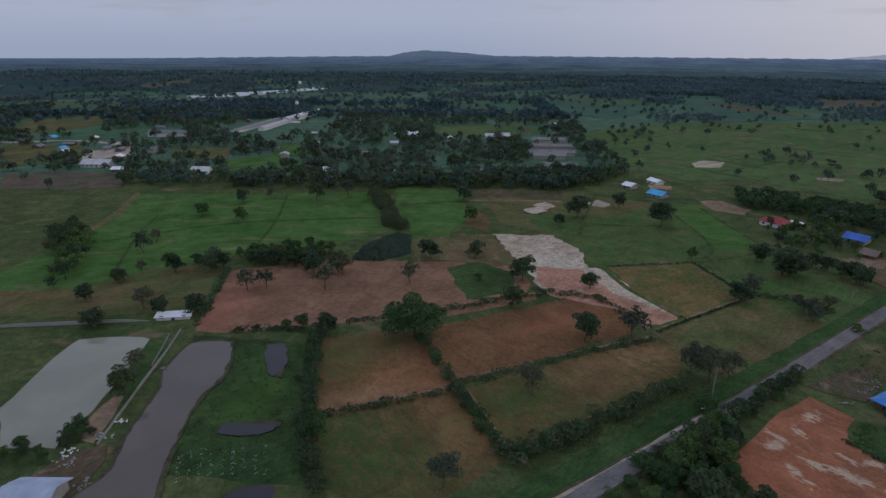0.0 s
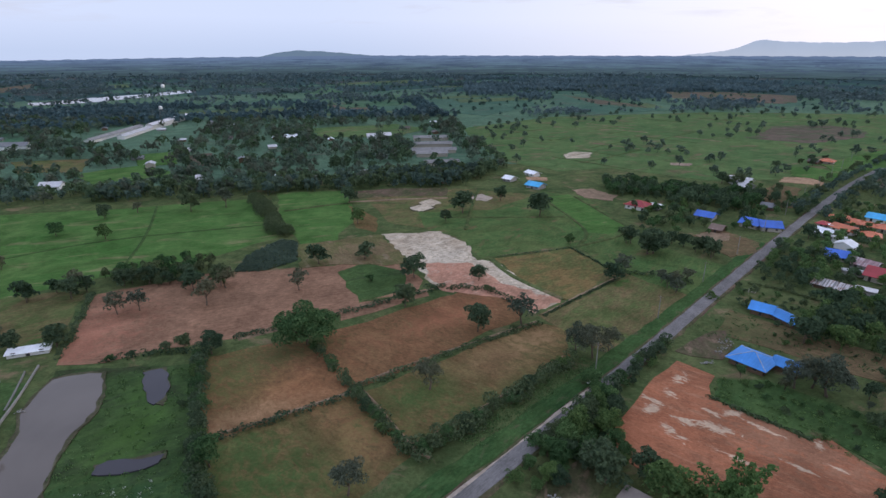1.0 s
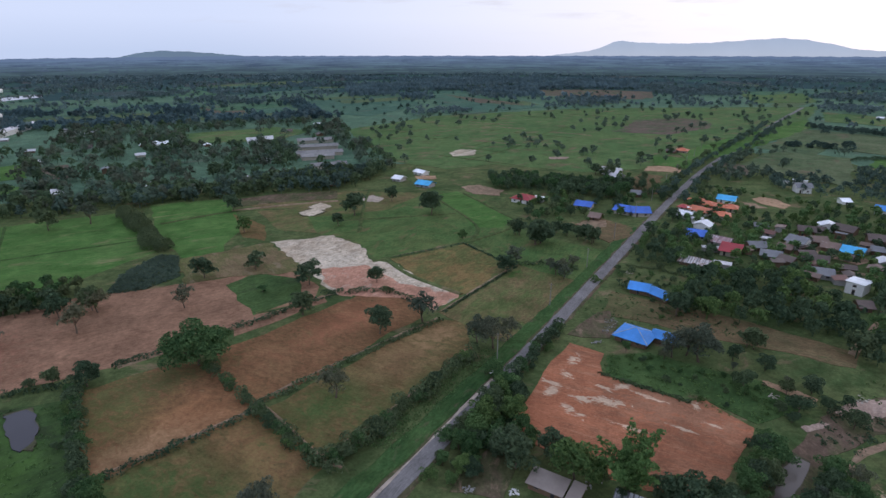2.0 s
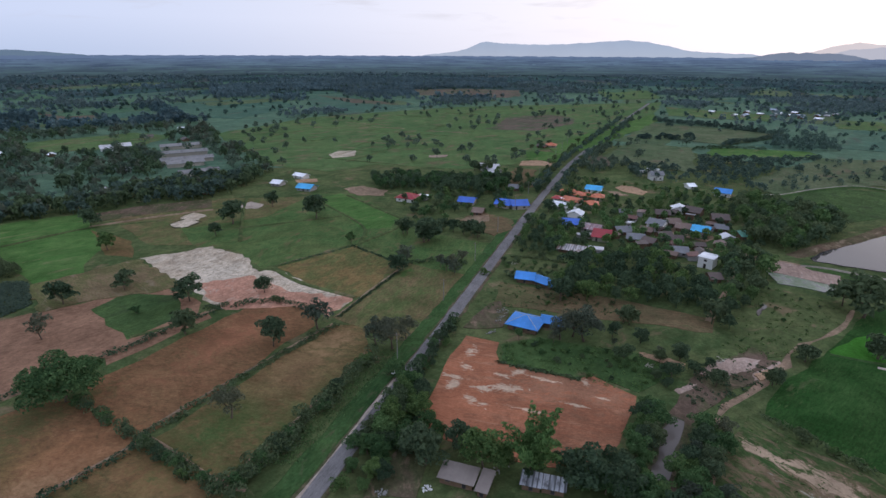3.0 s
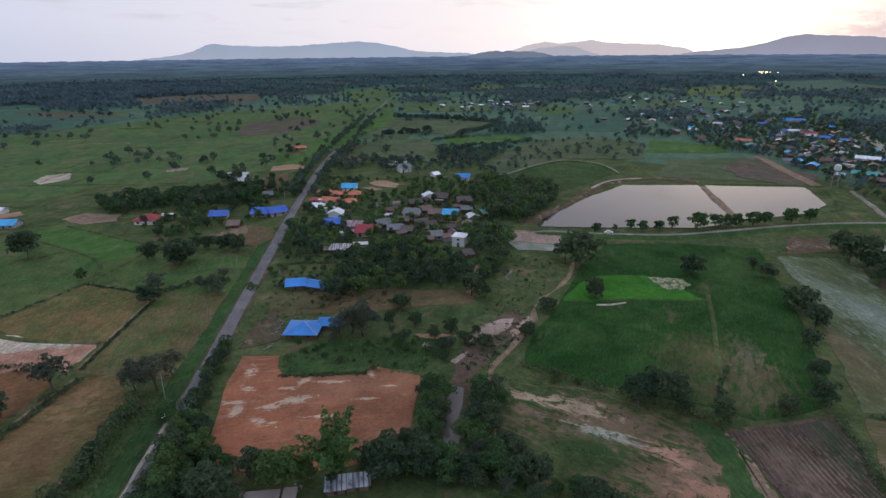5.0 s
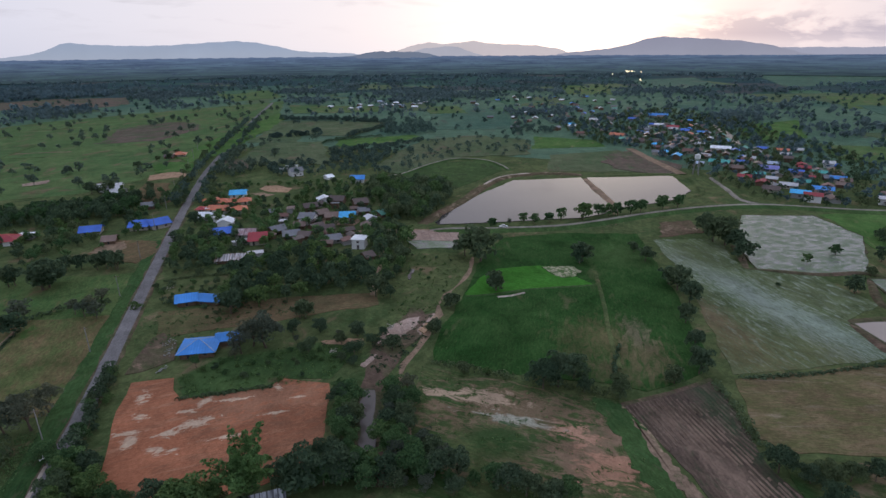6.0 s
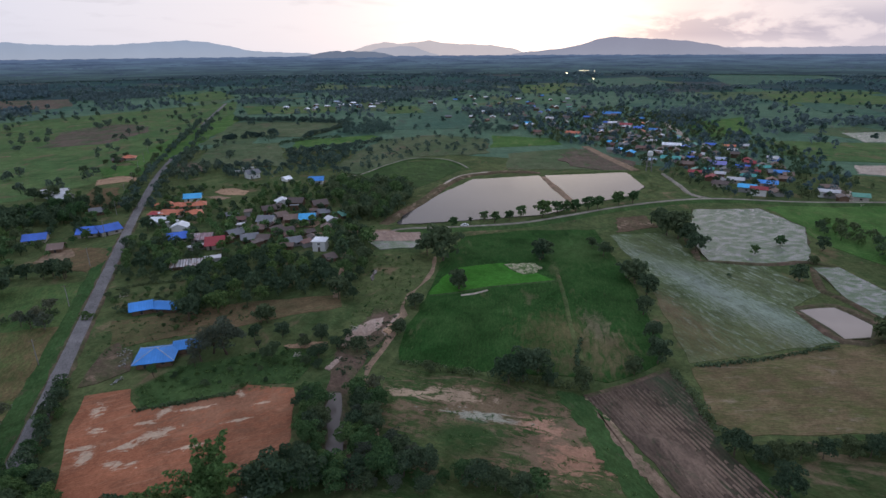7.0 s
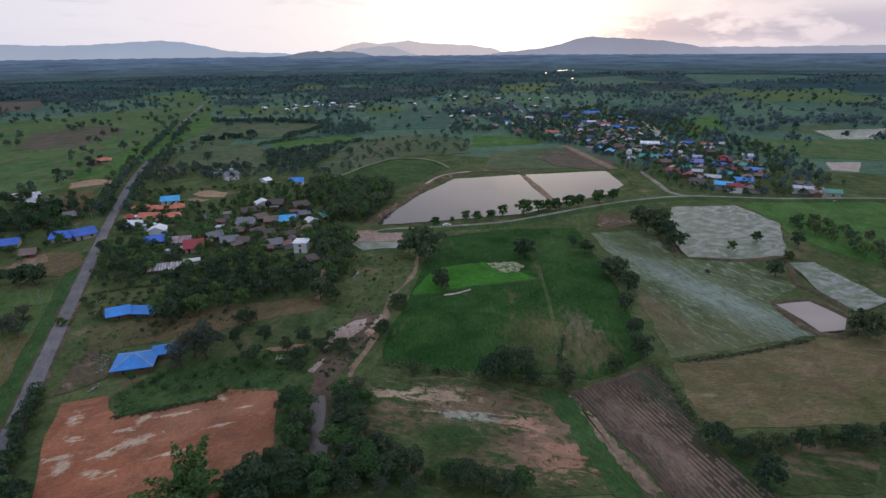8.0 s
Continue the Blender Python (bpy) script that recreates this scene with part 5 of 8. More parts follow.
# the patchwork of far fields between the woods
patch = random.Random(77)
for i in range(120):
    az, d = patch.uniform(-38, 118), 640 + 1150 * patch.random() ** 1.2
    c = direction(az, 0) * d
    if -330 < c.x < 160 and c.y < 780 or 120 < c.x < 900 and 0.5 * c.x + 130 < c.y < 760 or 340 < c.x < 930 and -200 < c.y < 90:
        continue
    w, l, turn = patch.uniform(40, 90), patch.uniform(60, 190) * (0.7 + d / 2500), radians(patch.choice((34, 20, -10, 8, 100)) + patch.uniform(-6, 6))
    u, v = Vector((math.cos(turn), math.sin(turn), 0)), Vector((-math.sin(turn), math.cos(turn), 0))
    corners = [c + u * l * a * patch.uniform(0.42, 0.55) + v * w * b * patch.uniform(0.4, 0.6) for a, b in ((-1, -1), (1, -1), (1, 1), (-1, 1))]
    mat, words = patch.choice((("far_paddy", "far green rice paddy among trees"), ("far_paddy", "far green rice paddy among trees"), ("far_hazy", "far dull green field among trees"), ("far_hazy", "far dull green field among trees"),
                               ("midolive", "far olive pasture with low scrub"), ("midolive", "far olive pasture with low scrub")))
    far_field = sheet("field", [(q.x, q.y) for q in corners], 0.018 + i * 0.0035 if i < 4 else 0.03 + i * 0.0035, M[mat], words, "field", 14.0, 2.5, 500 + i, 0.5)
    if i % 2:
        OPEN_GROUND.pop()

# ---------- roads, paths and dikes ----------
strip("road", [(-5, 67.4), (15, 80.8), (22.2, 85.6), (38.6, 96.3), (56.2, 108.2), (71.8, 118.6), (83.5, 126.6), (97.0, 136.0), (199.8, 207.9), (261.6, 250.4), (350.9, 308.7), (484, 385), (661, 488), (900, 620)], 4.3, 0.35, M["asphalt"], "grey asphalt country road with worn edges", "road", 0.06, 0.14, 0.3)
strip("road_edge", [(15.6, 83.3), (21.0, 86.9), (37.4, 98.0), (55.0, 109.9), (64, 115.8)], 0.7, 0.40, M["pale_dirt"], "pale broken concrete edge of the road", "road", 0.0, 0.25, 0.1, 12)
strip("shoulder", [(-5, 67.4), (15, 80.8), (22.2, 85.6), (38.6, 96.3), (56.2, 108.2), (71.8, 118.6), (83.5, 126.6), (97.0, 136.0), (199.8, 207.9), (261.6, 250.4)], 5.6, 0.29, M["mud"], "worn gravel shoulder of the country road", "road", 0.0, 0.45, 0.6, 8)
strip("verge", [(-7, 73), (12.0, 86.0), (34.6, 100.6), (52.6, 112.6), (68.4, 123.0), (93, 139.5), (150, 179), (197, 211.8)], 5.0, 0.22, M["verge"], "strip of fresh green grass along the road", "verge", 0.0, 0.5, 0.6, 9)
DAM = [(249, 92), (253.2, 77), (259.4, 59), (271.5, 31.1), (290, 8), (309.5, -14), (330, -42), (345, -75.2), (347, -123.8), (356.4, -176.8), (362, -260)]
strip("dam", DAM, 5.0, 1.1, M["weeds"], "long grassy earth dam beside the reservoir", "dam", 0.02, 0.3, 3.0, 2)
strip("dam_road", DAM, 2.4, 1.22, M["gravel"], "narrow pale gravel road along the dam", "road", 0.03, 0.25, 0.3, 3)
strip("dirt_path", [(217.0, 61.2), (200.0, 58.2), (186.2, 58.7), (176.2, 60.4), (166.1, 60.1), (159.6, 57.6), (151.8, 58.6), (145.0, 56.9), (135.8, 56.7), (125.9, 57.4), (115.2, 54.1), (104.1, 48.0), (94.4, 43.8)], 1.2, 0.22, M["dirt"], "winding bare dirt path beside the creek", "path", 0.02, 0.6, 0.5, 3)
strip("dike", [(393, 28), (355, 16), (314, 2.5)], 3.0, 0.9, M["dirt"], "narrow earth dike across the reservoir", "dike", 0.1, 0.5, 2.0, 4)


# ---------- plants ----------
def leaf_cloud(rng, blobs, count, size, flat=0.85, loose=0.55, under=-0.35, wide=0.6):
    """Small folded leaf clumps spread over the outsides of rounded masses."""
    b = np.array(blobs)  # x, y, z, radius
    w = b[:, 3] ** 2
    pick = rng.choice(len(b), count, p=w / w.sum())
    d = rng.normal(size=(count, 3))
    d[:, 2] = np.where(d[:, 2] < under, -d[:, 2], d[:, 2])
    d /= np.linalg.norm(d, axis=1)[:, None]
    r = b[pick, 3] * rng.uniform(0.6, 1.08, count) ** 0.6
    c = b[pick, :3] + d * r[:, None] * np.array([1, 1, flat])
    n = d + loose * rng.normal(size=(count, 3))
    n /= np.linalg.norm(n, axis=1)[:, None]
    u = np.cross(n, rng.normal(size=(count, 3)))
    u /= np.linalg.norm(u, axis=1)[:, None]
    v = np.cross(n, u)
    s = (size * rng.uniform(0.6, 1.4, count))[:, None]
    bend = n * s * 0.25
    vs = np.stack([c - u * s, c - v * s * wide + bend, c + u * s, c + v * s * wide + bend], 1).reshape(-1, 3)
    fs = [(i, i + 1, i + 2, i + 3) for i in range(0, 4 * count, 4)]
    return vs, fs


def cloud_mesh(name, vs, fs, mat):
    me = bpy.data.meshes.new(name)
    me.from_pydata(vs.tolist(), [], fs)
    me.materials.append(mat)
    return me


def crown_blobs(rng, spread, low, high, lumps):
    """Masses of a crown one metre high in all, that sits between low and high."""
    mid = low + 0.5 * (high - low)
    out = [(0, 0, mid, spread * 0.60), (0, 0, low + 0.74 * (high - low), spread * 0.46)]
    for i in range(lumps):
        a = 2 * math.pi * (i + rng.uniform(-0.35, 0.35)) / lumps * 1.62
        k = rng.uniform(0.38, 0.80) * spread
        z = mid + (high - low) * rng.uniform(-0.36, 0.42) * (1.15 - 0.6 * k / spread)
        out.append((math.cos(a) * k, math.sin(a) * k, z, spread * rng.uniform(0.20, 0.40)))
    return out


def make_tree(seed, spread, low, leaves, size, mat, lumps=8, lean=0.04):
    """A tree one metre high: tapered trunk with limbs, crown of leaf clumps. Scaled where it is planted."""
    rng = np.random.default_rng(seed)
    blobs = crown_blobs(rng, spread, low, 1.0 - 0.22 * spread, lumps)
    top = Vector((rng.uniform(-lean, lean), rng.uniform(-lean, lean), low + 0.25 * (1 - low)))
    bits = [tube([(0, 0, -0.03), (top.x * 0.4, top.y * 0.4, low * 0.6), top], [0.032, 0.024, 0.014], 6)]
    for x, y, z, r in blobs[1:6]:
        start = top * rng.uniform(0.55, 0.95)
        mid = (start + Vector((x, y, z))) / 2 + Vector((0, 0, -0.03))
        bits.append(tube([start, mid, (x * 0.9, y * 0.9, z)], [0.013, 0.009, 0.004], 4))
    tv, tf = joined(*bits)
    trunk = mesh_from("trunk", tv, tf, M["bark"], True)
    crown = cloud_mesh("crown", *leaf_cloud(rng, blobs, leaves, size), M[mat])
    return trunk, crown


def make_bamboo(seed, leaves, size):
    """A clump of arching culms with feathery plumes, one metre high."""
    rng = np.random.default_rng(seed)
    bits, blobs = [], []
    for i in range(17):
        a = 2 * math.pi * i * 0.382 + rng.uniform(-0.2, 0.2)
        out, top = rng.uniform(0.12, 0.58), rng.uniform(0.60, 0.98)
        bend = lambda k: (math.cos(a) * out * k ** 1.6, math.sin(a) * out * k ** 1.6, top * (1.22 * k - 0.22 * k ** 4))
        bits.append(tube([bend(k) for k in (0.0, 0.25, 0.5, 0.75, 1.0)], [0.008, 0.007, 0.006, 0.004, 0.002], 4))
        for k in (0.3, 0.42, 0.54, 0.66, 0.76, 0.86, 0.94, 1.0):
            blobs.append((*bend(k), 0.026 + 0.062 * math.sin(min(1.0, k * 1.02) * 3.0)))
    return mesh_from("trunk", *joined(*bits), M["bark"], True), cloud_mesh("crown", *leaf_cloud(rng, blobs, leaves, size, 1.0, 0.9), M["leaf_bamboo"])


def tree_set(fine):
    """The kinds of trees: with small leaf clumps for the near land, with fewer and larger ones beyond."""
    n, k = (1.0, 1.0) if fine else (0.30, 1.75)
    return {
        "round": [make_tree(10 + i, 0.44, 0.10, int(1800 * n), 0.037 * k, "leaf", 16) for i in range(5)],
        "dark": [make_tree(30 + i, 0.45, 0.08, int(1800 * n), 0.037 * k, "leaf_dark", 16) for i in range(5)],
        "dome": [make_tree(45, 0.60, 0.06, 6500, 0.026, "leaf", 22)],
        "bright": [make_tree(50 + i, 0.36, 0.04, 5200, 0.022, "leaf_bright", 14) for i in range(3)],
        "leafy": [make_tree(54 + i, 0.46, 0.05, int(2600 * n), 0.032 * k, m, 16) for i, m in enumerate(("leaf", "leaf_mid", "leaf", "leaf_bright"))],
        "garden": [make_tree(80 + i, 0.56, 0.0, int(1500 * n), 0.046 * k, m, 10) for i, m in enumerate(("leaf", "leaf_dark", "leaf_mid", "leaf_bright", "leaf_dark"))],
        "bamboo": [make_bamboo(60, 6000, 0.024)],
        "sparse": [make_tree(70 + i, 0.40, 0.16, int(1500 * n), 0.027 * k, "leaf_grey", 18, 0.08) for i in range(4)],
        "shrub": [make_tree(90 + i, 0.60, 0.02, int(1200 * n), 0.045 * k, m, 11) for i, m in enumerate(("leaf", "leaf_mid", "leaf", "leaf_dark"))],
    }


TREES, FAR_TREES = tree_set(True), tree_set(False)
LABELS = {
    "round": "green broad-leaved tree with a rounded crown",
    "dark": "dark green dense broad-leaved tree",
    "dome": "large spreading tree with a broad green dome",
    "bright": "fresh green leafy tree with a tall crown",
    "bamboo": "feathery clump of fresh green bamboo",
    "sparse": "thin grey-green tree with a sparse crown",
    "leafy": "bushy green tree with a dense leafy crown",
    "garden": "small green garden tree among village houses",
    "shrub": "low dense green shrub",
}
grow = random.Random(5)


def plant(kind, x, y, h, z=0.0):
    trunk, crown = grow.choice((TREES if math.hypot(x, y) < 165 else FAR_TREES)[kind])
    name = "shrub" if kind == "shrub" else "tree"
    ob = new(name)
    s = grow.uniform(0.9, 1.15)
    ob.matrix_basis = Matrix.Translation((x, y, z)) @ Matrix.Rotation(grow.uniform(0, 6.28), 4, "Z") @ Matrix.Diagonal((h * s, h * s, h, 1))
    ob.empty_display_size = 0.1
    part("trunk", trunk, ob)
    part("crown", crown, ob)
    tagged(ob, LABELS[kind], name)
    return ob


def inside(x, y, poly):
    c = False
    for (ax, ay), (bx, by) in zip(poly, poly[1:] + poly[:1]):
        if (ay > y) != (by > y) and x < (bx - ax) * (y - ay) / (by - ay) + ax:
            c = not c
    return c


def furrows(poly, angle, gap):
    """Low broken ridges of turned soil, parallel, over a ploughed field."""
    r = random.Random(77)
    d = Vector((math.cos(radians(angle)), math.sin(radians(angle))))
    n = Vector((-d.y, d.x))
    us = [Vector(p).dot(d) for p in poly]
    ns = [Vector(p).dot(n) for p in poly]
    vs, fs = [], []
    k = min(ns)
    while k < max(ns):
        u, last = min(us), None
        shift = r.uniform(-0.12, 0.12)
        while u < max(us):
            q = d * u + n * (k + shift + 0.25 * noise.noise((u * 0.08, k * 0.05, 3.0)))
            bare = noise.noise((q.x * 0.07, q.y * 0.07, 9.0)) < -0.28 or r.random() < 0.07
            if inside(q.x, q.y, poly) and not bare:
                w, h = 0.30 * r.uniform(0.7, 1.25), 0.30 * r.uniform(0.55, 1.3)
                o = len(vs)
                for side, z in ((-w, 0.10), (-0.3 * w, 0.16 + h), (0.4 * w, 0.16 + h * 0.9), (w, 0.10)):
                    vs.append((q.x + n.x * side, q.y + n.y * side, z))
                if last is not None:
                    fs += [(last + i, o + i, o + i + 1, last + i + 1) for i in range(3)]
                last = o
            else:
                last = None
            u += 0.9
        k += gap
    ob = new("furrow_ridges", mesh_from("furrow_ridges", vs, [f[::-1] for f in fs], M["ridge_soil"]))
    tagged(ob, "broken ridges of dry turned soil on the ploughed field", "ridges", kind="stuff")


furrows(PLOUGHED, 29.0, 1.15)


def fill(poly, count, gap, seed):
    """Places inside an outline that keep a gap between them."""
    r = random.Random(seed)
    xs, ys = [p[0] for p in poly], [p[1] for p in poly]
    out, tries = [], 0
    while len(out) < count and tries < count * 40:
        tries += 1
        x, y = r.uniform(min(xs), max(xs)), r.uniform(min(ys), max(ys))
        if inside(x, y, poly) and all((x - a) ** 2 + (y - b) ** 2 > gap * gap for a, b in out):
            out.append((x, y))
    return out


def thicket(poly, count, gap, seed, kinds, low, high):
    r = random.Random(seed * 7 + 1)
    for x, y in fill(poly, count, gap, seed):
        plant(r.choice(kinds), x, y, r.uniform(low, high))


def hedge(points, width, height, seed, label="dense green hedge of shrubs along a field bund", per=20.0, mat="leaf_dark", size=0.33):
    """A hedge row: leaf clumps over uneven bushes along a line."""
    rng = np.random.default_rng(seed)
    line = smooth_line(points, width * 0.4)
    blobs = []
    for p in line:
        if rng.uniform() < 0.06:
            continue
        r = width * rng.uniform(0.30, 0.62)
        blobs.append((p.x + rng.normal() * width * 0.16, p.y + rng.normal() * width * 0.16, height * rng.uniform(0.12, 0.62), r))
    length = sum((b - a).length for a, b in zip(line, line[1:]))
    count = int(length * per * max(1.0, height / 2) * max(1.0, width / 2.5))
    vs, fs = leaf_cloud(rng, blobs, count, size, min(1.0, height / width))
    vs[:, 2] = np.maximum(vs[:, 2], 0.0)
    ob = new("hedge", cloud_mesh("hedge", vs, fs, M[mat]))
    return tagged(ob, label, "hedge", kind="stuff")


def woods(name, spots, low, high, leaves, size, mat, label, seed, spread=0.52):
    """Many far trees as one mass: each a short trunk and a crown of leaf clumps."""
    rng = np.random.default_rng(seed)
    kinds = []
    for i in range(6):
        kinds.append(leaf_cloud(rng, crown_blobs(rng, spread, 0.10, 0.90, 6), leaves, size, 0.95, 0.28, -0.8, 0.85)[0])
    tv, tf = tube([(0, 0, -0.05), (0, 0, 0.55)], [0.03, 0.015], 3)
    tv = np.array([tuple(v) for v in tv])
    if leaves < 25:  # far crowns reach the ground
        tv, tf = tv[:0], []
    vs, fs, off = [], [], 0
    for x, y, z in spots:
        h = rng.uniform(low, high)
        a = rng.uniform(0, 6.28)
        k = kinds[rng.integers(6)] * np.array([rng.uniform(0.8, 1.15), rng.uniform(0.8, 1.15), 1.0])
        k = np.concatenate([k, tv]) * h
        c, s = math.cos(a), math.sin(a)
        vs.append(np.stack([k[:, 0] * c - k[:, 1] * s + x, k[:, 0] * s + k[:, 1] * c + y, k[:, 2] + z], 1))
        n = len(k) - len(tv)
        fs += [(off + i, off + i + 1, off + i + 2, off + i + 3) for i in range(0, n, 4)]
        fs += [tuple(off + n + i for i in f) for f in tf]
        off += len(k)
    ob = new(name, cloud_mesh(name, np.concatenate(vs), fs, M[mat]))
    return tagged(ob, label, "woodland", kind="stuff")


# ---------- hedges and single trees ----------
for i, (pts, w, h) in enumerate([
    ([(-40, 156), (-38.7, 151.4), (-34.6, 127.8), (-30.7, 105.7), (-25, 88)], 4.0, 3.4),
    ([(-28.5, 114.6), (-13.2, 119.7), (3.2, 125.8)], 2.6, 1.6),
    ([(-6.3, 153.6), (-0.4, 138.4), (3.9, 126.8)], 3.4, 2.4),
    ([(3.9, 126.8), (8.9, 113.2), (13.5, 100.7), (16.3, 97.7)], 4.0, 3.2),
    ([(4.3, 128.9), (25.5, 138.6), (44.0, 146.2), (65.5, 154.6)], 2.6, 1.4),
    ([(-30.7, 164.0), (0.0, 173.6), (16.1, 180.2), (37.8, 188.0)], 2.8, 1.6),
    ([(-66.5, 156.8), (-50.5, 158.9), (-39.6, 155.9)], 2.4, 1.6),
    ([(16.8, 101.3), (26.8, 106.2), (39.7, 113.7), (52.9, 122.3), (65.8, 130.9)], 5.0, 3.6),
    ([(-42.8, 336.0), (-33.0, 303.5), (-24.8, 276.1), (-19.9, 266.2)], 9.0, 6.5),
    ([(-78.9, 161.9), (-82.1, 184.4), (-86, 207.2)], 2.6, 2.0),
    ([(34.0, 191.4), (42.0, 188.1), (56.0, 184.6), (62.5, 170)], 3.4, 1.8),
    ([(111.2, 188.8), (119.1, 186.6), (131.6, 180.3), (133.4, 173.4)], 2.2, 2.2),
    ([(146.1, -32.9), (154.1, -51.9), (166.8, -75.0)], 1.6, 1.0),
    ([(141.5, -25.5), (129.9, -29.6), (116.4, -32.4)], 3.0, 1.4),
    ([(129.1, 49.5), (127.8, 31.2), (128, 15.6), (127, -1.0)], 2.6, 1.8),
    ([(93.0, 106.7), (98.0, 97.7), (105.7, 86.7)], 1.4, 0.9),
    ([(62, 108), (68, 113.5), (77, 119.5), (88, 127), (97, 133)], 4.2, 3.6),
    ([(68.6, 159.4), (88.6, 172.2), (109.5, 184.7)], 1.3, 0.7),
    ([(154.7, -0.8), (140.9, -0.1), (129.6, -2.5)], 1.2, 0.8),
    ([(70.5, 217.6), (88, 219.5), (106.2, 222.5)], 1.2, 0.7),
    ([(106, 222), (112, 190), (112, 186)], 1.4, 0.8),
    ([(155.7, 169.7), (163.7, 161.6), (169.0, 150.3)], 1.4, 1.2),
    ([(140.7, 156.4), (140.8, 147.7), (152.0, 133.7), (158.5, 123.9)], 2.2, 1.8),
    ([(664, 449), (668, 370), (660, 285)], 7.0, 6.0),
    ([(541, 284), (600, 281), (646, 279)], 6.0, 5.0),
    ([(513, 361), (528, 338), (545, 326)], 9.0, 7.0),
    ([(470, 222), (500, 212), (530, 196)], 5.0, 4.5),
    ([(488, 286), (520, 276), (545, 245)], 4.0, 3.5),
]):
    if h < 4.0 or i < 9:
        hedge(pts, w, h, 100 + i)
    else:
        hedge(pts, w, h, 100 + i, "dark row of trees along a far field edge", 4.0, "leaf_cool", 0.75)
    if i in (1, 3, 4, 5, 7, 17, 19):
        a, b = Vector(pts[0]), Vector(pts[-1])
        n = Vector((-(b - a).y, (b - a).x)).normalized() * (w * 0.5 + 0.5)
        strip("bund", [(x + n.x, y + n.y) for x, y in pts], 0.5, 0.28, M["dirt"], "thin worn bund beside a hedge", "bund", 0.05, 0.2, 0.3, 40 + i)
for x, y, h in [(-122.4, 194.8, 5.5), (-106.4, 206.2, 9.5), (-92.3, 206.5, 9.0), (-89.1, 211.9, 7.5), (-110.5, 159.5, 7.5), (-125.5, 179.5, 7.0), (-82.8, 170.4, 7.5), (-94.6, 169.9, 6.5), (-77.3, 214.9, 7.5), (-68.9, 216.0, 8.0), (-51.0, 205.9, 9.0)]:
    plant("dark", x, y, h)
for x, y, h in [(-101.9, 173.3, 9.0), (-119.2, 205.7, 6.0), (-39.6, 205.8, 9.5)]:
    plant("sparse", x, y, h)
shrubs = random.Random(31)
for pts, gap, low, high in [([(16.8, 100.3), (26.8, 105.6), (39.7, 113.4), (52.9, 122.3), (65.8, 130.9)], 2.7, 2.4, 4.2), ([(-39.5, 154), (-34.6, 127.8), (-30.7, 105.7), (-26, 92)], 3.3, 2.6, 4.0),
                            ([(4.4, 125.5), (8.9, 113.2), (13.5, 101.5)], 3.2, 2.2, 3.8), ([(-6, 152), (-0.4, 138.4), (3.6, 128)], 3.4, 1.8, 3.0)]:
    for q in smooth_line(pts, gap):
        if shrubs.random() < 0.9:
            plant("shrub", q.x + shrubs.gauss(0, 0.7), q.y + shrubs.gauss(0, 0.5), shrubs.uniform(low, high))
for x, y, h in [(-8.9, 155.7, 13.8)]:
    plant("dome", x, y, h)
for x, y, h in [(-36.2, 155.6, 8.0), (-44.7, 160.0, 5.5), (-5.5, 223.9, 10.1), (13.8, 225.7, 8.7), (31.2, 201.8, 10.9), (24.0, 176.4, 9.4), (43.9, 153.1, 10.9), (55.3, 193.9, 7.0), (135.9, 222.4, 9.0), (138.6, 208.1, 13.5), (59.2, 273.2, 7.9), (71.6, 288.1, 14.5), (100.3, 309.8, 10.1), (110.9, 274.0, 14.7), (12.1, 323.4, 10.9), (-82.4, 169.0, 7.9), (-94.8, 169.4, 6.3), (-122.9, 196.6, 6.6), (-112.5, 160.8, 6.1), (-99.6, 213.2, 6.1), (-69.3, 219.6, 8.8), (-75.2, 217.0, 6.3), (-106.8, 208.2, 5.1), (-41.6, 208.1, 9.9), (-53.8, 215.1, 8.2), (-61.1, 213.4, 6.2), (-116.4, 314.9, 9.1), (-74.8, 321.3, 12.6), (-80.5, 122.1, 9.2), (61.4, 83.4, 8.3)]:
    plant("dark", x, y, h)
for x, y, h in [(75.3, 59.1, 11.1), (79.8, 53.1, 9.4), (52.4, 83.8, 10.3), (105.5, 182.0, 8.9), (144.0, 99.7, 7.2), (139.6, 126.1, 9.8), (134.4, 224.0, 9.4), (135.7, 208.0, 13.4), (132.4, 63.5, 6.2), (146.9, 54.5, 5.6), (169.0, 55.3, 4.9), (213.4, 56.9, 17.4), (217.9, 64.8, 11.9), (184.9, 43.5, 8.6), (222.5, 16.5, 9.4), (86.8, 19.1, 7.8), (86.6, 15.3, 6.8), (85.8, 10.3, 6.4), (86.3, 34.6, 7.2), (88.9, 30.4, 6.4), (184.9, 43.9, 8.6), (224.5, 15.8, 10.2), (166.0, 55.4, 6.0), (145.5, 55.1, 5.5), (233.1, -9.9, 7.8), (243.6, -5.2, 5.4), (268.9, -40.0, 14.1), (265.4, -44.7, 15.0), (245.9, -48.9, 10.3)]:
    plant("dark", x, y, h)
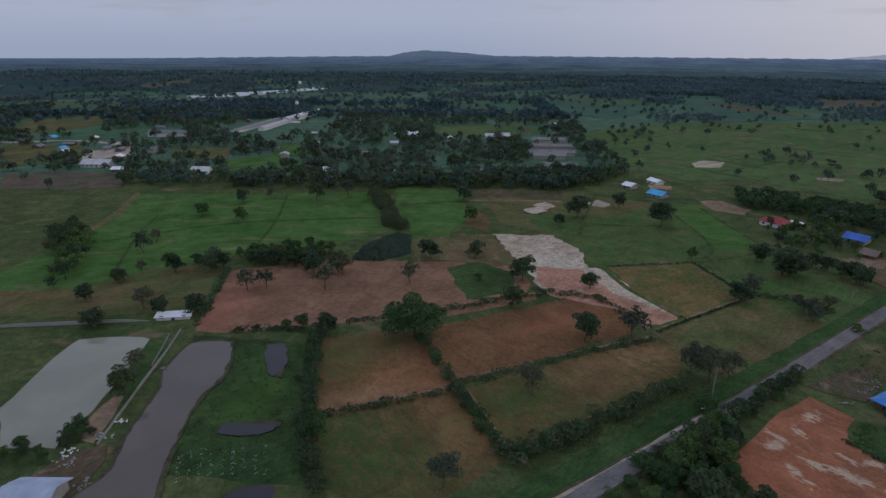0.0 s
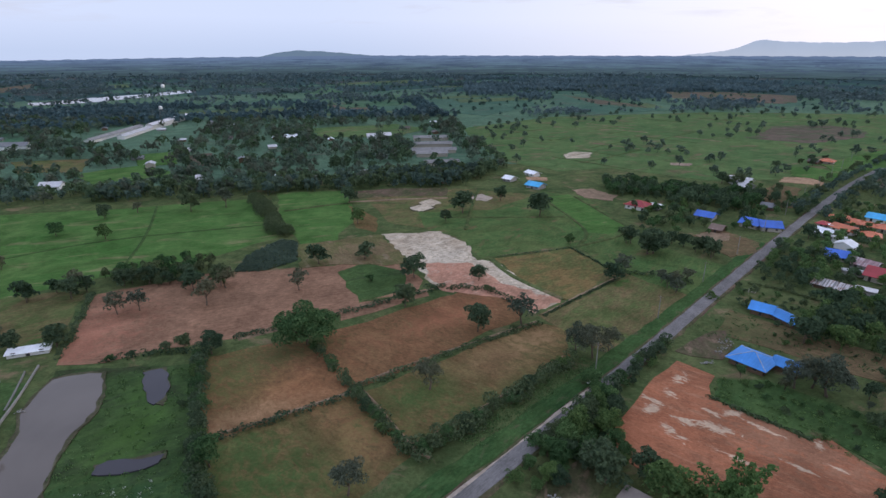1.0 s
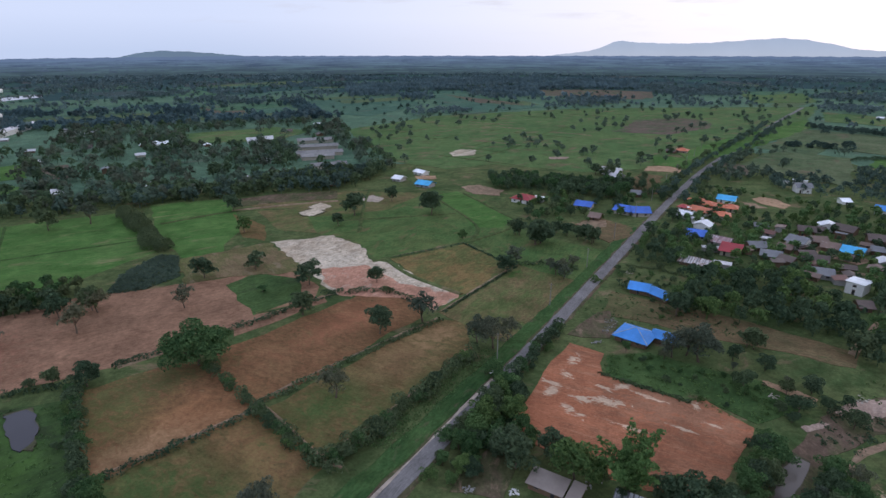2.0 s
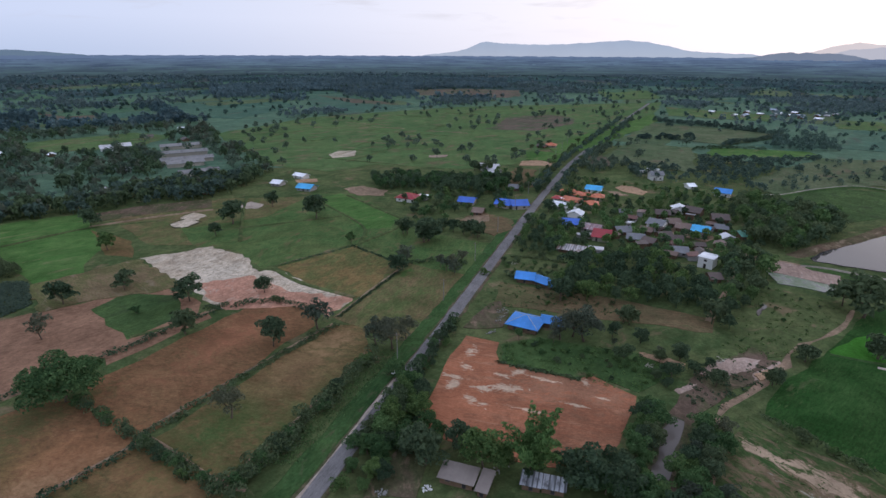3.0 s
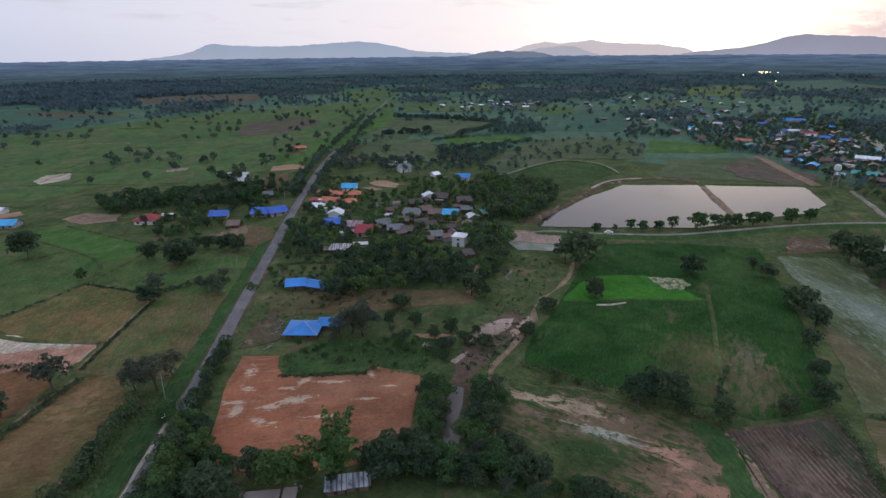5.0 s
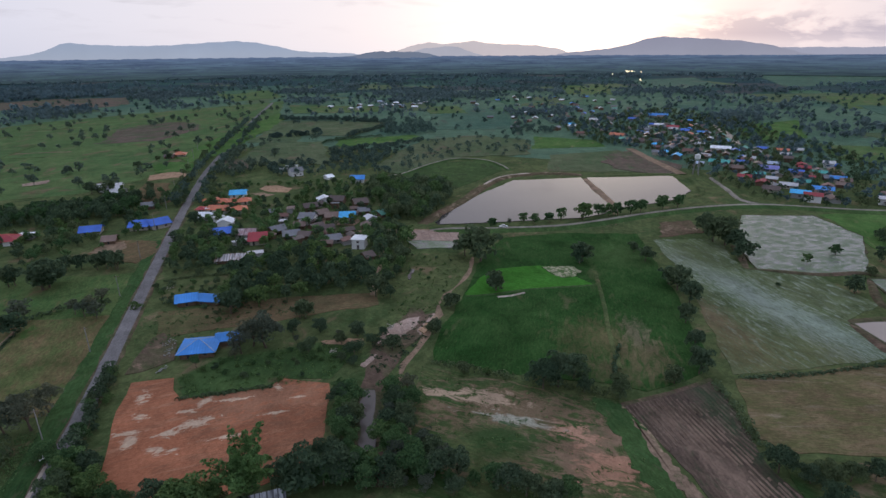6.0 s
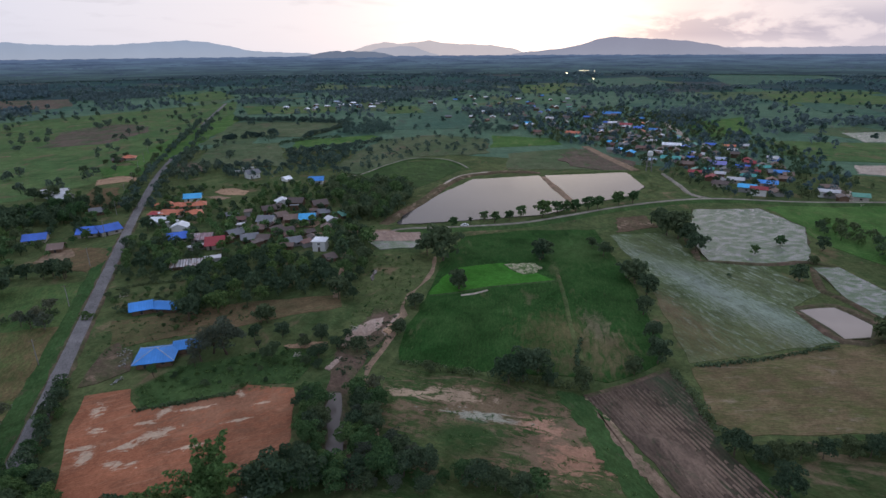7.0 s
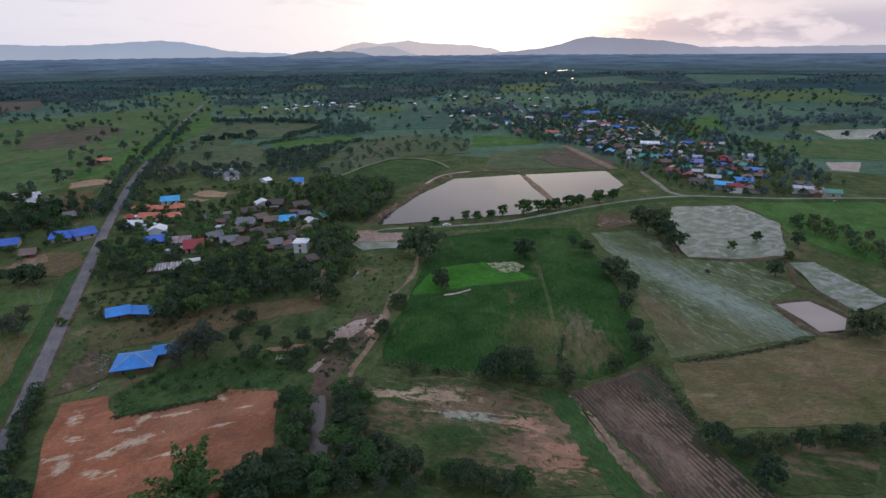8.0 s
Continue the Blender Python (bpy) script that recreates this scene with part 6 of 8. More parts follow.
for x, y, h in [(257.4, -47.2, 11.7), (282.6, -37.7, 10.6), (204.4, -20.6, 10.6), (209.6, -17.8, 8.5), (194.2, -23.8, 9.3), (177.0, -21.2, 7.9), (159.0, -22.1, 7.7), (145.4, -22.2, 9.0), (138.0, -15.4, 6.0), (127.6, 13.9, 11.4), (125.5, 17.5, 10.3), (132.6, 10.5, 8.8), (127.1, 7.1, 5.2), (127.3, -1.7, 7.2), (108.8, -34.1, 7.8), (97.3, -40.9, 8.6), (107.2, -39.4, 5.5), (107.9, -42.9, 6.1), (110.2, -47.5, 5.6), (111.8, -52.5, 6.4), (113.9, -58.3, 5.6), (114.4, -62.4, 6.7), (115.6, -66.5, 6.2), (117.0, -71.2, 6.2), (219.3, -81.3, 7.9), (240.4, -93.2, 4.7), (173.0, -90.2, 9.7), (171.7, -92.7, 9.6), (260.3, -103.3, 7.4), (143.5, 101.6, 6.9)]:
    plant("dark", x, y, h)
for x, y, h in [(260.7, 325.1, 9.8), (265.2, 315.5, 10.5), (337.1, 364.0, 6.8), (280.0, 297.0, 6.5), (160.7, 198.7, 9.0), (162.2, 205.8, 8.2), (223.2, 212.5, 8.2), (163.3, 171.2, 2.4)]:
    plant("dark", x, y, h)
for x, y, h in [(-49.8, 160.1, 3.5), (-58.5, 158.0, 2.7), (-64.0, 157.1, 2.3), (55.4, 181.8, 3.6), (13.9, 201.5, 3.3), (-38.8, 129.4, 2.4), (132.7, 160.3, 3.4), (87.2, 26.3, 2.9), (126.6, 39.6, 4.3), (127.9, 33.5, 2.5), (218.5, -56.4, 2.2)]:
    plant("shrub", x, y, h)
for x, y, h in [(-65.5, 191.0, 8.8), (-71.9, 189.6, 9.1), (-43.8, 191.1, 11.4), (-12.6, 198.2, 9.6), (59.0, 154.4, 12.2), (113.4, 188.9, 9.3), (123.3, 177.3, 6.7), (127.0, 174.5, 6.7), (133.7, 176.4, 6.3), (-104.1, 179.0, 6.6), (-93.0, 212.6, 9.9), (-131.6, 243.1, 7.3), (-130.5, 229.3, 11.1), (-103.1, 324.9, 6.7), (-57.4, 326.4, 13.5), (69.3, 135.1, 10.5), (72.5, 131.1, 11.1), (79.1, 133.6, 8.7), (23.1, 124.5, 9.8), (0.3, 91.2, 9.5), (-84.1, 134.4, 7.4), (123.1, 100.8, 13.0), (117.7, 105.7, 9.5), (268.9, 55.7, 4.3), (122.5, 105.0, 10.4), (123.0, 172.8, 6.8), (123.3, 167.6, 7.2)]:
    plant("sparse", x, y, h)
for x, y, h in [(14.2, 279.9, 9.8), (107.9, 227.1, 6.2), (-129.0, 287.7, 7.6), (-104.1, 277.9, 8.7), (-28.2, 105.5, 8.6), (87.3, 22.1, 6.6), (86.8, 7.0, 6.4), (84.7, 38.4, 8.2), (274.3, 49.2, 6.4), (273.2, 43.6, 7.0), (278.8, 36.6, 6.4), (284.2, 31.0, 7.9), (288.4, 20.2, 10.8), (298.9, 12.9, 7.4), (299.8, 7.7, 8.1), (300.7, 3.2, 8.8), (306.7, -3.5, 8.9), (310.0, -8.5, 9.0), (319.7, -20.3, 9.9), (326.4, -28.6, 9.3), (261.4, 63.0, 6.2), (248.4, -73.0, 5.1), (263.6, -87.7, 5.8)]:
    plant("round", x, y, h)
for x, y, h in [(107.4, 113.2, 4.6)]:
    plant("bright", x, y, h)
for x, y, h in [(61.8, 75.6, 10.5), (63.8, 73.4, 8.5)]:
    plant("round", x, y, h)
for x, y, h in [(154.8, 219.0, 7.0), (157.2, 213.5, 7.4), (158.3, 206.5, 8.0), (162.1, 199.4, 8.4), (136.0, 207.6, 9.0), (372.0, 366.0, 7.5), (366.0, 372.0, 6.0), (386.0, 382.0, 6.5), (397.0, 380.0, 6.0)]:
    plant("dark", x, y, h)
for x, y, h in [(114.6, 105.6, 4.2), (130.6, 106.6, 7.5)]:
    plant("sparse", x, y, h)
for x, y, h in [(60.8, 106.2, 7.6), (56.6, 102.6, 8.2), (52.4, 99.4, 8.0), (48.4, 96.2, 7.4), (66.0, 109.6, 5.6), (45.4, 91.6, 6.6), (60.6, 98.4, 7.0), (54.8, 89.0, 6.4)]:
    plant("leafy", x, y, h)
for x, y, h in [(68.9, 67.9, 15.0)]:
    plant("bamboo", x, y, h)

# ---------- thickets ----------
thicket([(66, 118.5), (67, 106), (60, 97.5), (61, 88), (55.5, 87), (51, 93), (50, 99), (59.5, 106.5)], 26, 2.6, 1, ["leafy", "dark", "leafy", "round", "shrub"], 3.2, 6.2)
thicket([(65, 107), (98, 131), (96, 134), (62, 110)], 16, 2.6, 73, ["leafy", "shrub", "dark", "shrub"], 2.2, 4.2)
thicket([(-89.8, 107.7), (-85.9, 113.1), (-78.8, 106.9), (-83.0, 100.1)], 9, 1.8, 74, ["leafy", "shrub", "dark"], 1.8, 3.6)
thicket([(-99.2, 103.6), (-87.9, 101.9), (-83.1, 95.7), (-92.5, 94.8)], 6, 1.8, 75, ["leafy", "shrub"], 1.8, 3.4)
thicket([(36.6, 91.3), (44.6, 99.5), (55.6, 98.6), (55.3, 91.7), (42.6, 83.5)], 14, 2.6, 76, ["leafy", "dark", "leafy", "shrub"], 2.8, 5.6)
thicket([(38, 82), (48, 93), (45, 96), (34, 88)], 7, 3.4, 71, ["leafy", "bright", "shrub"], 3.0, 6.0)
thicket([(66, 74), (84, 60), (80, 58), (63, 70)], 6, 3.0, 72, ["leafy", "shrub"], 2.0, 3.4)
thicket([(74, 70), (88, 58.0), (84, 54), (73, 60)], 9, 3.4, 2, ["leafy", "round", "shrub"], 3, 5.5)
thicket([(107.8, 70.9), (110.3, 64.7), (88.4, 54.0), (81.1, 40.2), (74.1, 60.0), (82.2, 61.5), (90, 58.5)], 34, 2.6, 3, ["leafy", "dark", "round", "shrub"], 3.5, 7.5)
thicket([(112.1, 56.3), (116.0, 50.0), (96.2, 44.4), (92.6, 34.0), (81.7, 28.5), (79.3, 39.5), (91.3, 49.3)], 30, 2.8, 4, ["leafy", "dark", "round", "shrub", "sparse"], 3, 7)
# ---------- groves and far woods ----------
def grove(poly, count, gap, seed, low, high, label):
    spots = [(x, y, 0.0) for x, y in fill(poly, count, gap, seed)]
    for i, (mat, words) in enumerate((("leaf_dark", label), ("leaf", label.replace("dark", "green")), ("leaf_mid", label.replace("dark", "mixed")))):
        woods("grove", spots[i::3], low, high, 300, 0.060, mat, words, seed * 3 + i)


grove([(146.8, 133.5), (164.3, 145.4), (183.5, 142.1), (199.8, 131.8), (197.1, 109.9), (183.3, 95.8), (172.3, 90.0), (160.8, 106.6), (146.6, 119.7)], 62, 4.8, 5, 5.5, 10, "dense dark grove behind the village houses")
grove([(221.5, 114.5), (243, 106.5), (225.9, 93.9), (185.0, 83.2), (163.8, 77.7), (165.3, 84.0), (200, 95)], 32, 4.8, 6, 5, 9.5, "row of dark trees beside the creek hollow")
thicket([(134.3, 99.1), (140.3, 69.6), (120.7, 68.2), (119.9, 86.8)], 13, 3.0, 7, ["dark", "shrub", "sparse"], 2.5, 6)
grove([(335.2, 166.3), (344.6, 114.0), (316.6, 100), (262, 101), (262.9, 120.3)], 90, 5.0, 8, 6, 11, "dense grove at the end of the reservoir")
grove([(194.5, 202.0), (211.5, 205.1), (206.4, 184.6), (179.4, 161.5), (166.8, 163.8), (166.9, 179.6)], 42, 4.0, 16, 3, 6.5, "dark roadside trees beside the village")
grove([(148.7, 167.9), (161.6, 149.3), (153.3, 139.2), (141.8, 155.9)], 26, 3.2, 17, 1.5, 3.5, "low bushes around the blue-roofed house")
grove([(257.0, 290.0), (272.0, 284.0), (290.0, 276.0), (262.0, 250.0), (246.0, 246.0)], 16, 6.0, 9, 4, 8, "dark trees beside the country road")
grove([(172, 312), (184, 302), (207, 277), (218, 264), (229, 261), (252, 276), (255, 284), (235, 302), (216, 320), (200, 334), (180, 335)], 100, 5.0, 11, 6, 10, "dense dark copse beside the road")
grove([(166.6, 281.9), (240, 280), (222.2, 242), (196.3, 228), (155.0, 238.3)], 34, 6.0, 12, 4, 8, "garden trees around the red-roofed house")
grove([(-90.2, 225.9), (-60, 240), (-45, 228), (-50, 212), (-67.9, 210.4)], 34, 4.0, 13, 3, 7, "dark scrub and trees along the paddy edge")
grove([(-182.4, 247.5), (-182.8, 271.0), (-167.6, 253.6), (-141.1, 201.7), (-140.5, 183.1)], 22, 5.0, 14, 5, 9, "dark trees at the edge of the paddy")
grove([(286.9, -110.0), (243.5, -126.1), (217.0, -137.8), (242.2, -151.5), (266.8, -136.6), (309.0, -122.7)], 34, 5.0, 15, 4, 8, "row of trees along the flooded paddies")


def in_field(x, y):
    return any(x0 < x < x1 and y0 < y < y1 and inside(x, y, q) for x0, x1, y0, y1, q in OPEN_GROUND)


def clump_spots(poly, count, gap, seed, thin=0.0, size=0.01, fields=True):
    """Places inside an outline, gathered into groves by slow noise."""
    r = random.Random(seed)
    xs, ys = [p[0] for p in poly], [p[1] for p in poly]
    out, grid, tries = [], set(), 0
    while len(out) < count and tries < count * 30:
        tries += 1
        x, y = r.uniform(min(xs), max(xs)), r.uniform(min(ys), max(ys))
        cell = (int(x / gap), int(y / gap))
        if cell in grid or not inside(x, y, poly):
            continue
        if noise.noise((x * size, y * size, seed * 3.7)) + 0.6 * noise.noise((x * size * 3.3, y * size * 3.3, seed * 1.3)) < thin and r.random() > 0.07:
            continue
        grid.add(cell)
        if fields and r.random() < 0.94 and in_field(x, y):
            continue
        far = math.hypot(x, y)
        if fields and far > 560 and r.random() < 0.9 and in_field(x * (1 + 50 / far), y * (1 + 50 / far)):
            continue
        out.append((x, y, rise(math.hypot(x, y), math.degrees(math.atan2(x, y)))))
    return out


for q in ([(70, 400), (112, 400), (124, 572), (78, 572)], [(-245, 590), (-150, 590), (-125, 770), (-245, 720)]):  # clearings round the row houses and the school
    OPEN_GROUND.append((min(p[0] for p in q), max(p[0] for p in q), min(p[1] for p in q), max(p[1] for p in q), q))
BELT = [(-250, 335), (-201, 357), (-44, 352), (20, 360), (90, 356), (135, 409), (155, 549), (156, 717), (13, 725), (-279, 772), (-610, 859), (-560, 600)]
belt = clump_spots(BELT, 1300, 9.0, 1, 0.08, 0.040)
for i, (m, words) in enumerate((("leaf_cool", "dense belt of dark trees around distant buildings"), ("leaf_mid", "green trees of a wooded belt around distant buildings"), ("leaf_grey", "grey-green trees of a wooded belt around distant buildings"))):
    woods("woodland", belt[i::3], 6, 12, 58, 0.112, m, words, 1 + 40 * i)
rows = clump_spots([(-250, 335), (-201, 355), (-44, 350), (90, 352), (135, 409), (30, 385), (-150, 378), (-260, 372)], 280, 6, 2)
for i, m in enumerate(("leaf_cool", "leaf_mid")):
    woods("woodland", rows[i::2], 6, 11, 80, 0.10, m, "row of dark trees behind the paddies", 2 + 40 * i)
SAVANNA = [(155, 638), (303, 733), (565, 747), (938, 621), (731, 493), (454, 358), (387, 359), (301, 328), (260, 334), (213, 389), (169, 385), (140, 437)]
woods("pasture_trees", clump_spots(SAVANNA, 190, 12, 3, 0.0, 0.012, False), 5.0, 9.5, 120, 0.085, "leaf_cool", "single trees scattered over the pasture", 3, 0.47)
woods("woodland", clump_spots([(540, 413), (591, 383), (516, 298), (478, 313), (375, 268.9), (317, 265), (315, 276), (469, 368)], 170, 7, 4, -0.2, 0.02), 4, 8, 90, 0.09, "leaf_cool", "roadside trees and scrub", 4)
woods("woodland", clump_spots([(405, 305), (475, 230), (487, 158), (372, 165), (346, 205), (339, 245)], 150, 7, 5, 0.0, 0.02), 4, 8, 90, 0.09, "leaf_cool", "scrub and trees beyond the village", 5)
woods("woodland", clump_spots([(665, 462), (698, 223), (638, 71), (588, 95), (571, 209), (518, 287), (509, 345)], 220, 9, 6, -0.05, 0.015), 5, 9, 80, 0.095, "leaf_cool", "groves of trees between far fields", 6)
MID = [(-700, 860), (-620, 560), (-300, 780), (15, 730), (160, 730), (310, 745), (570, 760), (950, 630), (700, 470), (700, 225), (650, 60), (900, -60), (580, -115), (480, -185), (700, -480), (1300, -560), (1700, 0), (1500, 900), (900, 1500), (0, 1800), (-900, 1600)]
woods("woodland", clump_spots(MID, 6400, 7.5, 8, 0.23, 0.0075), 5, 9.5, 14, 0.235, "leaf_hazy", "dense dark groves over the far plain", 8, 0.60)
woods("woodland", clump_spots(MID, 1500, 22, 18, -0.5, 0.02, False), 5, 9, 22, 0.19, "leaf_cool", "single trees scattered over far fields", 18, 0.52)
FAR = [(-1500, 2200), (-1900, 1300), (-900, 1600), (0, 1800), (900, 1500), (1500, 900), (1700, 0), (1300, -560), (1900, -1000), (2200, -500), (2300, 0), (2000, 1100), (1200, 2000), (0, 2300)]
woods("woodland", clump_spots(FAR, 1900, 16, 9, 0.24, 0.004), 7, 12, 13, 0.32, "leaf_hazy", "hazy woods of the far plain", 9, 0.8)


woods("bushes", clump_spots([(540.0, 200.0), (580.0, 153.0), (561.0, 94.0), (477.0, 81.0), (452.0, 133.0), (373.0, 160.0), (391.0, 187.0)], 70, 5, 52, -0.1, 0.02, False), 2.5, 6.5, 60, 0.11, "leaf_cool", "bushes and low trees on a rough meadow", 52, 0.6)


def sector(az0, az1, near, far):
    """A plan outline between two bearings and two distances."""
    n = 8
    arc = [az0 + (az1 - az0) * i / n for i in range(n + 1)]
    return [tuple(direction(a, 0).xy * near) for a in arc] + [tuple(direction(a, 0).xy * far) for a in reversed(arc)]


woods("woodland", clump_spots(sector(-48, 14, 760, 1010), 2100, 9, 12, -0.15, 0.006), 6, 11, 22, 0.21, "leaf_hazy", "wide dark forest beyond the school", 12, 0.5)
woods("woodland", clump_spots(sector(14, 42, 1050, 1900), 2300, 12, 13, -0.05, 0.005), 7, 12, 18, 0.24, "leaf_hazy", "wide dark forest beyond the pasture", 13, 0.55)
woods("woodland", clump_spots(sector(-48, 14, 1450, 2200), 700, 15, 14, 0.12, 0.006), 7, 12, 16, 0.26, "leaf_hazy", "far groves on the plain", 14, 0.6)


def beside(points, gap, near, far, seed, keep):
    """Uneven rows of places on both sides of a line."""
    r = random.Random(seed)
    line = smooth_line(points, gap)
    out = []
    for a, b in zip(line, line[1:]):
        d = (b - a).normalized()
        for side in (-1, 1):
            if r.random() < keep:
                q = a + Vector((-d.y, d.x, 0)) * side * r.uniform(near, far) + d * r.uniform(-2, 2)
                out.append((q.x, q.y, 0.0))
    return out


ROADSIDE = [(255, 246), (350.9, 308.7), (484, 385), (661, 488)]
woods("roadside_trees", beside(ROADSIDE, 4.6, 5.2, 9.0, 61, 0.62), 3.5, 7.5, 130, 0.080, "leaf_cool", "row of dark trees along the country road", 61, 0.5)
woods("roadside_trees", beside(ROADSIDE[:3], 6.0, 6.0, 16.0, 62, 0.7), 3, 7, 130, 0.080, "leaf_mid", "bushes and trees along the country road", 62, 0.5)

# shrubs in yards and along the creek
thicket([(100, 112), (112, 110), (131, 85), (131, 75), (114, 75), (104, 88)], 22, 3.0, 91, ["shrub"], 0.8, 2.2)
thicket([(128, 128), (138, 140), (158, 118), (148, 106)], 14, 3.0, 92, ["shrub"], 0.8, 2.4)
thicket([(212, 92), (217, 68), (198, 60), (165, 62), (150, 68), (184, 82)], 14, 4.0, 93, ["shrub"], 0.7, 1.8)
thicket([(118, 62), (124, 66), (126, 60)], 4, 2.4, 94, ["shrub"], 0.6, 1.4)


# ---------- houses ----------
def gable(w, d, h, rise_, over, thick=0.14):
    """A gable roof of two sheets, its ridge along x."""
    x, y = w / 2 + over, d / 2 + over
    low, top = h - 0.25, h + rise_
    prof = [(-y, low), (0, top), (y, low), (y, low + thick), (0, top + thick), (-y, low + thick)]
    vs = [(s * x, a, b) for s in (-1, 1) for a, b in prof]
    fs = [(0, 1, 4, 5), (1, 2, 3, 4), (11, 10, 7, 6), (10, 9, 8, 7)]
    fs += [(i, i + 6, (i + 1) % 6 + 6, (i + 1) % 6) for i in range(6)]
    return vs, fs


def hip(w, d, h, rise_, over, thick=0.14):
    x, y = w / 2 + over, d / 2 + over
    low, top = h - 0.2, h + rise_
    k = max(0.3, x - y)
    vs = [(-x, -y, low), (x, -y, low), (x, y, low), (-x, y, low), (-x, -y, low + thick), (x, -y, low + thick), (x, y, low + thick), (-x, y, low + thick), (-k, 0, top), (k, 0, top)]
    return vs, [(3, 2, 1, 0), (0, 1, 5, 4), (1, 2, 6, 5), (2, 3, 7, 6), (3, 0, 4, 7), (4, 5, 9, 8), (5, 6, 9), (6, 7, 8, 9), (7, 4, 8)]


def shed(w, d, h, rise_, over, thick=0.12):
    x, y = w / 2 + over, d / 2 + over
    a, b = h, h + rise_
    vs = [(-x, -y, a), (x, -y, a), (x, y, b), (-x, y, b), (-x, -y, a + thick), (x, -y, a + thick), (x, y, b + thick), (-x, y, b + thick)]
    return vs, [(3, 2, 1, 0), (4, 5, 6, 7), (0, 1, 5, 4), (1, 2, 6, 5), (2, 3, 7, 6), (3, 0, 4, 7)]


def gable_wall(w, d, h, rise_):
    x, y = w / 2, d / 2
    prof = [(-y, -0.2), (y, -0.2), (y, h - 0.15), (0, h + rise_ - 0.3), (-y, h - 0.15)]
    vs = [(s * x, a, b) for s in (-1, 1) for a, b in prof]
    fs = [(4, 3, 2, 1, 0), (5, 6, 7, 8, 9)] + [(i, (i + 1) % 5, (i + 1) % 5 + 5, i + 5) for i in range(5)]
    return vs, [f[::-1] for f in fs]


def opening(parent, name, x, y, z, w, h, side):
    """A dark pane in a slightly proud frame, on the long side (side -1 or 1) of a wall."""
    v, f = joined(box(x, y + side * 0.03, z, w + 0.2, 0.06, 0.1), box(x, y + side * 0.03, z + h - 0.1, w + 0.2, 0.06, 0.1),
                  box(x - w / 2, y + side * 0.03, z + 0.1, 0.1, 0.06, h - 0.2), box(x + w / 2, y + side * 0.03, z + 0.1, 0.1, 0.06, h - 0.2))
    ob = part(name, mesh_from(name, v, f, M["timber"]), parent)
    v, f = box(x, y + side * 0.015, z + 0.1, w - 0.1, 0.03, h - 0.2)
    part("pane" if name == "window" else "leaf", mesh_from("pane", v, f, M["dark"]), ob)
    return ob


HOUSE_SPOTS = []


def house(x, y, angle, w, d, h, roof, wall, label, style="gable", far=False):
    ob = new("house")
    HOUSE_SPOTS.append((x, y, 0.5 * max(w, d)))
    ob.matrix_basis = pose(x, y, 0, 0, 0, angle)
    tagged(ob, label, "house")
    d, h = d * 1.2, h * 0.82
    pitch = {"gable": 0.44, "hip": 0.46, "shed": 0.26, "flat": 0.08}[style] * d * 0.5
    if style == "gable":
        wv = gable_wall(w, d, h, pitch)
        rv = gable(w, d, h, pitch, 0.85)
    else:
        wv = box(0, 0, -0.2, w, d, h + 0.2)
        rv = hip(w, d, h, pitch, 0.9) if style == "hip" else shed(w, d, h, pitch, 0.5)
    part("wall", mesh_from("wall", *wv, M[wall]), ob)
    part("roof", mesh_from("roof", *rv, M[roof]), ob)
    if style == "hip" and not far:
        caps = [tube([rv[0][a], rv[0][b]], [0.13, 0.13], 5) for a, b in ((8, 9), (4, 8), (7, 8), (5, 9), (6, 9))]
        part("ridge_cap", mesh_from("ridge_cap", *joined(*caps), M["r_pale_blue" if "blue" in roof else "r_orange"]), ob)
    if far:
        opening(ob, "window", 0.0, d / 2, h * 0.35, 1.2, 1.1, 1)
        return ob
    floors = [0.0] if h < 4.2 else [0.0, h / 2]
    for z in floors:
        for side in (-1, 1):
            n = max(1, int(w / 3.2))
            for i in range(n):
                px = (i + 0.5) / n * w - w / 2
                if z == 0.0 and i == n // 2:
                    opening(ob, "door", px, side * d / 2, 0.02, 0.9, min(2.0, h - 0.3), side)
                else:
                    opening(ob, "window", px, side * d / 2, z + 0.75, 1.1, 0.95, side)
    return ob


house(213.5, 186.9, 132, 8.6, 7.0, 2.6, "r_deepblue", "wall_cream", "house with a deep blue metal roof", "gable")
house(214.6, 174.6, 112, 8.6, 6.4, 2.8, "r_mauve", "wall_grey", "house with a faded mauve tin roof", "gable")
house(203.1, 169.7, 144, 6.7, 3.0, 2.2, "r_tin", "wall_grey", "lean-to with a pale tin roof", "shed")
house(209.3, 163.8, 119, 7.3, 9.0, 3.0, "r_red", "wall_cream", "house with a dark red metal roof", "gable")
house(184.0, 158.6, 118, 13.0, 5.6, 2.2, "r_mixed", "wall_wood", "low shed with patched rusty roof sheets", "gable")
house(190.6, 152.4, 126, 6.0, 4.6, 2.4, "r_tin", "wall_grey", "small lean-to with a tin roof", "shed")
house(235.0, 215.1, 102, 7.8, 6.0, 2.6, "r_white", "wall_grey", "house with a white metal roof", "gable")
house(233.8, 206.3, 132, 5.5, 4.0, 2.4, "r_tin", "wall_white", "low house with a pale tin roof", "shed")
house(227.9, 196.9, 22, 5.9, 6.0, 2.8, "r_white", "wall_white", "small house with a white gable roof", "gable")
house(262.4, 233.6, 144, 8.6, 6.0, 2.8, "r_orange", "wall_cream", "house with an orange tiled hip roof", "hip")
house(262.7, 226.0, 119, 6.1, 6.0, 2.8, "r_orange", "wall_cream", "house with an orange tiled hip roof", "hip")
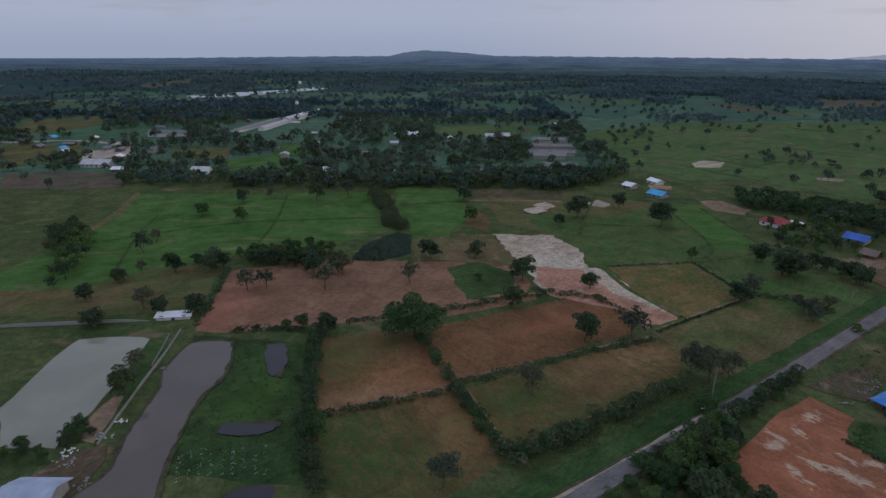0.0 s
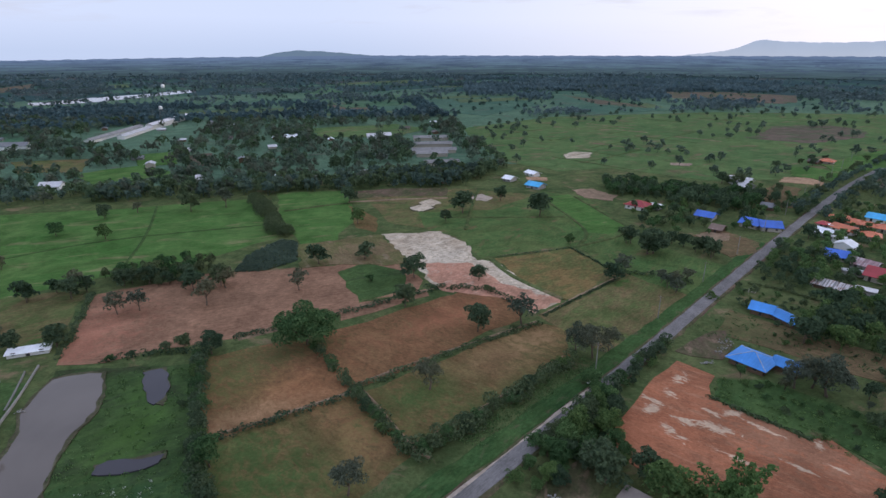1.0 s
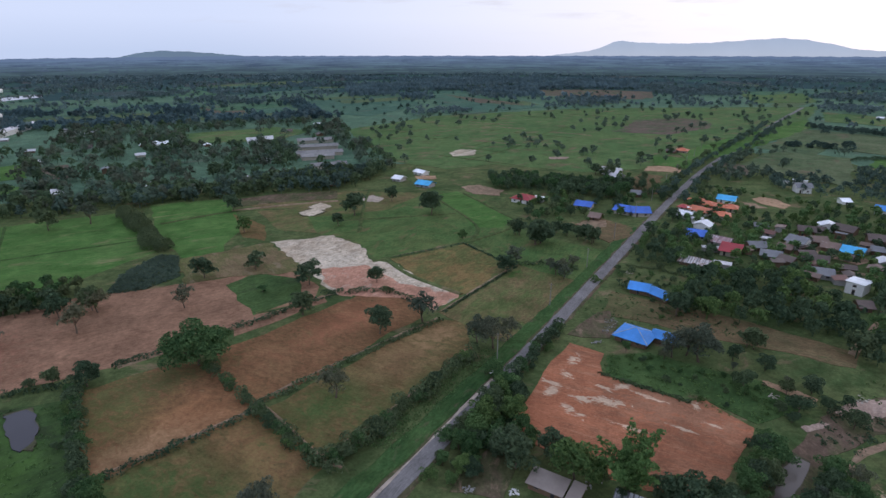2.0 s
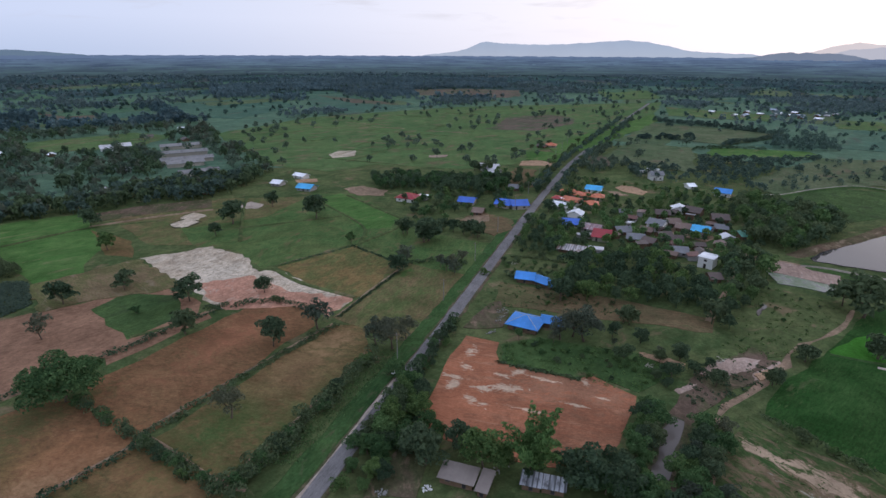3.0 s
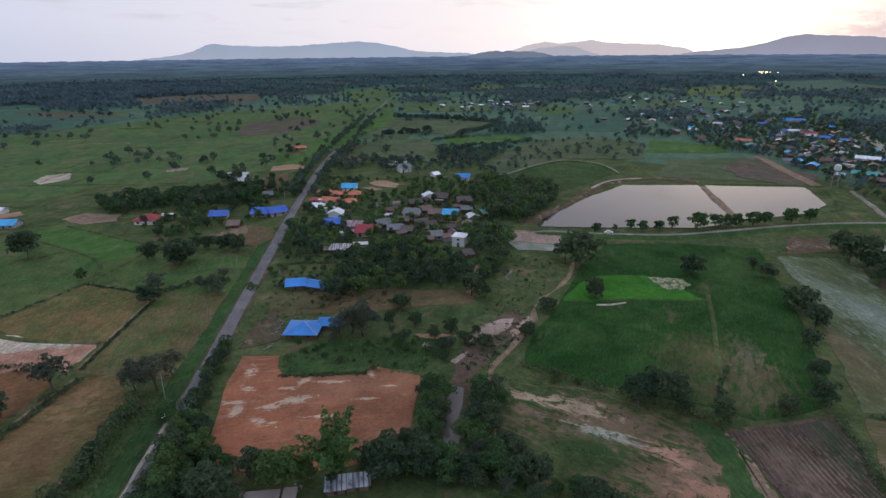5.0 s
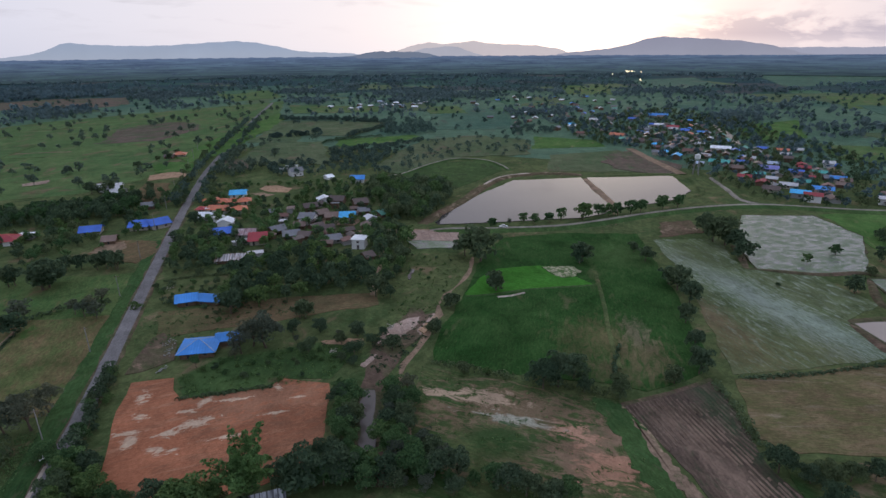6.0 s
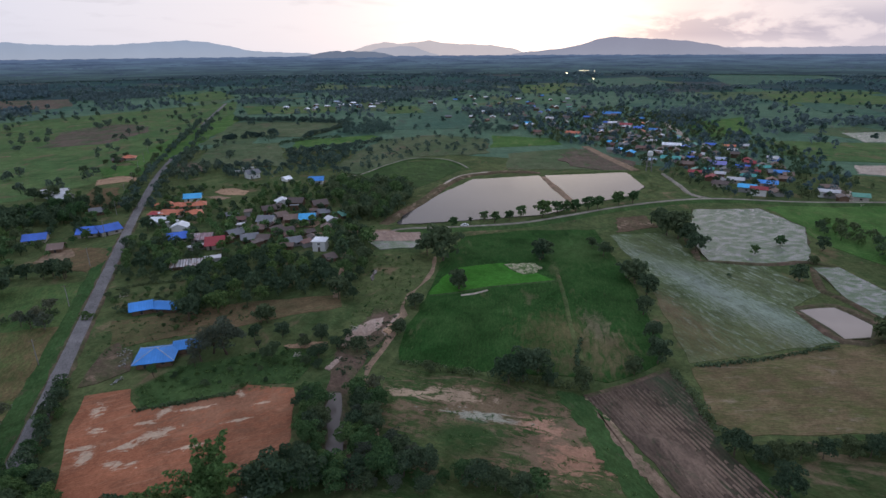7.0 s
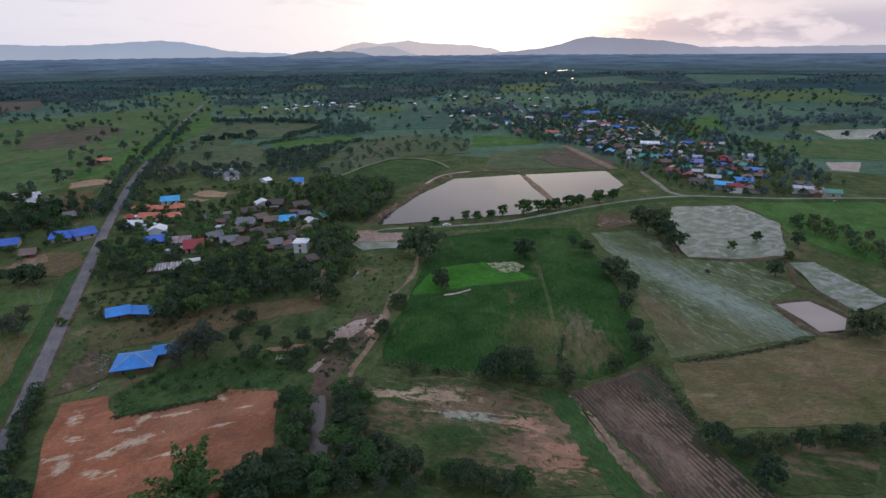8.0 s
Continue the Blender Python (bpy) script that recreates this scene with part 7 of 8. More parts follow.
house(265.0, 220.0, 152, 5.5, 6.0, 2.8, "r_orange", "wall_cream", "house with an orange tiled hip roof", "hip")
house(268.5, 214.8, 126, 5.5, 6.0, 2.8, "r_orange", "wall_cream", "house with an orange tiled hip roof", "hip")
house(249.3, 217.7, 102, 10.5, 6.0, 2.6, "r_orange", "wall_white", "long house with an orange roof", "gable")
house(251.5, 206.1, 132, 7.0, 6.0, 2.8, "r_orange", "wall_cream", "house with an orange tiled hip roof", "hip")
house(246.4, 227.8, 112, 4.1, 4.0, 2.4, "r_red", "wall_cream", "small house with a red roof", "hip")
house(247.3, 223.5, 144, 3.5, 4.0, 2.4, "r_white", "wall_white", "small shed with a white roof", "shed")
house(282.8, 230.1, 119, 9.0, 7.0, 2.8, "r_sky", "wall_white", "house with a sky blue metal roof", "gable")
house(224.4, 163.9, 152, 6.7, 6.0, 2.6, "r_grey", "wall_wood", "old house with a dark grey roof", "gable")
house(219.8, 152.8, 126, 7.0, 6.0, 2.6, "r_grey", "wall_wood", "old house with a dark grey roof", "gable")
house(243.7, 157.5, 102, 7.1, 7.0, 4.6, "r_grey", "wall_white", "two-storey house with grey roof and white lower walls", "gable")
house(265.4, 169.2, 132, 6.5, 6.0, 3.6, "r_brown", "wall_wood", "wooden house with a brown roof", "gable")
house(234.4, 156.7, 112, 4.8, 5.0, 2.6, "r_rust", "wall_wood", "wooden house with a rusty roof", "gable")
house(256.6, 157.2, 144, 5.7, 6.0, 3.0, "r_rust", "wall_wood", "wooden house with a rusty roof", "gable")
house(253.0, 149.0, 119, 6.1, 6.0, 3.0, "r_rust", "wall_wood", "wooden house with a rusty roof", "gable")
house(233.1, 146.7, 152, 5.7, 6.0, 2.8, "r_brown", "wall_wood", "wooden house with a brown roof", "gable")
house(232.6, 140.3, 126, 5.7, 6.0, 2.8, "r_brown", "wall_wood", "wooden house with a brown roof", "gable")
house(220.7, 145.6, 102, 5.0, 5.0, 2.6, "r_brown", "wall_wood", "wooden house with a brown roof", "gable")
house(219.4, 130.1, 132, 6.4, 6.0, 2.6, "r_grey", "wall_grey", "house with a weathered grey tin roof", "gable")
house(255.1, 140.4, 112, 7.2, 7.0, 3.2, "r_sky", "wall_wood", "house with a bright blue gable roof", "gable")
house(255.6, 127.4, 54, 4.4, 5.0, 2.6, "r_tin", "wall_grey", "small house with a pale tin roof", "gable")
house(268.7, 137.6, 119, 5.2, 5.0, 2.6, "r_grey", "wall_wood", "small house with a grey roof", "gable")
house(267.1, 125.4, 152, 6.8, 6.0, 2.6, "r_green", "wall_wood", "house with a grey-green roof", "gable")
house(282.5, 169.6, 36, 6.2, 7.0, 3.2, "r_white", "wall_white", "house with a bright white metal roof", "gable")
house(284.0, 161.8, 102, 8.0, 7.0, 3.6, "r_brown", "wall_wood", "tall wooden house with a brown roof", "gable")
house(282.0, 146.3, 132, 7.3, 7.0, 3.6, "r_brown", "wall_wood", "tall wooden house with a red-brown roof", "gable")
house(341.8, 176.9, 112, 8.7, 7.0, 3.2, "r_blue", "wall_white", "house with a blue roof among trees", "gable")
house(348.4, 230.1, 144, 8.4, 7.0, 4.8, "r_grey", "wall_white", "two-storey white house with grey roof", "gable")
house(368.9, 245.9, 119, 8.1, 6.0, 2.6, "r_white", "wall_white", "shed with a white roof", "shed")
house(343.6, 200.6, 152, 4.4, 5.0, 2.4, "r_white", "wall_white", "small white shed in the village", "gable")
house(359.2, 249.1, 126, 4.0, 4.0, 2.4, "r_white", "wall_white", "small white shed in the village", "shed")
house(216.2, 114.5, 102, 5.7, 6.0, 5.4, "r_white", "wall_white", "white two-storey house with a flat metal roof", "flat")
house(253.1, 184.0, 132, 5.2, 5.0, 2.4, "r_grey", "wall_wood", "small wooden house with a grey roof", "gable")
house(238.1, 169.4, 112, 2.7, 4.0, 2.0, "r_tin", "wall_grey", "small pale shed by houses", "shed")
house(203.2, 104.7, 144, 3.6, 5.0, 2.4, "r_brown", "wall_wood", "small hut with a brown roof", "gable")
house(211.0, 235.7, 119, 8.4, 8.0, 2.8, "r_deepblue", "wall_cream", "roadside house with a deep blue roof", "gable")
house(215.8, 229.4, 152, 9.0, 8.0, 3.0, "r_deepblue", "wall_cream", "roadside house with a deep blue roof", "gable")
house(197.0, 252.8, 126, 8.6, 7.0, 2.6, "r_deepblue", "wall_cream", "house with a blue roof behind trees", "gable")
house(266.2, 310.5, 102, 9.8, 7.0, 2.6, "r_tin", "wall_grey", "house with a tin roof among trees", "gable")
house(243.9, 262.7, 132, 6.5, 6.0, 2.6, "r_grey", "wall_wood", "old wooden house among trees", "gable")
house(172.7, 278.6, 124, 12.2, 8.0, 3.0, "r_red", "wall_white", "white house with a red hip roof", "hip")
house(181.3, 276.3, 124, 6.2, 5.0, 2.6, "r_white", "wall_grey", "shed with a white roof", "shed")
house(133.2, 338.6, 124, 9.9, 7.0, 2.6, "r_sky", "wall_grey", "house with a light blue metal roof", "gable")
house(123.0, 361.5, 124, 6.5, 6.0, 2.6, "r_white", "wall_grey", "small house with a white metal roof", "gable")
house(144.5, 375.0, 110, 9.5, 5.0, 2.6, "r_white", "wall_white", "long white-roofed house with a tan yard", "gable")
house(274.3, 323.8, 124, 13.3, 8.0, 2.8, "r_tin", "wall_white", "house with a pale tin roof among trees", "gable")
house(391.0, 372.0, 124, 9.6, 7.0, 3.0, "r_orange", "wall_cream", "lone house with an orange roof beside the road", "hip")
house(381.0, 374.0, 110, 7.0, 5.0, 2.6, "r_brown", "wall_wood", "farm shed with a brown roof beside the road", "gable")
house(188.3, 231.6, 124, 5.1, 6.0, 2.4, "r_rust", "wall_wood", "small wooden hut under trees", "gable")
house(-260.6, 418.6, 0, 20.2, 10.0, 3.0, "r_tin", "wall_white", "house with a pale roof among trees", "gable")
house(-173.6, 396.8, 0, 11.8, 8.0, 3.0, "r_tin", "wall_white", "house with a pale roof among trees", "gable")
house(-33.9, 592.9, 0, 12.1, 8.0, 3.0, "r_white", "wall_white", "house with a white roof among trees", "gable")
house(47.5, 579.7, 0, 9.6, 8.0, 3.5, "r_tin", "wall_white", "house with a pale roof among trees", "gable")
house(62.0, 578.8, 0, 8.4, 8.0, 4.5, "r_tin", "wall_white", "house with a pale roof among trees", "gable")
house(-82.9, 397.4, 0, 5.7, 8.0, 4.0, "r_tin", "wall_white", "pale house with roof among trees", "gable")
house(-109.6, 696.0, 0, 20.8, 9.0, 3.5, "r_white", "wall_white", "long white building among trees", "gable")

# the house with the large blue hip roof beside the red plot, with its lower wing
house(115.4, 118.5, 117, 9.4, 7.2, 2.6, "r_blue", "wall_wood", "low house with a large bright blue hip roof", "hip")
house(122.9, 113.8, 121, 6.2, 4.0, 2.6, "r_blue", "wall_wood", "blue-roofed wing beside the larger house", "gable")
house(142.8, 147.2, 128, 6.0, 5.6, 2.5, "r_blue", "wall_wood", "low house with a blue metal roof behind bushes", "gable")
house(145.6, 139.4, 98, 8.6, 4.4, 2.3, "r_blue", "wall_wood", "long house with a faded blue metal roof", "gable")


# ---------- farm sheds, school, towers, village beyond the reservoir ----------
house(55.4, 76.0, -55, 7.0, 3.4, 2.0, "r_shed", "wall_wood", "low farm shed with a dull greyish brown roof", "shed")
house(58.4, 71.0, -57, 1.8, 4.4, 1.9, "r_shed", "wall_wood", "small lean-to with a dull tin roof", "shed")
house(66.6, 66.0, -52, 3.6, 2.6, 1.9, "r_patched", "wall_wood", "open shed with a striped grey tin roof", "shed")
house(69.4, 62.6, -52, 4.4, 2.4, 1.9, "r_patched", "wall_wood", "low shed with a patched striped tin roof", "shed")
house(-79.3, 86.0, 0, 9.0, 6.4, 3.0, "r_pale_blue", "wall_grey", "low building with a pale bluish metal roof", "gable")
house(-88.6, 166.5, 9, 10.5, 2.6, 1.5, "r_white", "wall_white", "long low shed with a white metal roof", "shed")
for x, y, a, w, d, h, roof, lab in [
    (-196, 656, 84, 74, 6, 3.8, "r_tin", "long white school wing with a pale roof"),
    (-184, 746, 81, 108, 7, 6.4, "r_tin", "tall white school building with a pale roof"),
    (-214, 652, 82, 112, 6, 3.8, "r_row", "long school wing with a grey roof"),
    (-280, 573, 0, 36, 10, 4.5, "r_grey", "wide hall with a grey tin roof"),
]:
    house(x, y, a, w, d, h, roof, "wall_white", lab, "gable", True)
for x, y, w in [(104, 556, 34), (98, 516, 36), (93, 482, 38), (88, 466, 26), (88, 424, 26)]:
    house(x, y, -3, w, 6.4, 3.8, "r_row", "wall_cream", "long row house with a weathered grey roof", "gable", True)

far_roofs = ["r_grey"] * 7 + ["r_brown"] * 7 + ["r_rust"] * 6 + ["r_tin"] * 2 + ["r_white"] + ["r_umber"] * 4 + ["r_blue", "r_deepblue", "r_deepblue", "r_sky", "r_green", "r_green", "r_red", "r_orange"]
WORDS = {"r_teal": "teal metal", "r_violet": "violet-blue", "r_pale_blue": "pale bluish", "r_tin": "pale tin", "r_grey": "weathered grey", "r_white": "white metal", "r_blue": "bright blue", "r_deepblue": "deep blue", "r_rust": "rusty tin",
         "r_brown": "dark brown", "r_umber": "red-brown tin", "r_sky": "sky blue", "r_green": "green metal", "r_red": "dark red", "r_orange": "orange tiled"}
pick = random.Random(21)


def hamlet(poly, count, gap, seed, tilt, roofs=far_roofs):
    for x, y in fill(poly, count, gap, seed):
        roof = pick.choice(roofs)
        ob = house(x, y, tilt + pick.choice((0, 90)) + pick.uniform(-8, 8), pick.uniform(5.5, 9.5), pick.uniform(4.0, 5.6), pick.choice((2.4, 2.6, 2.8, 4.2)), roof,
                   pick.choice(("wall_wood", "wall_wood", "wall_grey", "wall_cream")), "far village house with a " + WORDS[roof] + " roof", "gable", True)
        tagged(ob, group="houses of the far village")


for x, y, a, w, d, h, roof in [
    (542, -78, 80, 20, 8, 3.4, "r_white"), (472, -68, 76, 18, 8, 3.2, "r_teal"), (462, -51, 70, 12, 6, 3.2, "r_pale_blue"), (453, -98, 80, 16, 9, 3.4, "r_violet"), (444, -114, 74, 11, 7, 3.2, "r_deepblue"),
    (446, -129, 78, 10, 6, 3.2, "r_teal"), (411, -110, 80, 13, 6, 3.2, "r_teal"), (390, -116, 76, 14, 7, 3.4, "r_blue"), (428, -135, 80, 11, 6, 3.2, "r_blue"), (364, -104, 78, 11, 6, 5.2, "r_red"),
    (367, -143, 76, 13, 5, 4.6, "r_tin"), (481, -144, 74, 9, 6, 4.6, "r_tin"), (548, -112, 70, 10, 6, 3.6, "r_deepblue"), (647, -74, 78, 14, 7, 3.2, "r_blue"), (803, -36, 80, 30, 12, 4.0, "r_blue"),
    (684, -47, 76, 16, 8, 3.6, "r_red"), (606, 11, 70, 18, 8, 3.4, "r_orange"), (520, -51, 80, 14, 7, 3.4, "r_umber"), (496, -93, 76, 10, 6, 3.2, "r_tin"), (507, -26, 74, 14, 7, 3.2, "r_grey"),
    (433, -88, 82, 10, 5, 3.0, "r_teal"), (475, -106, 78, 10, 6, 3.2, "r_pale_blue"), (549, -140, 72, 8, 6, 3.2, "r_tin"), (521, -124, 76, 9, 6, 3.2, "r_tin"), (500, -62, 70, 9, 6, 3.2, "r_tin"),
    (398, -99, 76, 12, 6, 3.2, "r_tin"), (563, -63, 74, 10, 7, 3.2, "r_tin"), (590, -50, 80, 12, 7, 3.2, "r_grey"), (660, -58, 76, 10, 7, 3.2, "r_deepblue"),
]:
    tall = "two-storey " if h > 4.5 else ""
    tagged(house(x, y, a, w * 0.76, d * 0.76, h, roof, "wall_white" if h > 4.5 else "wall_cream", "far " + tall + "village house with a " + WORDS[roof] + " roof", "gable", True), group="houses of the far village")
hamlet([(700, -20), (756, -69), (708, -88), (578, -93), (543, -122), (483, -154), (418, -138), (362, -113), (356, -95), (382, -80), (432, -72), (432, -54), (480, -38), (537, -14), (590, 8)], 105, 9.0, 31, -10)
hamlet([(859, 181), (1000, 154), (895, -30), (756, -69), (600, 10), (603, 67), (669, 104), (621, 133)], 46, 22.0, 35, -10)
hamlet([(372, -128), (392, -150), (368, -164), (350, -150)], 5, 11.0, 36, -10)
hamlet([(830, 470), (980, 420), (960, 330), (860, 330), (800, 400)], 22, 16.0, 37, 5, ["r_tin", "r_white", "r_white", "r_grey", "r_pale_blue"])
hamlet([(1050, 330), (1150, 30), (740, 20), (700, 120), (760, 250)], 24, 30.0, 32, 15, ["r_tin", "r_grey", "r_white", "r_white", "r_blue"])
hamlet([(-230, 380), (-40, 360), (90, 365), (130, 420), (150, 700), (-250, 740), (-420, 560)], 30, 34.0, 33, 5, ["r_tin", "r_grey", "r_white", "r_brown"])
hamlet([(-430, 540), (-330, 560), (-260, 480), (-300, 440), (-380, 500)], 10, 16.0, 34, 5, ["r_tin", "r_grey", "r_white", "r_sky"])


# the packed old core of the village
for x, y in fill([(246.5, 178.6), (272.5, 179.1), (287.6, 166.0), (279.6, 140.9), (262.1, 124.7), (242.1, 123.7), (214.9, 122.3), (209.6, 133.4), (211.3, 148.6), (216.3, 165.0)], 26, 8.4, 44):
    if all(math.hypot(x - a, y - b) > s * 0.7 + 2.4 for a, b, s in HOUSE_SPOTS):
        roof = pick.choice(("r_brown", "r_brown", "r_brown", "r_rust", "r_grey", "r_umber", "r_umber"))
        ob = house(x, y, 124 + pick.choice((0, 90)) + pick.uniform(-25, 25), pick.uniform(3.6, 5.6), pick.uniform(2.6, 3.6), pick.choice((2.3, 2.6, 3.4)), roof, pick.choice(("wall_wood", "wall_wood", "wall_grey")),
                   "small village house with a " + WORDS[roof] + " roof", pick.choice(("gable", "gable", "shed")), True)
        tagged(ob, group="small houses of the near village")


def free_spots(poly, count, gap, seed, margin):
    """Places for trees that keep clear of the houses and of the asphalt road."""
    out = []
    for x, y in fill(poly, count, gap, seed):
        if inside(x, y, [(278, 232), (306, 232), (312, 200), (284, 192)]):
            continue
        if abs((y - 207.9) * 0.825 - (x - 199.8) * 0.565) < 5.0:
            continue
        if all(math.hypot(x - a, y - b) > s * 0.8 + margin for a, b, s in HOUSE_SPOTS):
            out.append((x, y, 0.0))
    return out


FAR_VILLAGE = [(724, 88), (924, -41), (805, -125), (551, -176), (418, -178), (394, -179), (352, -132), (351, -95), (369, -73), (415, -55), (518, -15), (571, 47)]
spots = free_spots(FAR_VILLAGE, 1100, 5.5, 7, 0.0)
for i, m in enumerate(("leaf_dark", "leaf_mid", "leaf_hazy")):
    woods("village_trees", spots[i::3], 3.5, 7.5, 80, 0.095, m, "dark trees between the roofs of the far village", 70 + i)
garden = free_spots([(300, 262), (338, 175), (300, 118), (253, 112), (222, 118), (190, 140), (160, 158), (176, 172), (205, 198)], 330, 4.2, 81, 0.4)
garden += free_spots([(205, 290), (285, 335), (262, 268), (225, 240), (196, 224), (150, 232), (160, 275)], 70, 6.0, 82, 1.0)
garden.sort(key=lambda p: math.hypot(p[0], p[1]))
for x, y, z in garden[:24]:
    plant("garden", x, y, grow.uniform(2.6, 5.6))
for i, m in enumerate(("leaf", "leaf_mid", "leaf_bright")):
    woods("garden_trees", garden[24 + i::3], 2.6, 5.8, 170, 0.090, m, "garden trees and shrubs between village houses", 90 + i, 0.54)


def water_tower(x, y, h, label):
    ob = new("water_tower")
    ob.matrix_basis = pose(x, y, 0)
    tagged(ob, label, "water tower")
    r, top = h * 0.10, h * 0.74
    for sx in (-1, 1):
        for sy in (-1, 1):
            part("leg", mesh_from("leg", *tube([(sx * r * 1.25, sy * r * 1.25, -0.2), (sx * r * 0.8, sy * r * 0.8, top)], [0.22, 0.18], 6), M["concrete"]), ob)
    for k in (0.33, 0.66):
        s = r * (1.25 - 0.45 * k)
        bits = [tube([(a * s, b * s, top * k), (c * s, d * s, top * k)], [0.1, 0.1], 4) for a, b, c, d in ((-1, -1, 1, -1), (1, -1, 1, 1), (1, 1, -1, 1), (-1, 1, -1, -1))]
        part("brace", mesh_from("brace", *joined(*bits), M["concrete"]), ob)
    prof = [(0, r * 0.7), (0.08, r * 1.25), (0.28, r * 1.35), (0.8, r * 1.3), (1.0, r * 0.4)]
    part("tank", mesh_from("tank", *tube([(0, 0, top + k * (h - top)) for k, _ in prof], [q for _, q in prof], 14), M["wall_white"]), ob, "white painted tank")
    return ob


water_tower(427, -47, 15.0, "white concrete water tower in the village")
water_tower(-296, 1192, 24.0, "tall white water tower beyond the lake")
water_tower(-205, 800, 17.0, "slim white water tower behind the school")


def flood_lamp(x, y):
    ob = new("flood_lamp")
    ob.matrix_basis = pose(x, y, 0, 0, 0, 88)
    tagged(ob, "tall lit lamp mast in a far village", "lamp", "lit lamps far away")
    part("mast", mesh_from("mast", *tube([(0, 0, -0.5), (0, 0, 14)], [0.25, 0.15], 6), M["concrete"]), ob)
    part("lamp_head", mesh_from("lamp_head", *box(0, 0, 14, 2.6, 0.8, 1.4), M["lamp"]), ob, "glowing warm lamp head")


for x, y in [(2180, 12), (2160, 4), (2200, 0), (2170, -8), (2190, 22), (2140, 16), (2150, -30), (1930, 60), (1560, -20)]:
    flood_lamp(x, y)


def utility_pole(x, y, angle):
    ob = new("utility_pole")
    ob.matrix_basis = pose(x, y, 0, 0, 0, angle)
    tagged(ob, "grey concrete utility pole beside the road", "utility pole", "poles along the road")
    part("shaft", mesh_from("shaft", *tube([(0, 0, -0.3), (0, 0, 8.5)], [0.16, 0.10], 8), M["concrete"]), ob)
    part("crossarm", mesh_from("crossarm", *box(0, 0, 7.9, 0.1, 1.8, 0.12), M["timber"]), ob)
    for s in (-0.75, 0.0, 0.75):
        part("insulator", mesh_from("insulator", *tube([(0, s, 8.02), (0, s, 8.2)], [0.05, 0.04], 6), M["dark"]), ob)


for k in range(11):
    d = k * 42.0
    utility_pole(70.5 + 0.825 * d, 125.0 + 0.565 * d + 0.03 * d, 34.4)

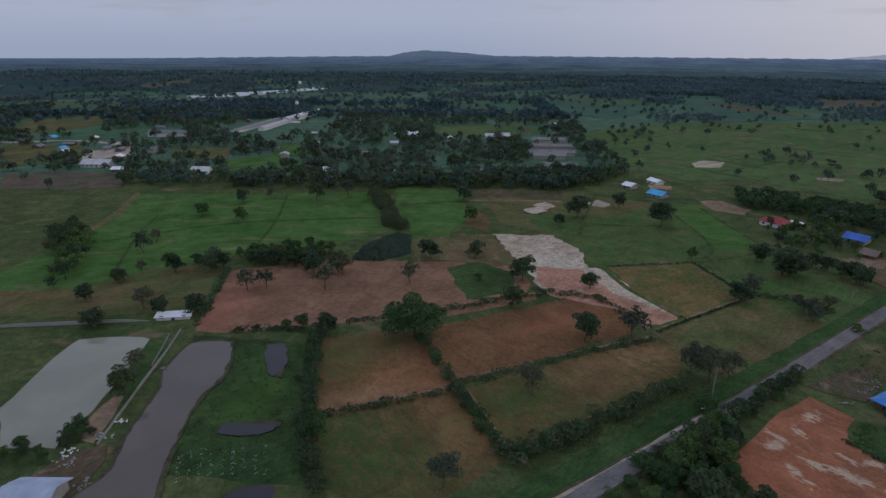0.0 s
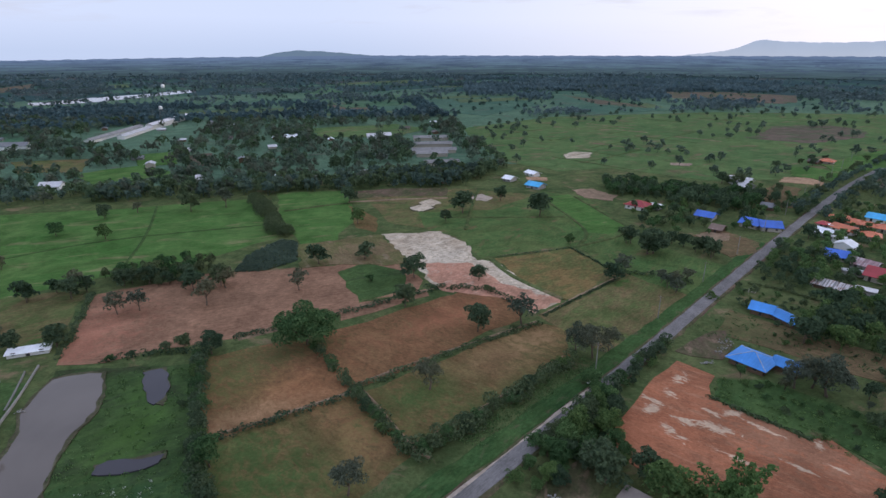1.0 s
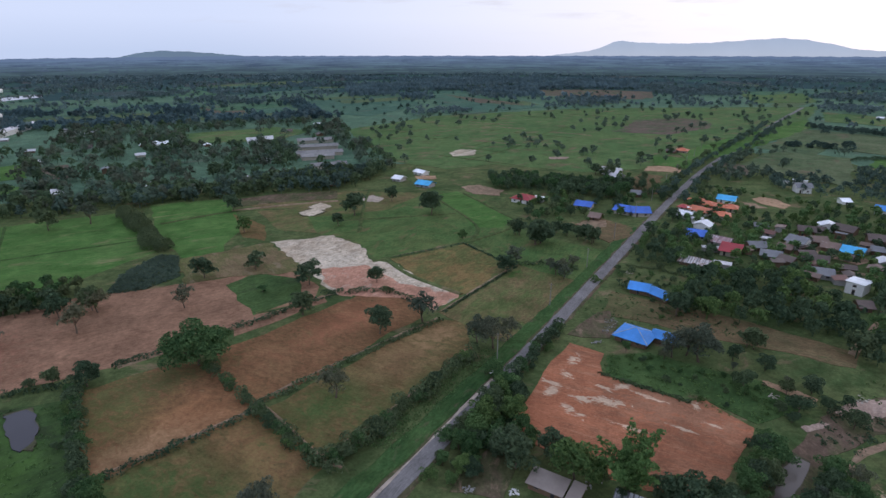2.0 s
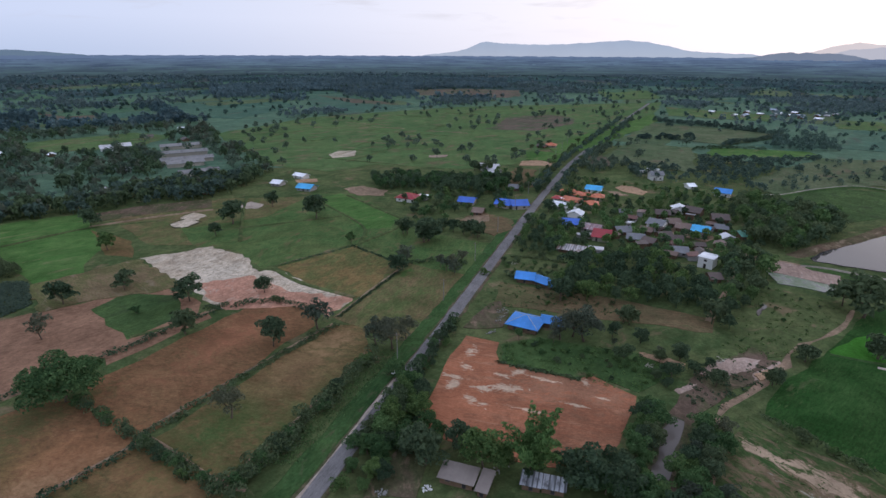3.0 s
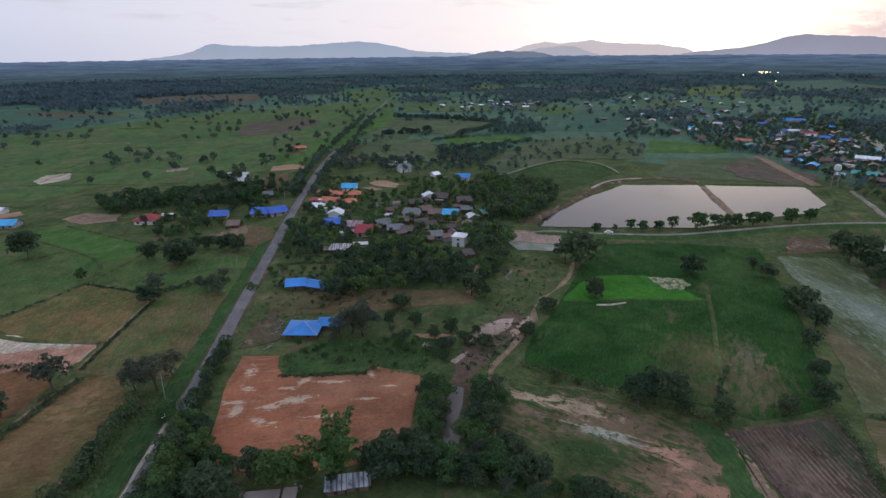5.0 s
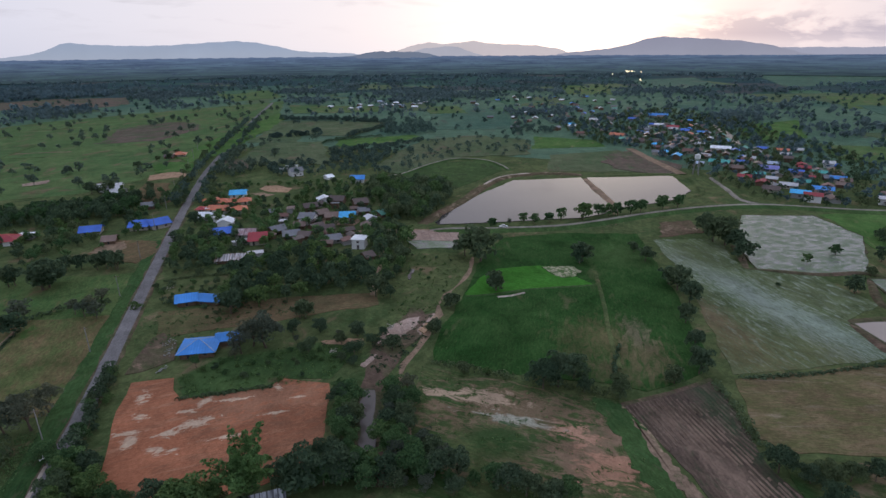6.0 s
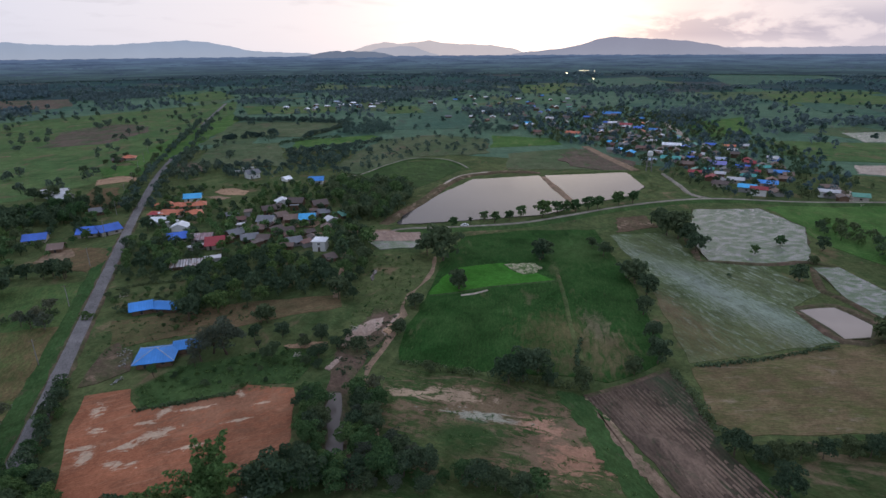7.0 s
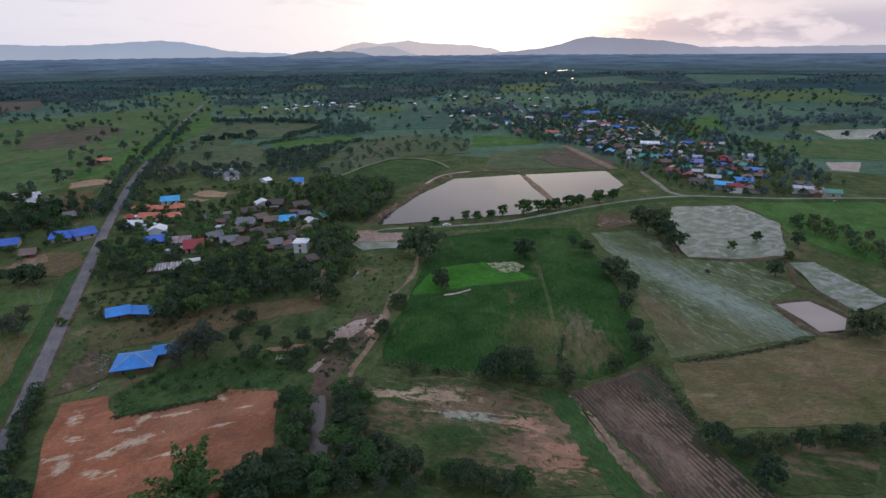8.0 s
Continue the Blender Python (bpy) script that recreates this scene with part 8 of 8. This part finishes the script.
# fish pond walls, fence, dike rims, small roads, bunds
for pts, w, h, lab, cat, m in [
    ([(-82.7, 157.9), (-80.7, 142.3), (-79.5, 127.2), (-77.0, 103.0)], 0.4, 0.6, "low grey concrete wall along the pond bank", "wall", "concrete"),
    ([(-85.0, 155.3), (-83, 146), (-81.2, 136.1)], 0.3, 0.5, "short grey concrete wall on the bank", "wall", "concrete"),
    ([(-145, 158.2), (-120, 161), (-95.5, 164.4)], 0.12, 1.2, "long pale sheet fence behind the pond", "fence", "wall_grey"),
    ([(351, 173.1), (366.7, 156.4), (408, 149), (439, 136), (438, 107), (407, 82)], 3.4, 1.2, "curved grassy dike round a grassy hollow", "dike", "weeds"),
    ([(352, 172.4), (367.3, 156.0), (408, 148.4), (438.4, 135.6), (437.4, 107.2), (407, 82.6)], 1.3, 1.36, "thin bare footpath along the curved dike", "path", "gravel"),
    ([(258, 99), (279, 96.5), (308.3, 91.7), (344.1, 89.5), (380, 81.8), (399.9, 59.5), (405, 30)], 4.5, 1.1, "eroded earth rim of the reservoir", "bank", "tan_mud"),
    ([(344.1, 90.5), (380, 83.0), (401, 60)], 1.5, 1.32, "pale sandy track on the reservoir rim", "path", "pale_dirt"),
    ([(249, 92), (244, 108), (238, 124), (224, 138)], 2.2, 0.3, "narrow trodden lane into the village", "path", "dirt"),
    ([(398, 27), (420, -33), (374, -46), (350, -34)], 2.5, 1.0, "earth rim of the reservoir basin", "bank", "scrub"),
    ([(532, -2), (475, -20), (425, -38)], 7.0, 0.5, "wide reddish dirt road into the village", "road", "dirt"),
    ([(418, -56), (381.6, -62), (355.4, -66.4), (343.9, -83.5)], 2.2, 0.5, "pale dirt lane into the village", "road", "gravel"),
    ([(385, -160), (362, -150), (349, -155)], 4.0, 0.6, "pale lane joining the dam road", "road", "pale_dirt"),
    ([(736, -94), (657, -99), (581, -99)], 6.0, 0.5, "pale far dirt road", "road", "pale_dirt"),
    ([(-413, 522), (-343, 537), (-278, 501)], 5.0, 0.4, "pale farm road at the woods", "road", "pale_dirt"),
    ([(11.2, 323.8), (37.2, 325.1), (70.9, 323.0)], 1.1, 0.5, "pale bare bund behind the paddies", "bund", "dirt"),
    ([(-24.2, 311.6), (9.4, 321.6), (44.4, 315.5)], 1.2, 0.5, "dark grassy bund between paddies", "bund", "scrub"),
    ([(60.3, 216.4), (87.7, 219.6), (111.9, 223.9)], 1.3, 0.5, "dark grassy bund between fields", "bund", "scrub"),
    ([(66.4, 218.4), (69.7, 195.5), (80.5, 170.5)], 1.3, 0.5, "dark grassy bund beside the sandy plot", "bund", "scrub"),
    ([(111.9, 224.2), (136.5, 234.1), (146, 246)], 1.2, 0.5, "dark grassy bund between paddies", "bund", "scrub"),
    ([(127.4, 308.2), (124.7, 247.7), (110, 223.0)], 1.0, 0.45, "low grassy bund between paddies", "bund", "scrub"),
    ([(148, 311.2), (148, 243)], 1.2, 0.45, "low grassy bund between paddies", "bund", "scrub"),
    ([(-163.5, 238.8), (-106.7, 273.5), (-32.9, 286.9)], 0.6, 0.3, "low grassy bund across the large paddy", "bund", "weeds"),
    ([(-152.3, 286.7), (-145.2, 251.7), (-128.9, 200.6)], 0.6, 0.3, "low grassy bund across the large paddy", "bund", "weeds"),
    ([(-96.2, 337.5), (-87.4, 281.3), (-83.7, 226.6)], 0.6, 0.3, "low grassy bund across the large paddy", "bund", "weeds"),
    ([(-188, 335), (-176, 290), (-172, 254)], 2.2, 0.5, "pale dirt track at the edge of the paddy", "bund", "olive_tan"),
    ([(95, 340), (80, 300), (66, 258)], 0.9, 0.45, "low grassy bund between paddies", "bund", "scrub"),
    ([(60, 282), (95, 275), (124, 270)], 0.9, 0.45, "low grassy bund between paddies", "bund", "scrub"),
    ([(-1, 173.5), (-30, 163.2)], 1.0, 0.4, "thin bare bund beside the hedge", "bund", "dirt"),
    ([(9.5, 184), (22, 184.5), (30, 187)], 0.9, 0.4, "low bund round the green square", "bund", "scrub"),
    ([(236, -49), (236, -73), (243, -92), (238, -104)], 1.6, 0.7, "muddy bund of the flooded paddy", "bund", "mud"),
    ([(266, -48), (250, -49), (236, -49)], 1.6, 0.7, "muddy bund under trees", "bund", "mud"),
    ([(238, -92), (211, -87), (203, -92), (190, -97)], 1.6, 0.7, "muddy bund beside flooded fields", "bund", "mud"),
    ([(193, -71.5), (198, -86), (184, -94), (174, -89), (171, -78), (193, -71.5)], 1.8, 0.8, "raised bare earth rim of the small pond", "bank", "mud"),
    ([(215.4, 9.7), (183.7, 4.7), (163.3, 2.2), (141.6, -1.5)], 0.8, 0.4, "low grassy bund across the green paddy", "bund", "scrub"),
    ([(176.6, 53), (181.4, 43.6), (189.0, 32.8), (200.6, 9.1)], 0.7, 0.4, "low bund of the young rice plot", "bund", "weeds"),
    ([(179.3, 41.9), (181.7, 37.4), (186.0, 33.2)], 0.4, 0.4, "pale bare bund in the paddy", "bund", "pale_dirt"),
    ([(229.6, 111.6), (205.1, 98.5), (183.3, 91.2), (167.4, 85.8)], 1.8, 0.2, "narrow bare lane among village trees", "path", "dirt"),
    ([(143, -25), (133, -14), (124, -2)], 0.8, 0.4, "bare rim of the ploughed field", "bund", "mud"),
]:
    strip(cat, pts, w, h, M[m], lab, cat, 0.08, min(0.3, w * 0.12), 0.04 if cat in ("wall", "fence") else min(1.5, 0.4 + h * 0.8), len(lab))


along, over = Vector((0.86, 0.51)), Vector((-0.51, 0.86))
lay = random.Random(12)
for k in range(24):
    a = Vector((235, 345)) + along * lay.uniform(0, 480) + over * lay.uniform(20, 230)
    d, n = (along, lay.uniform(40, 110)) if k % 2 else (over, lay.uniform(30, 80))
    if all(inside(q.x, q.y, SAVANNA) for q in (a, a + d * n, a + d * n * 0.5)):
        strip("bund", [tuple(a), tuple(a + d * n * 0.5 + over * lay.uniform(-2, 2)), tuple(a + d * n)], 0.9, 0.4, M["dirt" if k % 4 == 0 else "scrub"], "low worn bund across the pasture", "bund", 0.06, 0.25, 0.6, 700 + k)


# ---------- small things ----------
def car(x, y, angle, paint):
    ob = new("car")
    ob.matrix_basis = pose(x, y, 0.95, 0, 0, angle)
    tagged(ob, "small white car on the dam road", "car")
    prof = [(-2.0, 0.35), (-2.0, 0.85), (-1.2, 0.95), (-0.8, 1.45), (0.7, 1.45), (1.2, 0.95), (2.0, 0.85), (2.05, 0.35)]
    vs = [(px, s * (0.82 if pz < 1.2 else 0.68), pz) for s in (-1, 1) for px, pz in prof]
    n = len(prof)
    fs = [tuple(range(n)), tuple(range(2 * n - 1, n - 1, -1))] + [((i + 1) % n, i, i + n, (i + 1) % n + n) for i in range(n)]
    part("body", mesh_from("body", vs, fs, M[paint]), ob)
    for sx in (-1.25, 1.25):
        for sy in (-0.8, 0.8):
            part("wheel", mesh_from("wheel", *tube([(sx, sy - 0.1, 0.32), (sx, sy + 0.1, 0.32)], [0.32, 0.32], 10), M["dark"]), ob)
    for s in (-1, 1):
        part("window", mesh_from("window", *box(0, s * 0.765, 1.0, 1.7, 0.05, 0.36), M["dark"]), ob)


car(261, 57, 113, "wall_white")


def rubble(x, y, size, seed, mat, label):
    """A loose heap of broken slabs and sheets."""
    r = random.Random(seed)
    bits = []
    for _ in range(18):
        v, f = box(0, 0, 0, r.uniform(0.2, 0.7), r.uniform(0.15, 0.5), r.uniform(0.05, 0.22))
        m = pose(r.gauss(0, size), r.gauss(0, size * 0.6), r.uniform(0.0, 0.35), r.uniform(-25, 25), r.uniform(-25, 25), r.uniform(0, 360))
        bits.append(([m @ Vector(p) for p in v], f))
    ob = new("rubble_heap", mesh_from("rubble_heap", *joined(*bits), M[mat]))
    ob.matrix_basis = pose(x, y, 0.1)
    tagged(ob, label, "rubble", kind="stuff")


for i, (x, y, s, m) in enumerate([(-82, 100.5, 1.1, "wall_white"), (-76.2, 111.5, 0.6, "wall_white"), (-77, 106, 1.2, "r_tin"), (-72.4, 91, 1.4, "concrete"), (-87, 91, 1.2, "wall_grey"), (-77.1, 134.8, 0.6, "concrete"),
                                  (-80, 97, 1.5, "wall_grey"), (48.6, 77.8, 0.8, "wall_white"), (41, 81.9, 0.9, "wall_grey"), (62.5, 72.6, 1.6, "wall_grey"), (112, 127, 1.4, "concrete"), (103, 121.5, 0.6, "wall_grey"), (116.6, 131, 1.4, "concrete"),
                                  (130, 76, 1.5, "concrete"), (127, 80, 1.2, "wall_cream"), (151, 163, 1.4, "wall_cream"), (66.5, 118.6, 0.7, "wall_white"), (181, 163, 1.6, "wall_grey"), (146, 70, 1.0, "wall_cream")]):
    rubble(x, y, s, 300 + i, m, "scattered heap of pale rubble and scrap")


def weed_flowers(corner, along, across, rows, count, seed, label, size=0.19):
    """Tufts of pale weeds in loose rows over wet grass."""
    rng = np.random.default_rng(seed)
    spots = []
    for i in range(rows):
        for k in range(count):
            if rng.uniform() < 0.55:
                u, v = (i + rng.normal() * 0.10) / rows, (k + rng.uniform()) / count
                x, y = corner[0] + along[0] * u + across[0] * v, corner[1] + along[1] * u + across[1] * v
                for _ in range(4):
                    spots.append((x + rng.normal() * 0.22, y + rng.normal() * 0.22, 0.2, 0.10))
    vs, fs = leaf_cloud(rng, spots, len(spots) * 2, size)
    tagged(new("weed_flowers", cloud_mesh("weed_flowers", vs, fs, M["flower"])), label, "weeds", kind="stuff")


weed_flowers((-57.6, 101.6), (20.0, 2.6), (3.1, -9.4), 9, 14, 41, "pale flowering weeds in rows in wet grass", 0.17)


def tufts(name, poly, count, seed, mat, label, size=0.3, high=0.5):
    """Loose grass tufts and low plants that break up a surface."""
    rng = np.random.default_rng(seed)
    spots = [(x, y, rng.uniform(0, high * 0.4), rng.uniform(0.3, 0.9)) for x, y in fill(poly, count, 0.7, seed) if not any(inside(x, y, w) for w in WATERS)]
    vs, fs = leaf_cloud(rng, spots, len(spots) * 9, size, 0.6)
    vs[:, 2] = np.maximum(vs[:, 2], 0.05)
    tagged(new(name, cloud_mesh(name, vs, fs, M[mat])), label, "plants", kind="stuff")


tufts("low_plants", [(-77, 152), (-40, 150), (-31, 116), (-26, 92), (-58, 95), (-62, 120)], 420, 51, "leaf", "low green plants in the wet meadow", 0.2, 0.3)
tufts("low_plants", [(100.8, 113.8), (113, 111), (132, 84), (132, 73), (113, 74), (104, 88), (94, 106)], 240, 52, "leaf", "weeds and low bushes in the yard", 0.24, 0.7)
tufts("low_plants", [(214, 93), (219, 66), (200, 58), (167, 60), (153, 65), (140, 71), (163, 79), (184, 83)], 150, 53, "leaf", "weeds in the creek hollow", 0.26, 0.8)
tufts("low_plants", [(120, 66), (137, 70), (160, 60), (150, 56), (124, 57)], 90, 54, "leaf_dark", "weeds in the creek bed", 0.3, 0.6)
tufts("low_plants", [(24, 104), (52, 121), (70, 132), (72, 128), (56, 117), (30, 100)], 380, 55, "leaf", "roadside grass and weeds", 0.2, 0.4)
tufts("low_plants", [(110, 140), (134, 151), (158, 113), (150, 104), (120, 128)], 160, 56, "leaf", "low weeds beside the blue-roofed house", 0.22, 0.5)
tufts("low_plants", [(127, 52), (126, 0), (92, -15), (80, 39), (100, 47)], 260, 57, "leaf", "tufts in the dry field", 0.18, 0.3)
tufts("low_plants", [(-38.7, 221.8), (-36.0, 239.3), (-23.0, 259.4), (-15.6, 254.5), (-14.7, 230.1), (-27.3, 220.7)], 900, 58, "leaf_cool", "low dark bluish scrub in a wet hollow", 0.42, 1.6)
